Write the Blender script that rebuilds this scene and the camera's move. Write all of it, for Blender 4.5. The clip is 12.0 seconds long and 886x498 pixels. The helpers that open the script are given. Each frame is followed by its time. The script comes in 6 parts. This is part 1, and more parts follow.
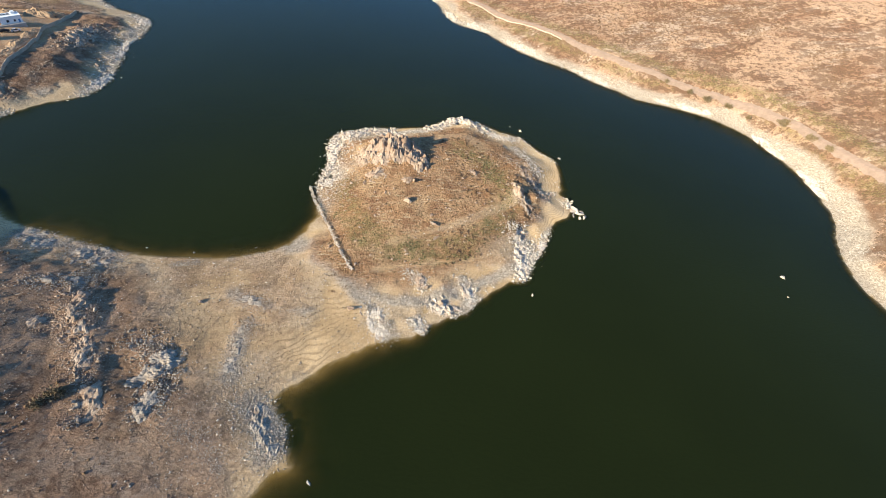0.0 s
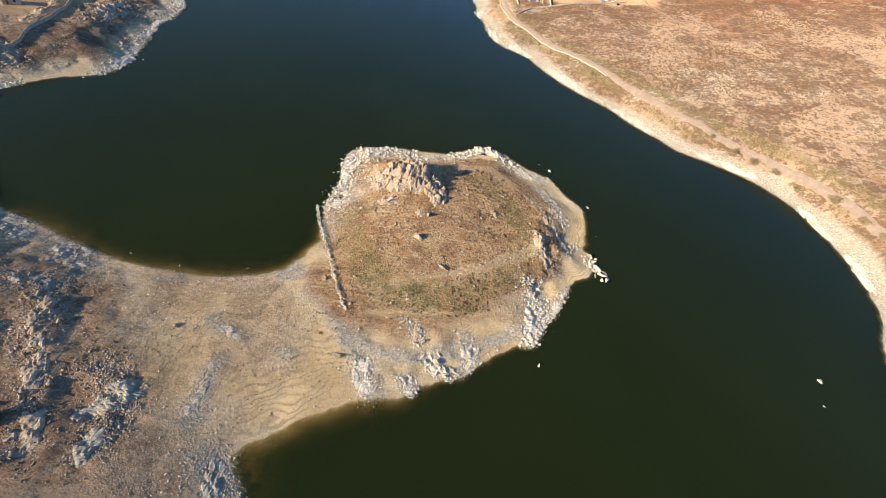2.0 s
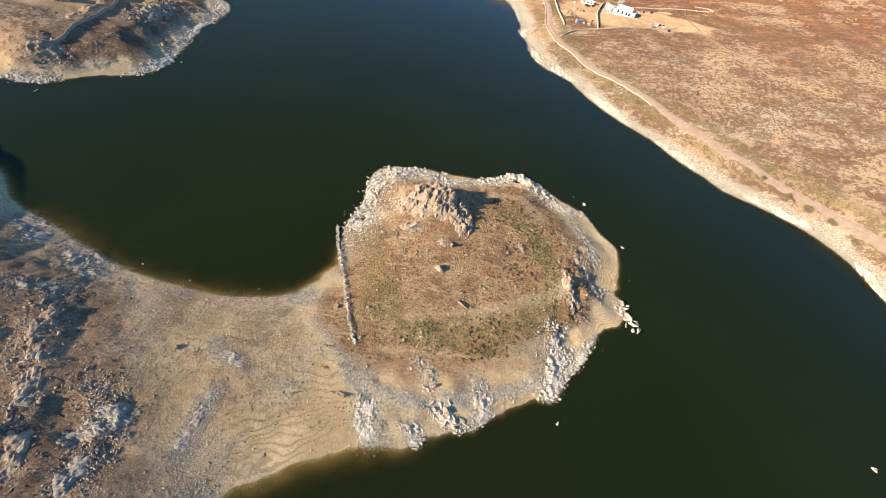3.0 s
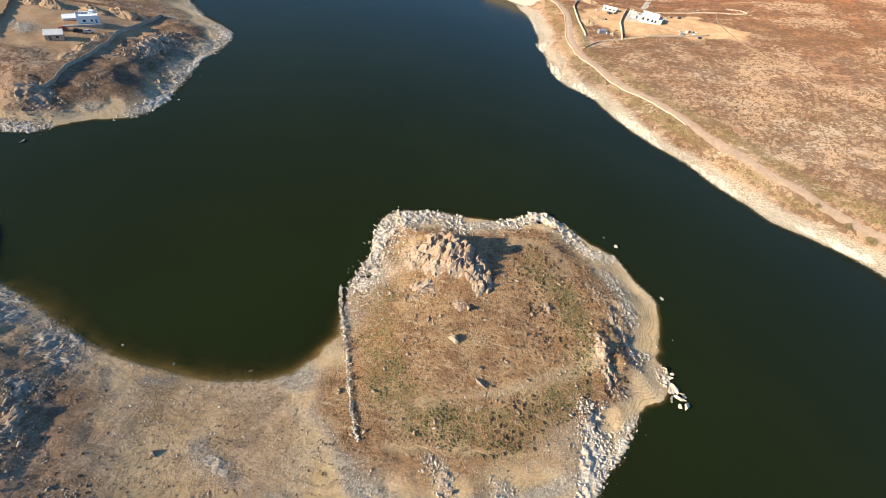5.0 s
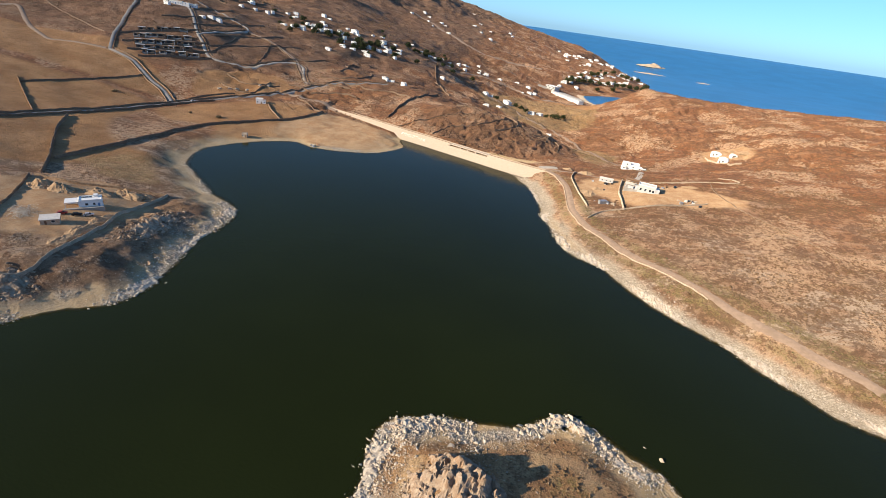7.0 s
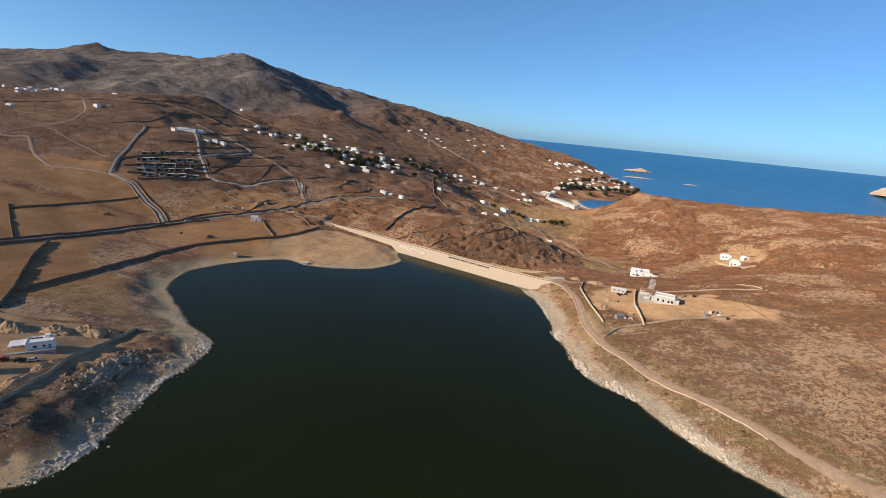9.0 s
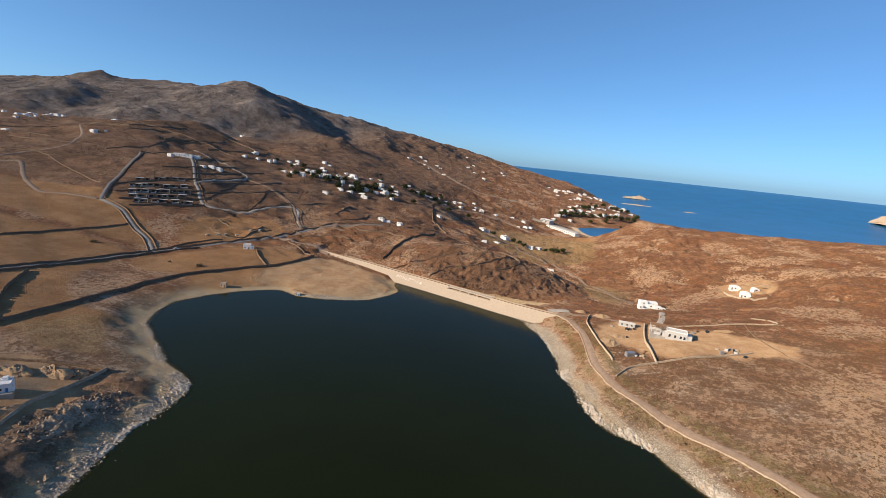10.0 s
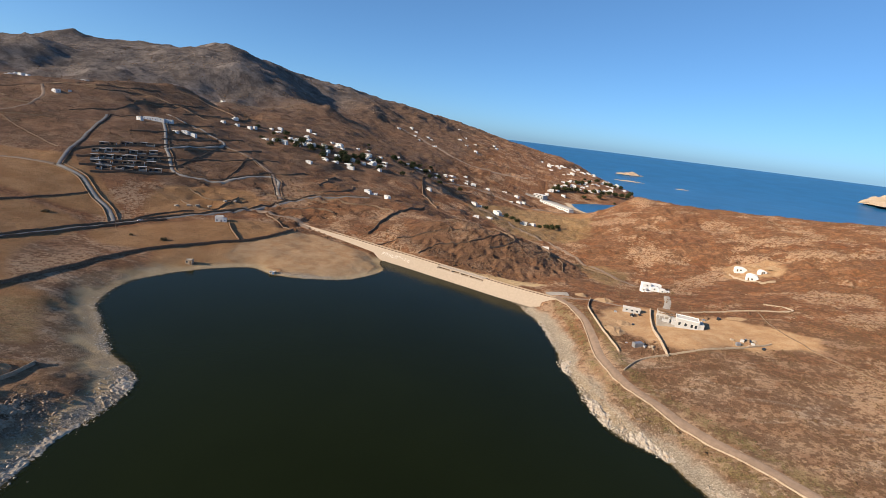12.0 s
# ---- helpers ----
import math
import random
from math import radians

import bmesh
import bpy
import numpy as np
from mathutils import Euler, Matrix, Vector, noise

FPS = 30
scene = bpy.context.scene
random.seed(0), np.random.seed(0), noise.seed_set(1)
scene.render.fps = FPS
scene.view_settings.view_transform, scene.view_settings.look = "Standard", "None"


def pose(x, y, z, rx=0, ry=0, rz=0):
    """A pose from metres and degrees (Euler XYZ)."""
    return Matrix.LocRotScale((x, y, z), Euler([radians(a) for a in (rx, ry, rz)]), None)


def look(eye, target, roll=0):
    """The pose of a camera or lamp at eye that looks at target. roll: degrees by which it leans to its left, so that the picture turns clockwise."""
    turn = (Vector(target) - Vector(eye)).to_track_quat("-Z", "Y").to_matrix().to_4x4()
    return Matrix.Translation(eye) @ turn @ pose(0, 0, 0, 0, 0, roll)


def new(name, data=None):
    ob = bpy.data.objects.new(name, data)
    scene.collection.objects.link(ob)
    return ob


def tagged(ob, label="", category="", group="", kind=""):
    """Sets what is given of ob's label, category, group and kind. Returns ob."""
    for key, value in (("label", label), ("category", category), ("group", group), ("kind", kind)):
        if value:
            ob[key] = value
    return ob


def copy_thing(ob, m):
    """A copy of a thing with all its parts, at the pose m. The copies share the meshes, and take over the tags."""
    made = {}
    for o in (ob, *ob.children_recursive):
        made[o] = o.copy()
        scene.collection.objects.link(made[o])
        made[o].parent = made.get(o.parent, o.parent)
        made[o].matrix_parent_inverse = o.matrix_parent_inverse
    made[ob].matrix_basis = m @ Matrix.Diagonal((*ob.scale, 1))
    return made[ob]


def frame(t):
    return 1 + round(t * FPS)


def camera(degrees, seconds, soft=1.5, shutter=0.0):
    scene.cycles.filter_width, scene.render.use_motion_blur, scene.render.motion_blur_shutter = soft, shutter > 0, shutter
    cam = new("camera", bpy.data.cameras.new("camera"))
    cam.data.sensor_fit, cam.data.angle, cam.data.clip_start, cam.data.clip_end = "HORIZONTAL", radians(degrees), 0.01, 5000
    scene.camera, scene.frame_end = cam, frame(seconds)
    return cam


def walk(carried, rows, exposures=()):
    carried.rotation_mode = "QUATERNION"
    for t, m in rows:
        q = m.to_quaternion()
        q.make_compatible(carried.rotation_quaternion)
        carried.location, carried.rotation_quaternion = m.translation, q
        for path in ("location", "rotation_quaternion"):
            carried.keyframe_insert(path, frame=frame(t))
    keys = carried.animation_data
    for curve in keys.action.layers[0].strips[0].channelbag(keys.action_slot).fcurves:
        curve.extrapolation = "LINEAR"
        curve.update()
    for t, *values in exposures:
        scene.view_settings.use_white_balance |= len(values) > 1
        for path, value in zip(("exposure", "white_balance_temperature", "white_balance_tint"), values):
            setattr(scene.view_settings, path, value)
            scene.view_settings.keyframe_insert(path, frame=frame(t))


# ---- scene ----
cam = camera(86.9, 12.0, 0.5)
PATH = [
    (0, (-0.04, -8.618, 119.521), (0.087, -7.191, 118.125), 6.4),
    (0.5, (0.137, -4.35, 119.833), (0.265, -2.925, 118.435), 6.9),
    (1, (0.083, 0.717, 119.777), (0.209, 2.142, 118.379), 7.8),
    (1.5, (0.172, 6.01, 119.85), (0.284, 7.439, 118.456), 10.6),
    (2, (0.326, 11.923, 119.575), (0.399, 13.361, 118.186), 12.9),
    (2.5, (0.41, 17.989, 119.181), (0.424, 19.434, 117.799), 14.2),
    (3, (-0.228, 24.49, 119.186), (-0.27, 25.935, 117.805), 14.4),
    (3.2, (-1.238, 27.292, 119.702), (-1.294, 28.733, 118.317), 14.4),
    (5, (-4.118, 51.403, 120.141), (-4.244, 52.836, 118.751), 10.9),
    (5.5, (-5.596, 58.84, 120.325), (-5.734, 60.273, 118.937), 11.1),
    (6, (-7.381, 66.251, 120.527), (-7.536, 67.706, 119.164), 10.3),
    (6.5, (-9.792, 72.93, 121.009), (-10.0, 74.537, 119.836), 9.2),
    (7, (-11.732, 79.646, 121.623), (-12.01, 81.409, 120.72), 8.1),
    (7.5, (-13.716, 86.232, 121.823), (-14.032, 88.072, 121.106), 7.4),
    (9.5, (-20.087, 117.974, 122.006), (-20.451, 119.888, 121.558), 5.6),
    (10, (-21.958, 126.168, 121.688), (-22.328, 128.094, 121.297), 5.9),
    (10.5, (-23.712, 134.121, 120.739), (-24.075, 136.05, 120.358), 6.1),
    (11, (-25.159, 142.128, 120.104), (-25.508, 144.054, 119.692), 6.4),
    (11.5, (-26.648, 150.431, 118.607), (-26.978, 152.354, 118.166), 6.6),
    (12, (-28.063, 158.498, 116.653), (-28.375, 160.411, 116.159), 7.0),
]
walk(cam, [(t, look(eye, target, roll)) for t, eye, target, roll in PATH],
     [(0, 0.86, 6050, 4), (3.0, 0.8, 6200, 4), (5.5, 0.82, 6250, 4), (6.5, 0.74, 6100, 6), (7.0, 0.44, 6500, 8), (9.5, 0.0, 6500, 10), (12, 0.0, 6500, 10)])

# ---- light ----
SUN_ELEV, SHADOW_WAY = 21.0, 37.0          # degrees; shadows fall along SHADOW_WAY from +x towards +y
world = bpy.data.worlds.new("sky")
scene.world = world
world.use_nodes = True
wn = world.node_tree.nodes
sky = wn.new("ShaderNodeTexSky")
sky.sky_type, sky.sun_disc = "NISHITA", False
sky.sun_elevation = radians(SUN_ELEV)
sky.sun_rotation = radians(270 - SHADOW_WAY)
sky.altitude, sky.air_density, sky.dust_density, sky.ozone_density = 300, 0.6, 0.8, 8.0
wn["Background"].inputs["Strength"].default_value = 0.2
tint = wn.new("ShaderNodeMix")
tint.data_type, tint.blend_type = "RGBA", "MULTIPLY"
tint.inputs[0].default_value, tint.inputs[7].default_value = 1.0, (1.04, 1.22, 1.23, 1)
even = wn.new("ShaderNodeGamma")
even.inputs[1].default_value = 0.75
world.node_tree.links.new(sky.outputs[0], even.inputs[0])
world.node_tree.links.new(even.outputs[0], tint.inputs[6])
world.node_tree.links.new(tint.outputs[2], wn["Background"].inputs["Color"])
sun = new("sun", bpy.data.lights.new("sun", "SUN"))
sun.data.energy, sun.data.angle, sun.data.color = 7.0, radians(0.5), (1.0, 0.83, 0.63)
sun.matrix_world = look((0, 0, 0), (math.cos(radians(SHADOW_WAY)) * math.cos(radians(SUN_ELEV)),
                                   math.sin(radians(SHADOW_WAY)) * math.cos(radians(SUN_ELEV)), -math.sin(radians(SUN_ELEV))))


# ---- materials ----
class Nodes:
    """A short hand for a node material."""

    def __init__(self, name, rough=0.9, spec=0.3):
        self.m = bpy.data.materials.new(name)
        self.m.use_nodes = True
        self.t = self.m.node_tree
        self.b = self.t.nodes["Principled BSDF"]
        self.b.inputs["Roughness"].default_value = rough
        self.b.inputs["Diffuse Roughness"].default_value = 0.55 if rough > 0.8 else 0.0
        self.b.inputs["Specular IOR Level"].default_value = spec
        self.pos = self.t.nodes.new("ShaderNodeNewGeometry").outputs["Position"]

    def link(self, a, b):
        self.t.links.new(a, b)

    def add(self, kind):
        return self.t.nodes.new(kind)

    def put(self, sock, v):
        if hasattr(v, "is_linked"):
            self.link(v, sock)
        else:
            sock.default_value = v

    def noise(self, scale, detail=4, rough=0.6, stretch=None, vec=None):
        n = self.add("ShaderNodeTexNoise")
        n.inputs["Scale"].default_value, n.inputs["Detail"].default_value, n.inputs["Roughness"].default_value = scale, detail, rough
        v = vec or self.pos
        if stretch:
            mp = self.add("ShaderNodeMapping")
            mp.inputs["Scale"].default_value = stretch
            mp.inputs["Rotation"].default_value = (0, 0, 0.5)
            self.link(v, mp.inputs["Vector"])
            v = mp.outputs[0]
        self.link(v, n.inputs["Vector"])
        return n.outputs["Fac"]

    def cells(self, scale, feature="F1", out="Distance", rand=1.0):
        n = self.add("ShaderNodeTexVoronoi")
        n.feature = feature
        n.inputs["Scale"].default_value, n.inputs["Randomness"].default_value = scale, rand
        self.link(self.pos, n.inputs["Vector"])
        return n.outputs[out]

    def ramp(self, v, lo, hi, a=0.0, b=1.0):
        n = self.add("ShaderNodeMapRange")
        n.interpolation_type = "SMOOTHSTEP"
        self.put(n.inputs["Value"], v)
        for k, x in (("From Min", lo), ("From Max", hi), ("To Min", a), ("To Max", b)):
            n.inputs[k].default_value = x
        return n.outputs[0]

    def math(self, op, a, b=0.0):
        n = self.add("ShaderNodeMath")
        n.operation = op
        self.put(n.inputs[0], a), self.put(n.inputs[1], b)
        return n.outputs[0]

    def mix(self, f, a, b):
        n = self.add("ShaderNodeMix")
        n.data_type = "RGBA"
        self.put(n.inputs[0], f)
        for s, v in ((n.inputs[6], a), (n.inputs[7], b)):
            self.put(s, v if hasattr(v, "is_linked") else (*v, 1))
        return n.outputs[2]

    def attr(self, name):
        n = self.add("ShaderNodeAttribute")
        n.attribute_name = name
        return n.outputs["Fac"]

    def rnd(self):
        return self.add("ShaderNodeObjectInfo").outputs["Random"]

    def island(self):
        return self.add("ShaderNodeNewGeometry").outputs["Random Per Island"]

    def colour(self, c):
        self.put(self.b.inputs["Base Color"], c if hasattr(c, "is_linked") else (*c, 1))

    def bump(self, h, dist, strength=0.6):
        n = self.add("ShaderNodeBump")
        n.inputs["Strength"].default_value, n.inputs["Distance"].default_value = strength, dist
        self.link(h, n.inputs["Height"])
        self.link(n.outputs[0], self.b.inputs["Normal"])


def soil_light(g, c):
    """The same soil, a third lighter."""
    n = g.add("ShaderNodeMix")
    n.data_type, n.blend_type = "RGBA", "MULTIPLY"
    n.inputs[0].default_value = 1.0
    g.link(c, n.inputs[6])
    n.inputs[7].default_value = (1.45, 1.42, 1.38, 1)
    return n.outputs[2]


def ground_material():
    g = Nodes("dry_ground", 0.95, 0.15)
    big, mid, fine = g.noise(0.012, 5), g.noise(0.09, 5), g.noise(0.9, 4)
    streak = g.noise(0.06, 7, 0.68, (0.8, 1.5, 1))
    where = g.add("ShaderNodeSeparateXYZ")
    g.link(g.pos, where.inputs[0])
    inland = g.ramp(g.math("ADD", where.outputs[1], g.math("MULTIPLY", g.noise(0.006, 3), 260.0)), 430.0, 640.0)
    soil = g.mix(g.ramp(big, 0.35, 0.65), (0.27, 0.155, 0.092), (0.36, 0.215, 0.128))
    soil = g.mix(g.ramp(streak, 0.42, 0.58), soil, (0.44, 0.30, 0.195))
    rust = g.mix(g.ramp(big, 0.35, 0.65), (0.25, 0.096, 0.041), (0.30, 0.132, 0.06))
    rust = g.mix(g.ramp(streak, 0.42, 0.62), rust, (0.34, 0.168, 0.084))
    soil = g.mix(inland, soil, rust)
    pale = g.ramp(g.noise(0.035, 9, 0.72, (0.6, 2.2, 1)), 0.53, 0.60, 0.0, 0.75)
    soil = g.mix(g.math("MULTIPLY", pale, g.math("SUBTRACT", 1.0, g.math("MULTIPLY", inland, 0.85))), soil, (0.53, 0.41, 0.30))
    bush = g.ramp(g.math("MULTIPLY", g.noise(0.36, 6, 0.72), g.ramp(mid, 0.3, 0.62, 0.78, 1.15)), 0.46, 0.52)
    soil = g.mix(g.math("MULTIPLY", bush, 0.6), soil, (0.10, 0.052, 0.028))
    stone = g.ramp(g.math("MULTIPLY", g.noise(0.35, 6, 0.72), g.ramp(g.noise(0.02, 3), 0.4, 0.62, 0.7, 1.2)), 0.545, 0.60)
    soil = g.mix(g.math("MULTIPLY", stone, 0.8), soil, (0.52, 0.345, 0.215))
    # rocky mountain side, and a dark cover that puts west-slope shade into colour
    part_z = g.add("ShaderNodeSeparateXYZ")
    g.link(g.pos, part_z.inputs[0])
    # distance haze put into the colour: the far mountain turns from brown to grey
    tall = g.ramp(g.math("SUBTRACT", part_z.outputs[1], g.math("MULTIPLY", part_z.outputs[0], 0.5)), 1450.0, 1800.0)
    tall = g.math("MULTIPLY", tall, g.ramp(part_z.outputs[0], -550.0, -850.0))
    crag_shade = g.mix(g.ramp(g.noise(0.05, 8, 0.74), 0.38, 0.66), (0.105, 0.062, 0.040), (0.29, 0.172, 0.108))
    crag_shade = g.mix(g.ramp(g.noise(0.3, 6, 0.74), 0.56, 0.68, 0.0, 0.7), crag_shade, (0.29, 0.195, 0.13))
    hazed_peak = g.mix(g.ramp(g.noise(0.03, 8, 0.72), 0.38, 0.66), (0.105, 0.088, 0.080), (0.25, 0.21, 0.188))
    hazed_peak = g.mix(g.ramp(g.noise(0.012, 7, 0.7), 0.55, 0.66), hazed_peak, (0.32, 0.27, 0.235))
    crag_shade = g.mix(tall, crag_shade, hazed_peak)
    soil = g.mix(g.attr("crag_shade"), soil, crag_shade)
    # worked fields
    field = g.mix(g.ramp(g.noise(0.05, 6, 0.7), 0.35, 0.7), (0.32, 0.165, 0.072), (0.45, 0.255, 0.122))
    field = g.mix(g.ramp(g.noise(0.7, 4, 0.7), 0.56, 0.68), field, (0.14, 0.10, 0.045))
    soil = g.mix(g.attr("field"), soil, field)
    # dry grass with low green plants
    grass = g.mix(g.ramp(mid, 0.35, 0.65), (0.36, 0.19, 0.088), (0.50, 0.32, 0.165))
    grass = g.mix(g.ramp(g.noise(0.14, 7, 0.72), 0.48, 0.6), grass, (0.28, 0.15, 0.075))
    grass = g.mix(g.ramp(g.noise(0.3, 7, 0.75, (0.5, 2.5, 1)), 0.55, 0.64), grass, (0.56, 0.43, 0.26))
    grass = g.mix(g.ramp(g.noise(0.95, 6, 0.75), 0.53, 0.60, 0.0, 0.85), grass, (0.10, 0.066, 0.03))
    soil = g.mix(g.attr("grass"), soil, grass)
    # low olive-green growth
    olive = g.mix(g.ramp(g.noise(1.1, 6, 0.75), 0.40, 0.60), (0.105, 0.085, 0.028), (0.30, 0.235, 0.095))
    soil = g.mix(g.math("MULTIPLY", g.attr("green"), g.ramp(g.noise(0.35, 6, 0.75), 0.42, 0.56, 0.08, 0.78)), soil, olive)
    # bare trodden earth
    bare = g.mix(g.ramp(g.noise(0.12, 6, 0.65), 0.35, 0.65), (0.385, 0.225, 0.115), (0.485, 0.32, 0.18))
    soil = g.mix(g.attr("bare"), soil, bare)
    # drawdown belt: pale silt and washed gravel with old water lines
    sep = g.add("ShaderNodeSeparateXYZ")
    g.link(g.pos, sep.inputs[0])
    lines = g.math("SINE", g.math("MULTIPLY", g.math("ADD", sep.outputs[2], g.math("MULTIPLY", g.noise(0.06, 3), 0.9)), 30.0))
    silt = g.mix(g.ramp(g.noise(0.06, 5, 0.65), 0.35, 0.65), (0.40, 0.275, 0.14), (0.53, 0.385, 0.215))
    silt = g.mix(g.math("MULTIPLY", g.ramp(lines, 0.1, 0.9), g.ramp(g.noise(0.045, 4, 0.6), 0.40, 0.56, 0.0, 0.6)), silt, (0.26, 0.18, 0.10))
    gravel = g.mix(g.ramp(g.noise(1.3, 5, 0.75), 0.38, 0.66), (0.24, 0.195, 0.14), (0.49, 0.42, 0.325))
    silt = g.mix(g.attr("gravel"), silt, gravel)
    soil = g.mix(g.attr("shore"), soil, silt)
    # grain: pebbles, tufts and cracks
    grain = g.ramp(g.noise(1.7, 9, 0.82), 0.36, 0.66)
    soil = g.mix(g.math("MULTIPLY", grain, 0.5), g.mix(g.math("SUBTRACT", 0.42, g.math("MULTIPLY", g.attr("shore"), 0.22)), soil, (0.06, 0.04, 0.022)), soil_light(g, soil))
    # wet silt at and under the water's edge
    soil = g.mix(g.math("MULTIPLY", g.attr("wet"), 0.9), soil, (0.24, 0.145, 0.03))
    g.colour(soil)
    relief = g.math("ADD", g.math("MULTIPLY", g.noise(0.5, 9, 0.8), 1.0), g.math("MULTIPLY", fine, 0.3))
    relief = g.math("ADD", relief, g.math("MULTIPLY", g.attr("crag_shade"), g.math("MULTIPLY", g.noise(0.07, 7, 0.7), 4.5)))
    calm = g.math("SUBTRACT", 1.0, g.math("MULTIPLY", g.math("MAXIMUM", g.attr("shore"), g.attr("bare")), g.math("SUBTRACT", 0.86, g.math("MULTIPLY", g.attr("gravel"), 0.5))))
    g.bump(g.math("MULTIPLY", relief, calm), 1.3, 0.95)
    return g.m


def water_material(name, deep, rough, wave, alpha_attr=False):
    g = Nodes(name, rough, 0.5)
    g.b.inputs["IOR"].default_value = 1.33
    g.b.inputs["Specular IOR Level"].default_value = 0.11 if alpha_attr else 0.5
    g.colour(g.mix(g.ramp(g.noise(0.008, 3), 0.3, 0.7), deep, tuple(c * 1.25 for c in deep)))
    g.bump(g.math("ADD", g.noise(wave, 5, 0.6, (1.0, 2.0, 1)), g.noise(wave * 0.12, 3)), 0.25, 0.25)
    if alpha_attr:
        g.link(g.attr("murk"), g.b.inputs["Alpha"])
    return g.m


def stone_material(name, a, b, dark, scale=0.7):
    g = Nodes(name, 0.9, 0.2)
    r = g.rnd()
    c = g.mix(g.ramp(g.noise(scale, 6, 0.7), 0.35, 0.65), a, b)
    c = g.mix(g.ramp(g.noise(scale * 3.1, 5, 0.75), 0.56, 0.68), c, dark)
    c = g.mix(g.math("MULTIPLY", g.math("ADD", r, g.island()), 0.16), c, dark)
    c = g.mix(g.ramp(g.noise(scale * 0.35, 5, 0.7), 0.50, 0.62, 0.0, 0.55), c, tuple(0.55 * (p + q) * w for p, q, w in zip(a, dark, (1.0, 0.85, 0.7))))
    g.colour(c)
    g.bump(g.noise(scale * 2.5, 8, 0.75), 0.35, 0.8)
    return g.m


def plain_material(name, c, rough=0.85, vary=0.18, scale=0.8, metal=0.0, bump=0.02):
    g = Nodes(name, rough, 0.3)
    lo = tuple(v * (1 - vary) for v in c)
    k = g.mix(g.ramp(g.noise(scale, 6, 0.7), 0.35, 0.65), lo, c)
    k = g.mix(g.ramp(g.noise(scale * 0.17, 4), 0.5, 0.72, 0.0, 0.5), k, tuple(v * (1 - 1.3 * vary) for v in c))
    g.colour(k)
    g.b.inputs["Metallic"].default_value = metal
    if bump:
        g.bump(g.noise(scale * 6, 5), bump)
    return g.m


MAT = {}
MAT["ground"] = ground_material()
MAT["lake"] = water_material("lake_water", (0.0096, 0.0128, 0.0033), 0.12, 0.6, True)
MAT["sea"] = water_material("sea_water", (0.018, 0.13, 0.275), 0.35, 0.05)
MAT["concrete"] = plain_material("dam_concrete", (0.50, 0.405, 0.305), 0.9, 0.10, 0.6)
MAT["road"] = plain_material("earth_road", (0.29, 0.205, 0.145), 0.95, 0.22, 0.4)
MAT["asphalt"] = plain_material("grey_asphalt", (0.21, 0.20, 0.19), 0.9, 0.25, 0.3)
MAT["paving"] = plain_material("concrete_paving", (0.36, 0.32, 0.27), 0.9, 0.2, 0.4)
MAT["wall_stone"] = stone_material("dry_wall_stone", (0.17, 0.115, 0.075), (0.30, 0.21, 0.14), (0.09, 0.06, 0.04), 1.2)
MAT["pale_wall"] = stone_material("pale_wall_stone", (0.40, 0.31, 0.22), (0.55, 0.45, 0.33), (0.22, 0.16, 0.11), 1.2)
MAT["pale_rock"] = stone_material("bleached_granite", (0.43, 0.36, 0.28), (0.62, 0.54, 0.43), (0.30, 0.24, 0.18))
MAT["grey_rock"] = stone_material("grey_granite", (0.27, 0.222, 0.17), (0.43, 0.365, 0.285), (0.17, 0.135, 0.10))
MAT["rock"] = stone_material("weathered_granite", (0.30, 0.21, 0.14), (0.46, 0.36, 0.26), (0.15, 0.10, 0.065))
MAT["dark_rock"] = stone_material("brown_granite", (0.115, 0.07, 0.045), (0.22, 0.14, 0.09), (0.06, 0.037, 0.025))
MAT["white"] = plain_material("whitewash", (0.74, 0.73, 0.70), 0.85, 0.10, 0.5)
MAT["dark"] = plain_material("dark_glass", (0.03, 0.035, 0.04), 0.25, 0.1, 1.0, 0.0, 0)


# ---- lie of the land ----
def value_noise(x, y, seed):
    xi, yi = np.floor(x).astype(np.int64), np.floor(y).astype(np.int64)
    fx, fy = x - xi, y - yi
    fx, fy = fx * fx * fx * (fx * (fx * 6 - 15) + 10), fy * fy * fy * (fy * (fy * 6 - 15) + 10)

    def h(a, b):
        n = (a * 374761393 + b * 668265263 + seed * 982451653) & 0xFFFFFFFF
        n = ((n ^ (n >> 13)) * 1274126177) & 0xFFFFFFFF
        return ((n ^ (n >> 16)) & 0xFFFF) / 32767.5 - 1

    a, b, c, d = h(xi, yi), h(xi + 1, yi), h(xi, yi + 1), h(xi + 1, yi + 1)
    return (a * (1 - fx) + b * fx) * (1 - fy) + (c * (1 - fx) + d * fx) * fy


def fbm(x, y, size, octaves, seed, gain=0.5):
    v, k = np.zeros_like(x), 1.0
    for i in range(octaves):
        a = 0.6 + 1.1 * i
        v += k * value_noise((x * math.cos(a) - y * math.sin(a)) / size + 31.7 * i, (x * math.sin(a) + y * math.cos(a)) / size, seed + i)
        size, k = size / 2.03, k * gain
    return v


def smooth(lo, hi, v):
    t = np.clip((v - lo) / (hi - lo), 0, 1)
    return t * t * (3 - 2 * t)


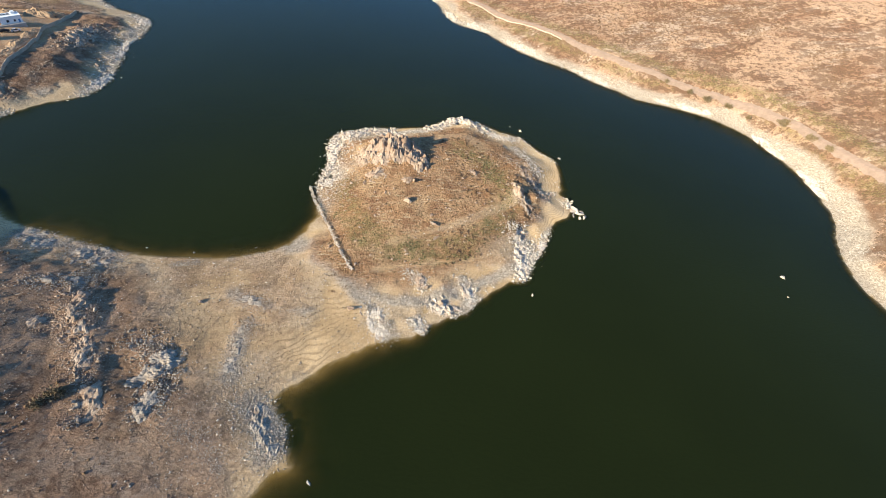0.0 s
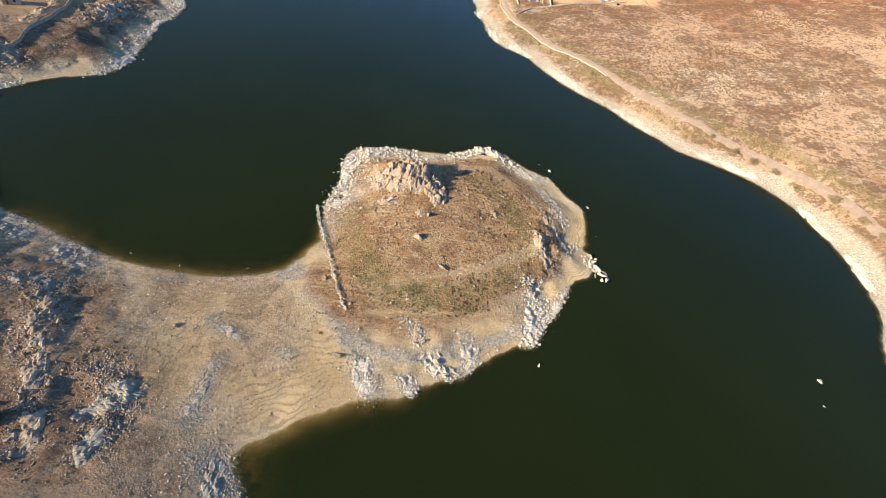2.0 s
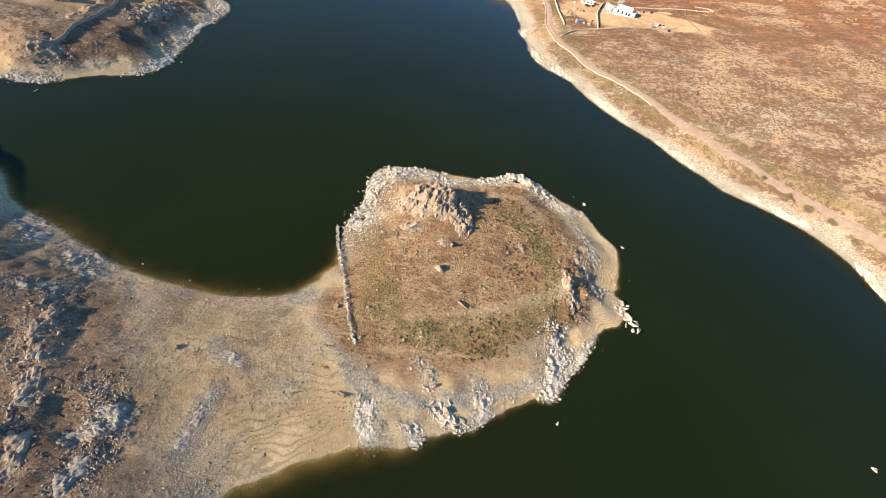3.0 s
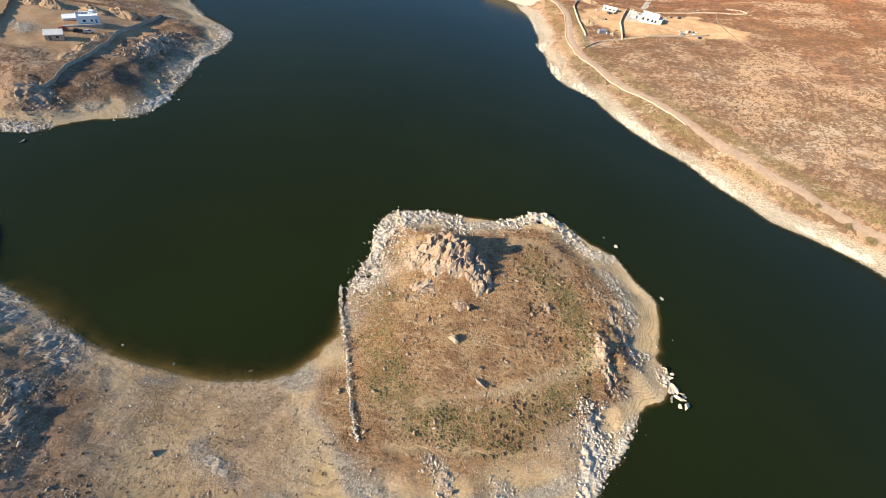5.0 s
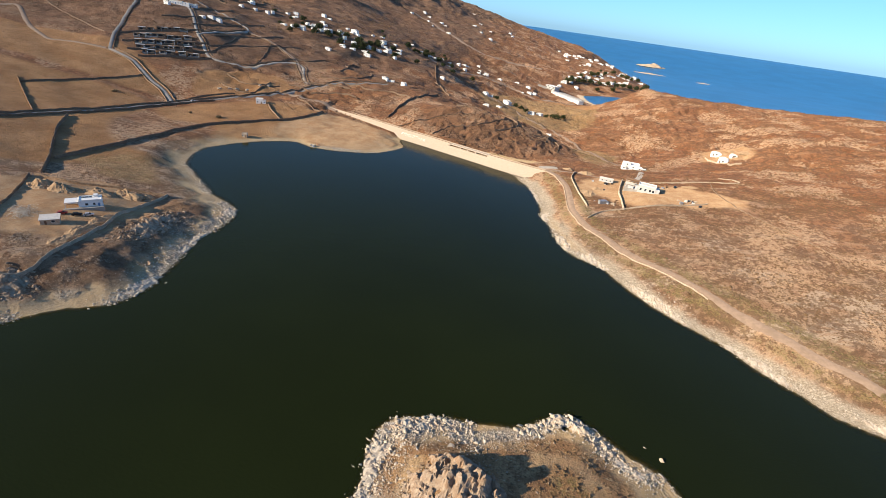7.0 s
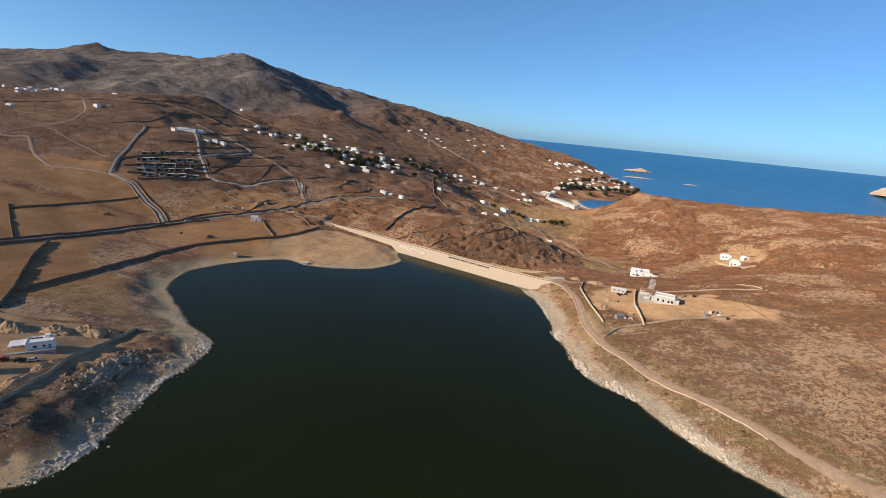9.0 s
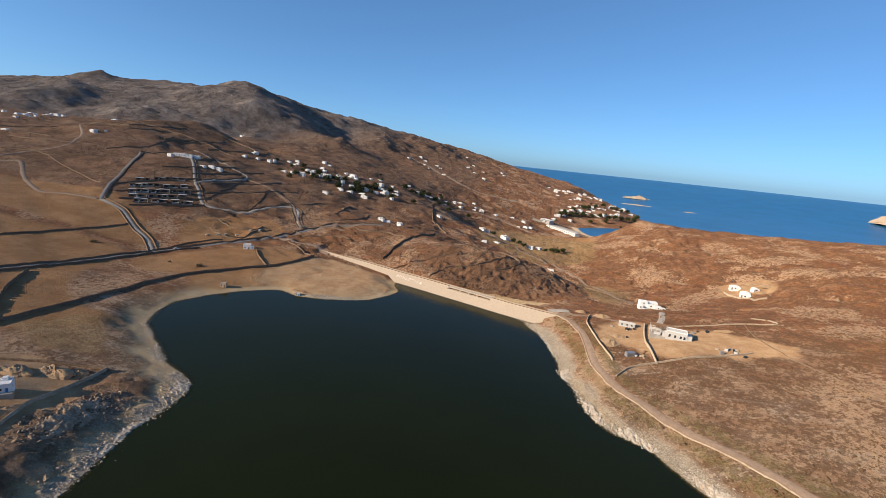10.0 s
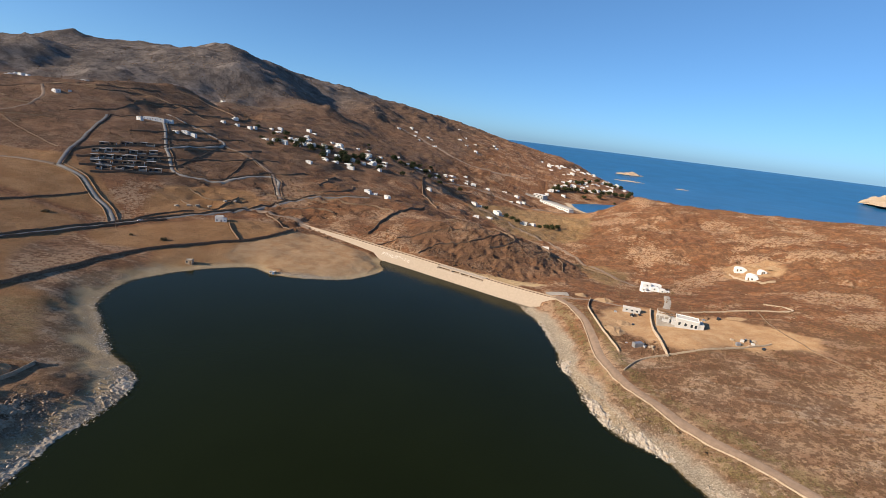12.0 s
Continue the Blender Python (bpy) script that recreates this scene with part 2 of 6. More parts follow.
def spline(points, step=4.0, closed=False):
    """Points along a Catmull-Rom curve through the given plan points."""
    p = [np.array(q, float) for q in points]
    n, out = len(p), []
    for i in range(n if closed else n - 1):
        if closed:
            a, b, c, d = (p[(i + k) % n] for k in (-1, 0, 1, 2))
        else:
            a, b, c, d = p[max(i - 1, 0)], p[i], p[i + 1], p[min(i + 2, n - 1)]
        m = max(1, int(np.linalg.norm(c - b) / step))
        for s in range(m):
            t = s / m
            out.append(0.5 * (2 * b + (c - a) * t + (2 * a - 5 * b + 4 * c - d) * t * t + (3 * b - a - 3 * c + d) * t ** 3))
    if not closed:
        out.append(p[-1])
    return np.array(out)


def line_distance(x, y, pts, closed=False):
    best = np.full(x.shape, 1e9)
    nxt = np.roll(pts, -1, 0) if closed else pts[1:]
    for a, b in zip(pts if closed else pts[:-1], nxt):
        e = b - a
        t = np.clip(((x - a[0]) * e[0] + (y - a[1]) * e[1]) / max(e @ e, 1e-9), 0, 1)
        np.minimum(best, (x - a[0] - t * e[0]) ** 2 + (y - a[1] - t * e[1]) ** 2, out=best)
    return np.sqrt(best)


def inside(x, y, pts):
    r = np.zeros(x.shape, bool)
    for a, b in zip(pts, np.roll(pts, -1, 0)):
        if a[1] == b[1]:
            continue
        r ^= ((a[1] > y) != (b[1] > y)) & (x < (b[0] - a[0]) * (y - a[1]) / (b[1] - a[1]) + a[0])
    return r


def signed(x, y, pts, reach):
    """Distance outside (+) or inside (-) of a closed outline, exact within reach of it."""
    lo, hi = pts.min(0) - reach, pts.max(0) + reach
    d = np.full(x.shape, float(reach))
    k = (x > lo[0]) & (x < hi[0]) & (y > lo[1]) & (y < hi[1])
    d[k] = np.minimum(line_distance(x[k], y[k], pts, True), reach) * np.where(inside(x[k], y[k], pts), -1, 1)
    return d


BAY = [(-245, 160), (-215, 138), (-185, 131), (-158, 129), (-148, 120), (-136, 115), (-123, 112), (-111, 108), (-100, 105), (-91, 104),
       (-75, 103), (-63, 104), (-54, 107), (-45, 112), (-40, 119), (-37, 128)]
HEAD = [(-41, 147), (-39, 156), (-38, 164), (-41, 178), (-37, 189), (-22, 195), (-7, 197), (6, 201), (14, 207), (21, 211), (30, 207),
        (40, 199), (50, 195), (57, 184), (65, 176), (64, 162), (61, 151), (64, 147), (65, 140), (62, 135), (56, 132), (52, 123),
        (45, 112), (40, 99), (33, 97), (26, 93), (21, 88), (18, 83), (13, 82), (5, 78), (2, 75), (-4, 74), (-10, 72), (-17, 68),
        (-24, 64), (-30, 59), (-34, 55), (-35, 52), (-33, 49), (-30, 46), (-29, 41), (-26, 35), (-31, 33), (-35, 29)]
SOUTH = [(-42, 18), (-40, 0), (-52, -30), (-45, -70), (-20, -110), (60, -130), (130, -110), (175, -60), (188, 0), (180, 50)]
EAST = [(169, 92), (167, 108), (172, 125), (180, 140), (184, 153), (185, 168), (183, 188), (177, 210), (163, 228), (142, 240), (124, 247),
        (116, 256), (104, 266), (91, 283), (74, 294), (55, 316), (42, 335), (25, 346), (18, 359), (11, 384), (4, 404), (3, 420), (-6, 456), (-18, 476)]
DAM_TOE = [(-22, 486), (-34, 496), (-59, 507), (-87, 518), (-117, 530), (-141, 538)]
NORTH = [(-139, 524), (-132, 507), (-146, 477), (-168, 463), (-198, 456), (-220, 462), (-236, 451), (-249, 438), (-262, 412), (-265, 396), (-253, 366), (-230, 347),
         (-203, 325), (-182, 315), (-172, 302), (-169, 287), (-171, 270), (-166, 252), (-163, 238), (-159, 222), (-163, 207), (-175, 199),
         (-184, 189), (-186, 183), (-203, 177), (-232, 182)]
SHORE = spline(BAY + HEAD + SOUTH + EAST + DAM_TOE + NORTH, 5.0, True)
COAST = spline([(-4600, 4300), (-1500, 4300), (-300, 4300), (-30, 4150), (93, 3709), (256, 3447), (307, 2950), (363, 2850), (300, 2680), (250, 2480), (345, 2430), (385, 2250),
                (365, 2030), (335, 1800), (265, 1640), (215, 1605), (150, 1560), (90, 1490), (103, 1370), (140, 1322), (190, 1400), (250, 1500), (340, 1500), (520, 1420), (700, 1300), (1000, 1250),
                (1600, 1500), (2600, 1100), (4700, 900), (4700, 4900), (-4600, 4900)], 60, True)
SEA_LEVEL = -42.0

SPOTS_EAST = [(60, 453, 13), (75, 433, 18), (114, 428, 20), (166, 511, 26), (130, 362, 19), (139, 348, 22), (138, 257, 9), (119, 288, 11), (188, 206, 9),
              (64, 356, 8), (97, 351, 14), (28, 483, 9), (8, 499, 8.2), (14, 489, 8.4), (192, 641, 16), (184, 813, 14), (251, 678, 38), (24, 711, -17), (260, 250, 30), (300, 400, 48),
              (420, 300, 62), (250, 60, 28), (331, 1050, 30), (187, 1140, 35), (152, 1075, 12), (426, 900, 54), (700, 900, 62), (600, 500, 75), (300, 1350, -10), (100, 560, 8),
              (90, 620, -6), (240, 900, 22), (320, -100, 50), (150, 1290, -32)]
SPOTS_WEST = [(-13, 1013, -26), (90, 1270, -39), (-50, 1480, -18), (-128, 745, 10), (-46, 612, 21), (-212, 756, 25), (-60, 552, 3), (-100, 560, 7), (5, 600, 4),
              (-254, 439, 4), (-297, 534, 12), (-370, 484, 6), (-309, 654, 20), (-485, 558, 37), (-601, 560, 46), (-532, 720, 76), (-508, 690, 64), (-717, 754, 103),
              (-746, 671, 81), (-273, 400, 5), (-330, 330, 11), (-450, 400, 18), (-226, 259, 12), (-194, 225, 10), (-213, 290, 5), (-260, 200, 14), (-420, 200, 34),
              (-170, 600, 12), (30, 850, -24), (98, 1075, -16), (-160, 540, 6), (-225, 575, 8), (-350, 580, 14)]
SPOTS_SOUTH = [(-105, 73, 5), (-120, 55, 12), (-122, 25, 15), (-170, 40, 24), (-190, 100, 19), (-150, -50, 24), (-92, 38, 6), (-300, 0, 48), (-70, 60, 3), (-75, 20, 5), (-60, 88, 1.8),
               (-30, 105, 3), (-12, 120, 4.5), (8, 122, 4.5), (-3, 140, 5.5), (-15, 165, 6.5), (15, 165, 5.5), (40, 150, 4.5), (20, 190, 4), (-28, 150, 4.5),
               (0, 100, 3), (-30, 75, 2), (30, 115, 4), (-138, 98, 7), (-160, 115, 8), (-60, -60, 8)]
SPOTS_FAR = [(-2114, 1681, 236), (-1828, 1792, 322), (-1688, 1793, 264), (-1562, 1844, 300), (-1345, 1831, 280), (-1093, 1705, 312), (-980, 1834, 260), (-868, 2002, 228),
             (-833, 2234, 230), (-714, 2485, 207), (-542, 2835, 181), (-376, 3164, 119), (-225, 3428, 80), (-87, 3734, 6), (-1524, 1300, 124), (-964, 1032, 123),
             (-525, 881, 70), (-430, 1048, 72), (-517, 1118, 91), (-631, 1169, 88), (-283, 944, 40), (-213, 1014, 23), (-456, 1778, 91), (-313, 1606, 51), (-186, 1625, 24),
             (-789, 1246, 123), (-638, 1502, 130), (-520, 1443, 81), (-288, 847, 28), (150, 2500, 8), (250, 2150, -10), (-3500, 1500, 200), (-2400, 600, 150)]
SPOTS_VALLEY = [(-120, 615, 25), (-76, 615, 25), (-19, 612, 16), (-77, 642, 24), (-58, 640, 23), (-41, 637, 21.5), (-27, 640, 18), (-14, 640, 14), (2, 635, 9.5), (17, 630, 5), (25, 582, 3), (-20, 545, 0), (-60, 705, -6), (-20, 690, -15), (-148, 715, 19), (6, 753, -12), (-30, 848, -17), (-17, 938, -22),
                (52, 699, -16), (61, 649, -6), (44, 1118, -27), (90, 1118, -27), (-119, 1045, -19), (140, 799, 12), (206, 781, 19), (135, 1005, 4), (80, 912, -18), (209, 936, 25)]
SPOTS_CREST = [(-772, 837, 116), (-803, 932, 130), (-782, 980, 138), (-765, 1020, 143), (-741, 1046, 133), (-715, 1059, 117), (-685, 1080, 100), (-656, 1076, 90), (-640, 1130, 76), (-949, 1084, 104), (-921, 1137, 106), (-893, 1174, 106), (-840, 1228, 96)]
SPOTS_MASSIF = [(-1444, 1298, 214), (-1426, 1210, 172), (-1278, 1262, 146), (-1190, 1119, 116), (-1175, 1254, 176), (-880, 1400, 138), (-760, 1420, 110), (-1182, 1413, 208), (-1026, 1388, 192), (-920, 1470, 222), (-800, 1500, 150), (-720, 1480, 128)]
SPOTS_RAVINE = [(-752, 1762, 136), (-640, 1560, 112), (-850, 1860, 176), (-1000, 1580, 258), (-650, 2000, 172), (-620, 1820, 150)]
SPOTS = np.array(SPOTS_EAST + SPOTS_WEST + SPOTS_SOUTH + SPOTS_FAR + SPOTS_VALLEY + SPOTS_RAVINE + SPOTS_CREST + SPOTS_MASSIF + [(-1200, -300, 90), (0, -1500, 90), (1500, -500, 120), (-3000, -2500, 150), (3500, -2500, 150), (2500, 700, 60)], float)


def spot_weights():
    n = len(SPOTS)
    r = np.hypot(SPOTS[:, None, 0] - SPOTS[None, :, 0], SPOTS[:, None, 1] - SPOTS[None, :, 1])
    a = np.zeros((n + 1, n + 1))
    a[:n, :n], a[:n, n], a[n, :n] = -r - 0.0 * np.eye(n), 1, 1
    a[:n, :n] += np.eye(n) * 1.0
    return np.linalg.solve(a, np.append(SPOTS[:, 2], 0))


SPOT_W = spot_weights()


def base_height(x, y):
    v = np.full(x.shape, SPOT_W[-1])
    for (a, b, _), w in zip(SPOTS, SPOT_W):
        v -= w * np.sqrt((x - a) ** 2 + (y - b) ** 2 + 9.0)
    return v


def axis(*runs):
    """Grid lines: runs of (from, to, step at its start, step at its end)."""
    out = []
    for a, b, s, e in runs:
        v = a
        while v < b - 0.5 * e:
            out.append(v)
            v += s + (e - s) * (v - a) / (b - a)
    return np.array(out + [runs[-1][1]])


GX = axis((-4700, -2400, 200, 40), (-2400, -700, 16, 11), (-700, -215, 8, 2), (-215, -145, 2, 1.5), (-145, 80, 1.4, 1.4), (80, 215, 1.5, 2), (215, 700, 2.2, 9), (700, 4700, 12, 150))
GY = axis((-3000, -150, 150, 10), (-150, -20, 8, 2), (-20, 20, 2, 1.5), (20, 215, 1.4, 1.4), (215, 560, 1.5, 2.2), (560, 1300, 2.6, 8), (1300, 3900, 11, 20), (3900, 4700, 60, 100))
XX, YY = np.meshgrid(GX, GY)


# broken rock: centre, half-lengths, height and grain of its relief
BROKEN = [(-104, 72, 34, 46, 0.42, 4), (-11, 164, 16, 12, 1.2, 5), (-36, 168, 7, 26, 0.7, 4), (42, 112, 8, 18, 0.6, 4), (20, 204, 14, 6, 1.0, 5), (45, 150, 7, 18, 1.0, 6), (-186, 250, 26, 56, 0.6, 5),
          (-205, 195, 18, 16, 0.8, 5), (-45, 595, 95, 52, 1.7, 11), (260, 820, 190, 300, 2.6, 26), (-68, 55, 14, 16, 0.8, 6), (20, 365, 10, 30, 0.7, 5), (-300, 620, 130, 70, 2.0, 18), (6, 88, 22, 12, 0.5, 4)]


def broken_relief(x, y):
    v = np.zeros(x.shape)
    for k, (cx, cy, rx, ry, h, grain) in enumerate(BROKEN):
        m = (np.abs(x - cx) < 1.5 * rx) & (np.abs(y - cy) < 1.5 * ry)
        a, b = x[m], y[m]
        r = np.hypot((a - cx) / rx, (b - cy) / ry) + 0.25 * fbm(a, b, 12, 2, 300 + k)
        v[m] += smooth(1.25, 0.6, r) * h * (0.55 - 1.5 * np.abs(fbm(a, b, grain, 4, 320 + k, 0.58)))
    return v


def land(x, y):
    d = signed(x, y, SHORE, 120.0)
    d = np.where(np.abs(d) < 90, d + fbm(x, y, 11, 4, 5, 0.6) * 1.5 * smooth(0.0, 6.0, np.abs(d) + 2), d)
    c = -signed(x, y, COAST, 400.0)
    c = -c
    base = base_height(x, y)
    far = smooth(650, 1500, y - 0.35 * x)
    high = smooth(60, 160, base)
    rough = (0.30 + 0.35 * smooth(10, 40, d)) * fbm(x, y, 26, 5, 11, 0.55)
    rough = rough + smooth(420, 800, y) * (fbm(x, y, 70, 5, 21, 0.55) * 2.6 + np.abs(fbm(x, y, 32, 4, 23, 0.55)) * 2.0)
    rough = rough + far * fbm(x, y, 260, 7, 31, 0.6) * (4 + 7 * high) + high * (1 - np.abs(fbm(x, y, 210, 6, 41, 0.5))) * 14 - high * 6
    rough = rough + 4.8 * np.exp(-((x + 11) / 12) ** 2 - ((y - 166) / 9) ** 2) + 1.6 * np.exp(-((x - 44) / 5) ** 2 - ((y - 145) / 12) ** 2)
    rough = rough + 1.3 * np.exp(-((x + 93 + 0.6 * (y - 74)) / 6) ** 2 - ((y - 70) / 26) ** 2) + 1.8 * np.exp(-((x - 20) / 10) ** 2 - ((y - 205) / 5) ** 2)
    w = smooth(1.0, 28.0, d)
    z = np.where(d > 0, w * (base + rough) + (1 - w) * (0.085 * d + 0.22 * rough * smooth(0, 6, d)), np.maximum(0.30 * d, -6))
    z = z + np.where(d > 0, broken_relief(x, y) * smooth(0.5, 6.0, d), 0)
    cw = smooth(0, 170, c)
    z = np.where(y > 1100, cw * z + (1 - cw) * (SEA_LEVEL + np.clip(0.12 * c, -12, 12) + smooth(5, 60, c) * 0.25 * rough), z)
    return z, d, c, base


FOOT = 9.8          # reach of the dam's sloping face, 11 m below its crest
DAM_LINE = [(-250, 588), (-222, 577), (-185, 563), (-147, 546.5), (-116, 534.5), (-86, 522), (-58, 510.5), (-33, 500), (-8, 491.5), (4, 488)]


def build_land():
    z, d, c, base = land(XX, YY)
    # seat of the dam
    k = (XX > -300) & (XX < 40) & (YY > 440) & (YY < 640)
    dl = np.full(XX.shape, 99.0)
    dl[k] = line_distance(XX[k], YY[k], spline(DAM_LINE, 10))
    z = np.where((dl < 9) & (XX < -6) & (XX > -135), np.minimum(z, 4.0), z)
    up = YY < np.interp(XX, [p[0] for p in DAM_LINE], [p[1] for p in DAM_LINE])
    z = np.where(up & (dl < FOOT) & (XX < -6) & (XX > -142), np.minimum(z, 8.0 - 11 / (FOOT - 0.6) * (dl - 0.6) - 0.9), z)
    left = (dl < 30) & (XX <= -142) & (XX > -246)
    z = np.where(left, np.minimum(z, 3.6 + 3.4 * np.clip((-150 - XX) / 90, 0, 1) + 0.3 * np.maximum(dl - 12, 0) + 2.4 * ~up), z)
    return z, d, c, base, dl


ZZ, DD, CC, BASE, DAMD = build_land()


def ground_z(x, y):
    i = int(np.clip(np.searchsorted(GX, x) - 1, 0, len(GX) - 2))
    j = int(np.clip(np.searchsorted(GY, y) - 1, 0, len(GY) - 2))
    u, v = (x - GX[i]) / (GX[i + 1] - GX[i]), (y - GY[j]) / (GY[j + 1] - GY[j])
    return float((ZZ[j, i] * (1 - u) + ZZ[j, i + 1] * u) * (1 - v) + (ZZ[j + 1, i] * (1 - u) + ZZ[j + 1, i + 1] * u) * v)


def near_line(points, closed=False, reach=60.0, step=6.0):
    """Distance to a plan line, for all of the grid that lies within reach of it."""
    pts = spline(points, step, closed)
    lo, hi = pts.min(0) - reach, pts.max(0) + reach
    k = (XX > lo[0]) & (XX < hi[0]) & (YY > lo[1]) & (YY < hi[1])
    d = np.full(XX.shape, float(reach))
    d[k] = np.minimum(line_distance(XX[k], YY[k], pts, closed), reach)
    if closed:
        d[k] *= np.where(inside(XX[k], YY[k], pts), -1, 1)
    return d


# Rock belts: plan line, width, number of stones, least and greatest size, kind
ROCKS_HEAD = [([(-42, 145), (-41, 152), (-40, 163), (-39, 177), (-34, 187), (-26, 192), (-16, 192), (-10, 186)], 7, 561, 0.38, 1.66, "pale_rock"),
              ([(-36, 136), (-34, 145), (-33, 160)], 9, 323, 0.22, 0.72, "pale_rock"),
              ([(-24, 156), (-23, 165), (-19, 171), (-12, 173), (-6, 172), (-1, 167), (1, 160), (2, 154)], 5, 90, 0.4, 1.5, "rock"),
              ([(-22, 158), (-14, 164), (-6, 164)], 7, 60, 0.4, 1.3, "rock"),
              ([(-18, 147), (-17, 151), (-14, 148)], 3.5, 20, 1.12, 1.98, "rock"),
              ([(7, 199), (14, 204), (21, 208), (27, 204), (33, 198)], 5, 204, 0.38, 2.16, "pale_rock"),
              ([(34, 197), (42, 191), (50, 194)], 4, 102, 0.38, 1.3, "pale_rock"),
              ([(51, 194), (57, 183), (62, 177), (66, 174)], 2, 57, 0.22, 0.86, "pale_rock"),
              ([(39, 170), (45, 164), (49, 158), (51, 149), (54, 144)], 3.5, 119, 0.38, 1.36, "rock"),
              ([(40, 149), (42, 144), (44, 138), (48, 133)], 3, 71, 0.68, 1.98, "rock"),
              ([(52, 148), (59, 151)], 1.5, 20, 0.45, 1.3, "pale_rock"),
              ([(63, 145), (66, 141), (69, 136)], 3, 57, 0.68, 1.87, "pale_rock"),
              ([(38, 125), (41, 118), (42, 110), (39, 100)], 6, 323, 0.3, 1.37, "pale_rock"),
              ([(54, 126), (47, 115), (42, 105)], 3.5, 153, 0.3, 1.22, "pale_rock"),
              ([(7, 87), (11, 85), (14, 84)], 3, 68, 0.38, 2.02, "pale_rock"),
              ([(1, 80), (5, 77)], 2.5, 68, 0.3, 1.37, "pale_rock"),
              ([(17, 98), (20, 91), (19, 86)], 3.5, 119, 0.22, 0.94, "pale_rock"),
              ([(-13, 84), (-9, 79), (-7, 74)], 5, 187, 0.22, 0.86, "pale_rock"),
              ([(-1, 99), (2, 96), (4, 93)], 3, 61, 0.3, 1.15, "pale_rock"),
              ([(-35, 150), (-36, 165), (-33, 180), (-26, 187)], 9, 360, 0.25, 1.3, "pale_rock"),
              ([(-8, 190), (0, 194), (8, 198)], 5, 90, 0.25, 1.0, "pale_rock"),
              ([(45, 182), (50, 172), (53, 162)], 4, 90, 0.3, 1.2, "pale_rock"),
              ([(-20, 92), (-5, 86), (8, 90), (24, 97), (34, 103)], 4, 110, 0.2, 0.7, "pale_rock"),
              ([(16, 161), (27, 167), (32, 156), (20, 150), (0, 146)], 9, 102, 0.22, 0.93, "rock")]
ROCKS_NECK = [([(-134, 111), (-125, 107), (-119, 106)], 6, 255, 0.3, 1.3, "grey_rock"),
              ([(-113, 105), (-107, 102), (-101, 103), (-99, 95)], 6, 289, 0.3, 1.22, "grey_rock"),
              ([(-113, 86), (-105, 88), (-99, 89)], 4, 119, 0.38, 1.44, "grey_rock"),
              ([(-100, 83), (-98, 76), (-94, 70), (-90, 64), (-84, 59)], 6, 221, 0.6, 2.11, "rock"),
              ([(-95, 81), (-87, 77)], 4, 85, 0.38, 1.12, "rock"),
              ([(-104, 69), (-100, 71)], 3, 27, 0.6, 1.49, "rock"),
              ([(-76, 68), (-68, 63), (-64, 57), (-65, 48)], 5.5, 255, 0.38, 1.87, "grey_rock"),
              ([(-84, 56), (-79, 49), (-77, 44)], 4.5, 102, 0.6, 1.86, "rock"),
              ([(-48, 76), (-49, 70), (-49, 63), (-48, 57)], 4, 255, 0.22, 1.01, "grey_rock"),
              ([(-55, 87), (-49, 84), (-43, 83)], 4, 136, 0.22, 0.79, "grey_rock"),
              ([(-42, 52), (-37, 47), (-32, 43), (-34, 38)], 5, 340, 0.3, 1.22, "grey_rock"),
              ([(-79, 99), (-72, 101)], 2, 68, 0.22, 0.65, "grey_rock"),
              ([(-40, 81), (-30, 82)], 2, 68, 0.15, 0.5, "grey_rock"),
              ([(-58, 44), (-50, 41), (-45, 36)], 4, 136, 0.22, 0.72, "grey_rock"),
              ([(-30, 104), (-24, 100), (-16, 88)], 8, 102, 0.15, 0.5, "grey_rock"),
              ([(-118, 60), (-112, 40), (-100, 20)], 14, 204, 0.38, 1.49, "rock"),
              ([(-128, 92), (-118, 84), (-110, 62), (-98, 40)], 12, 260, 0.3, 1.6, "rock"),
              ([(-48, 118), (-40, 112), (-62, 106)], 6, 102, 0.15, 0.5, "grey_rock")]
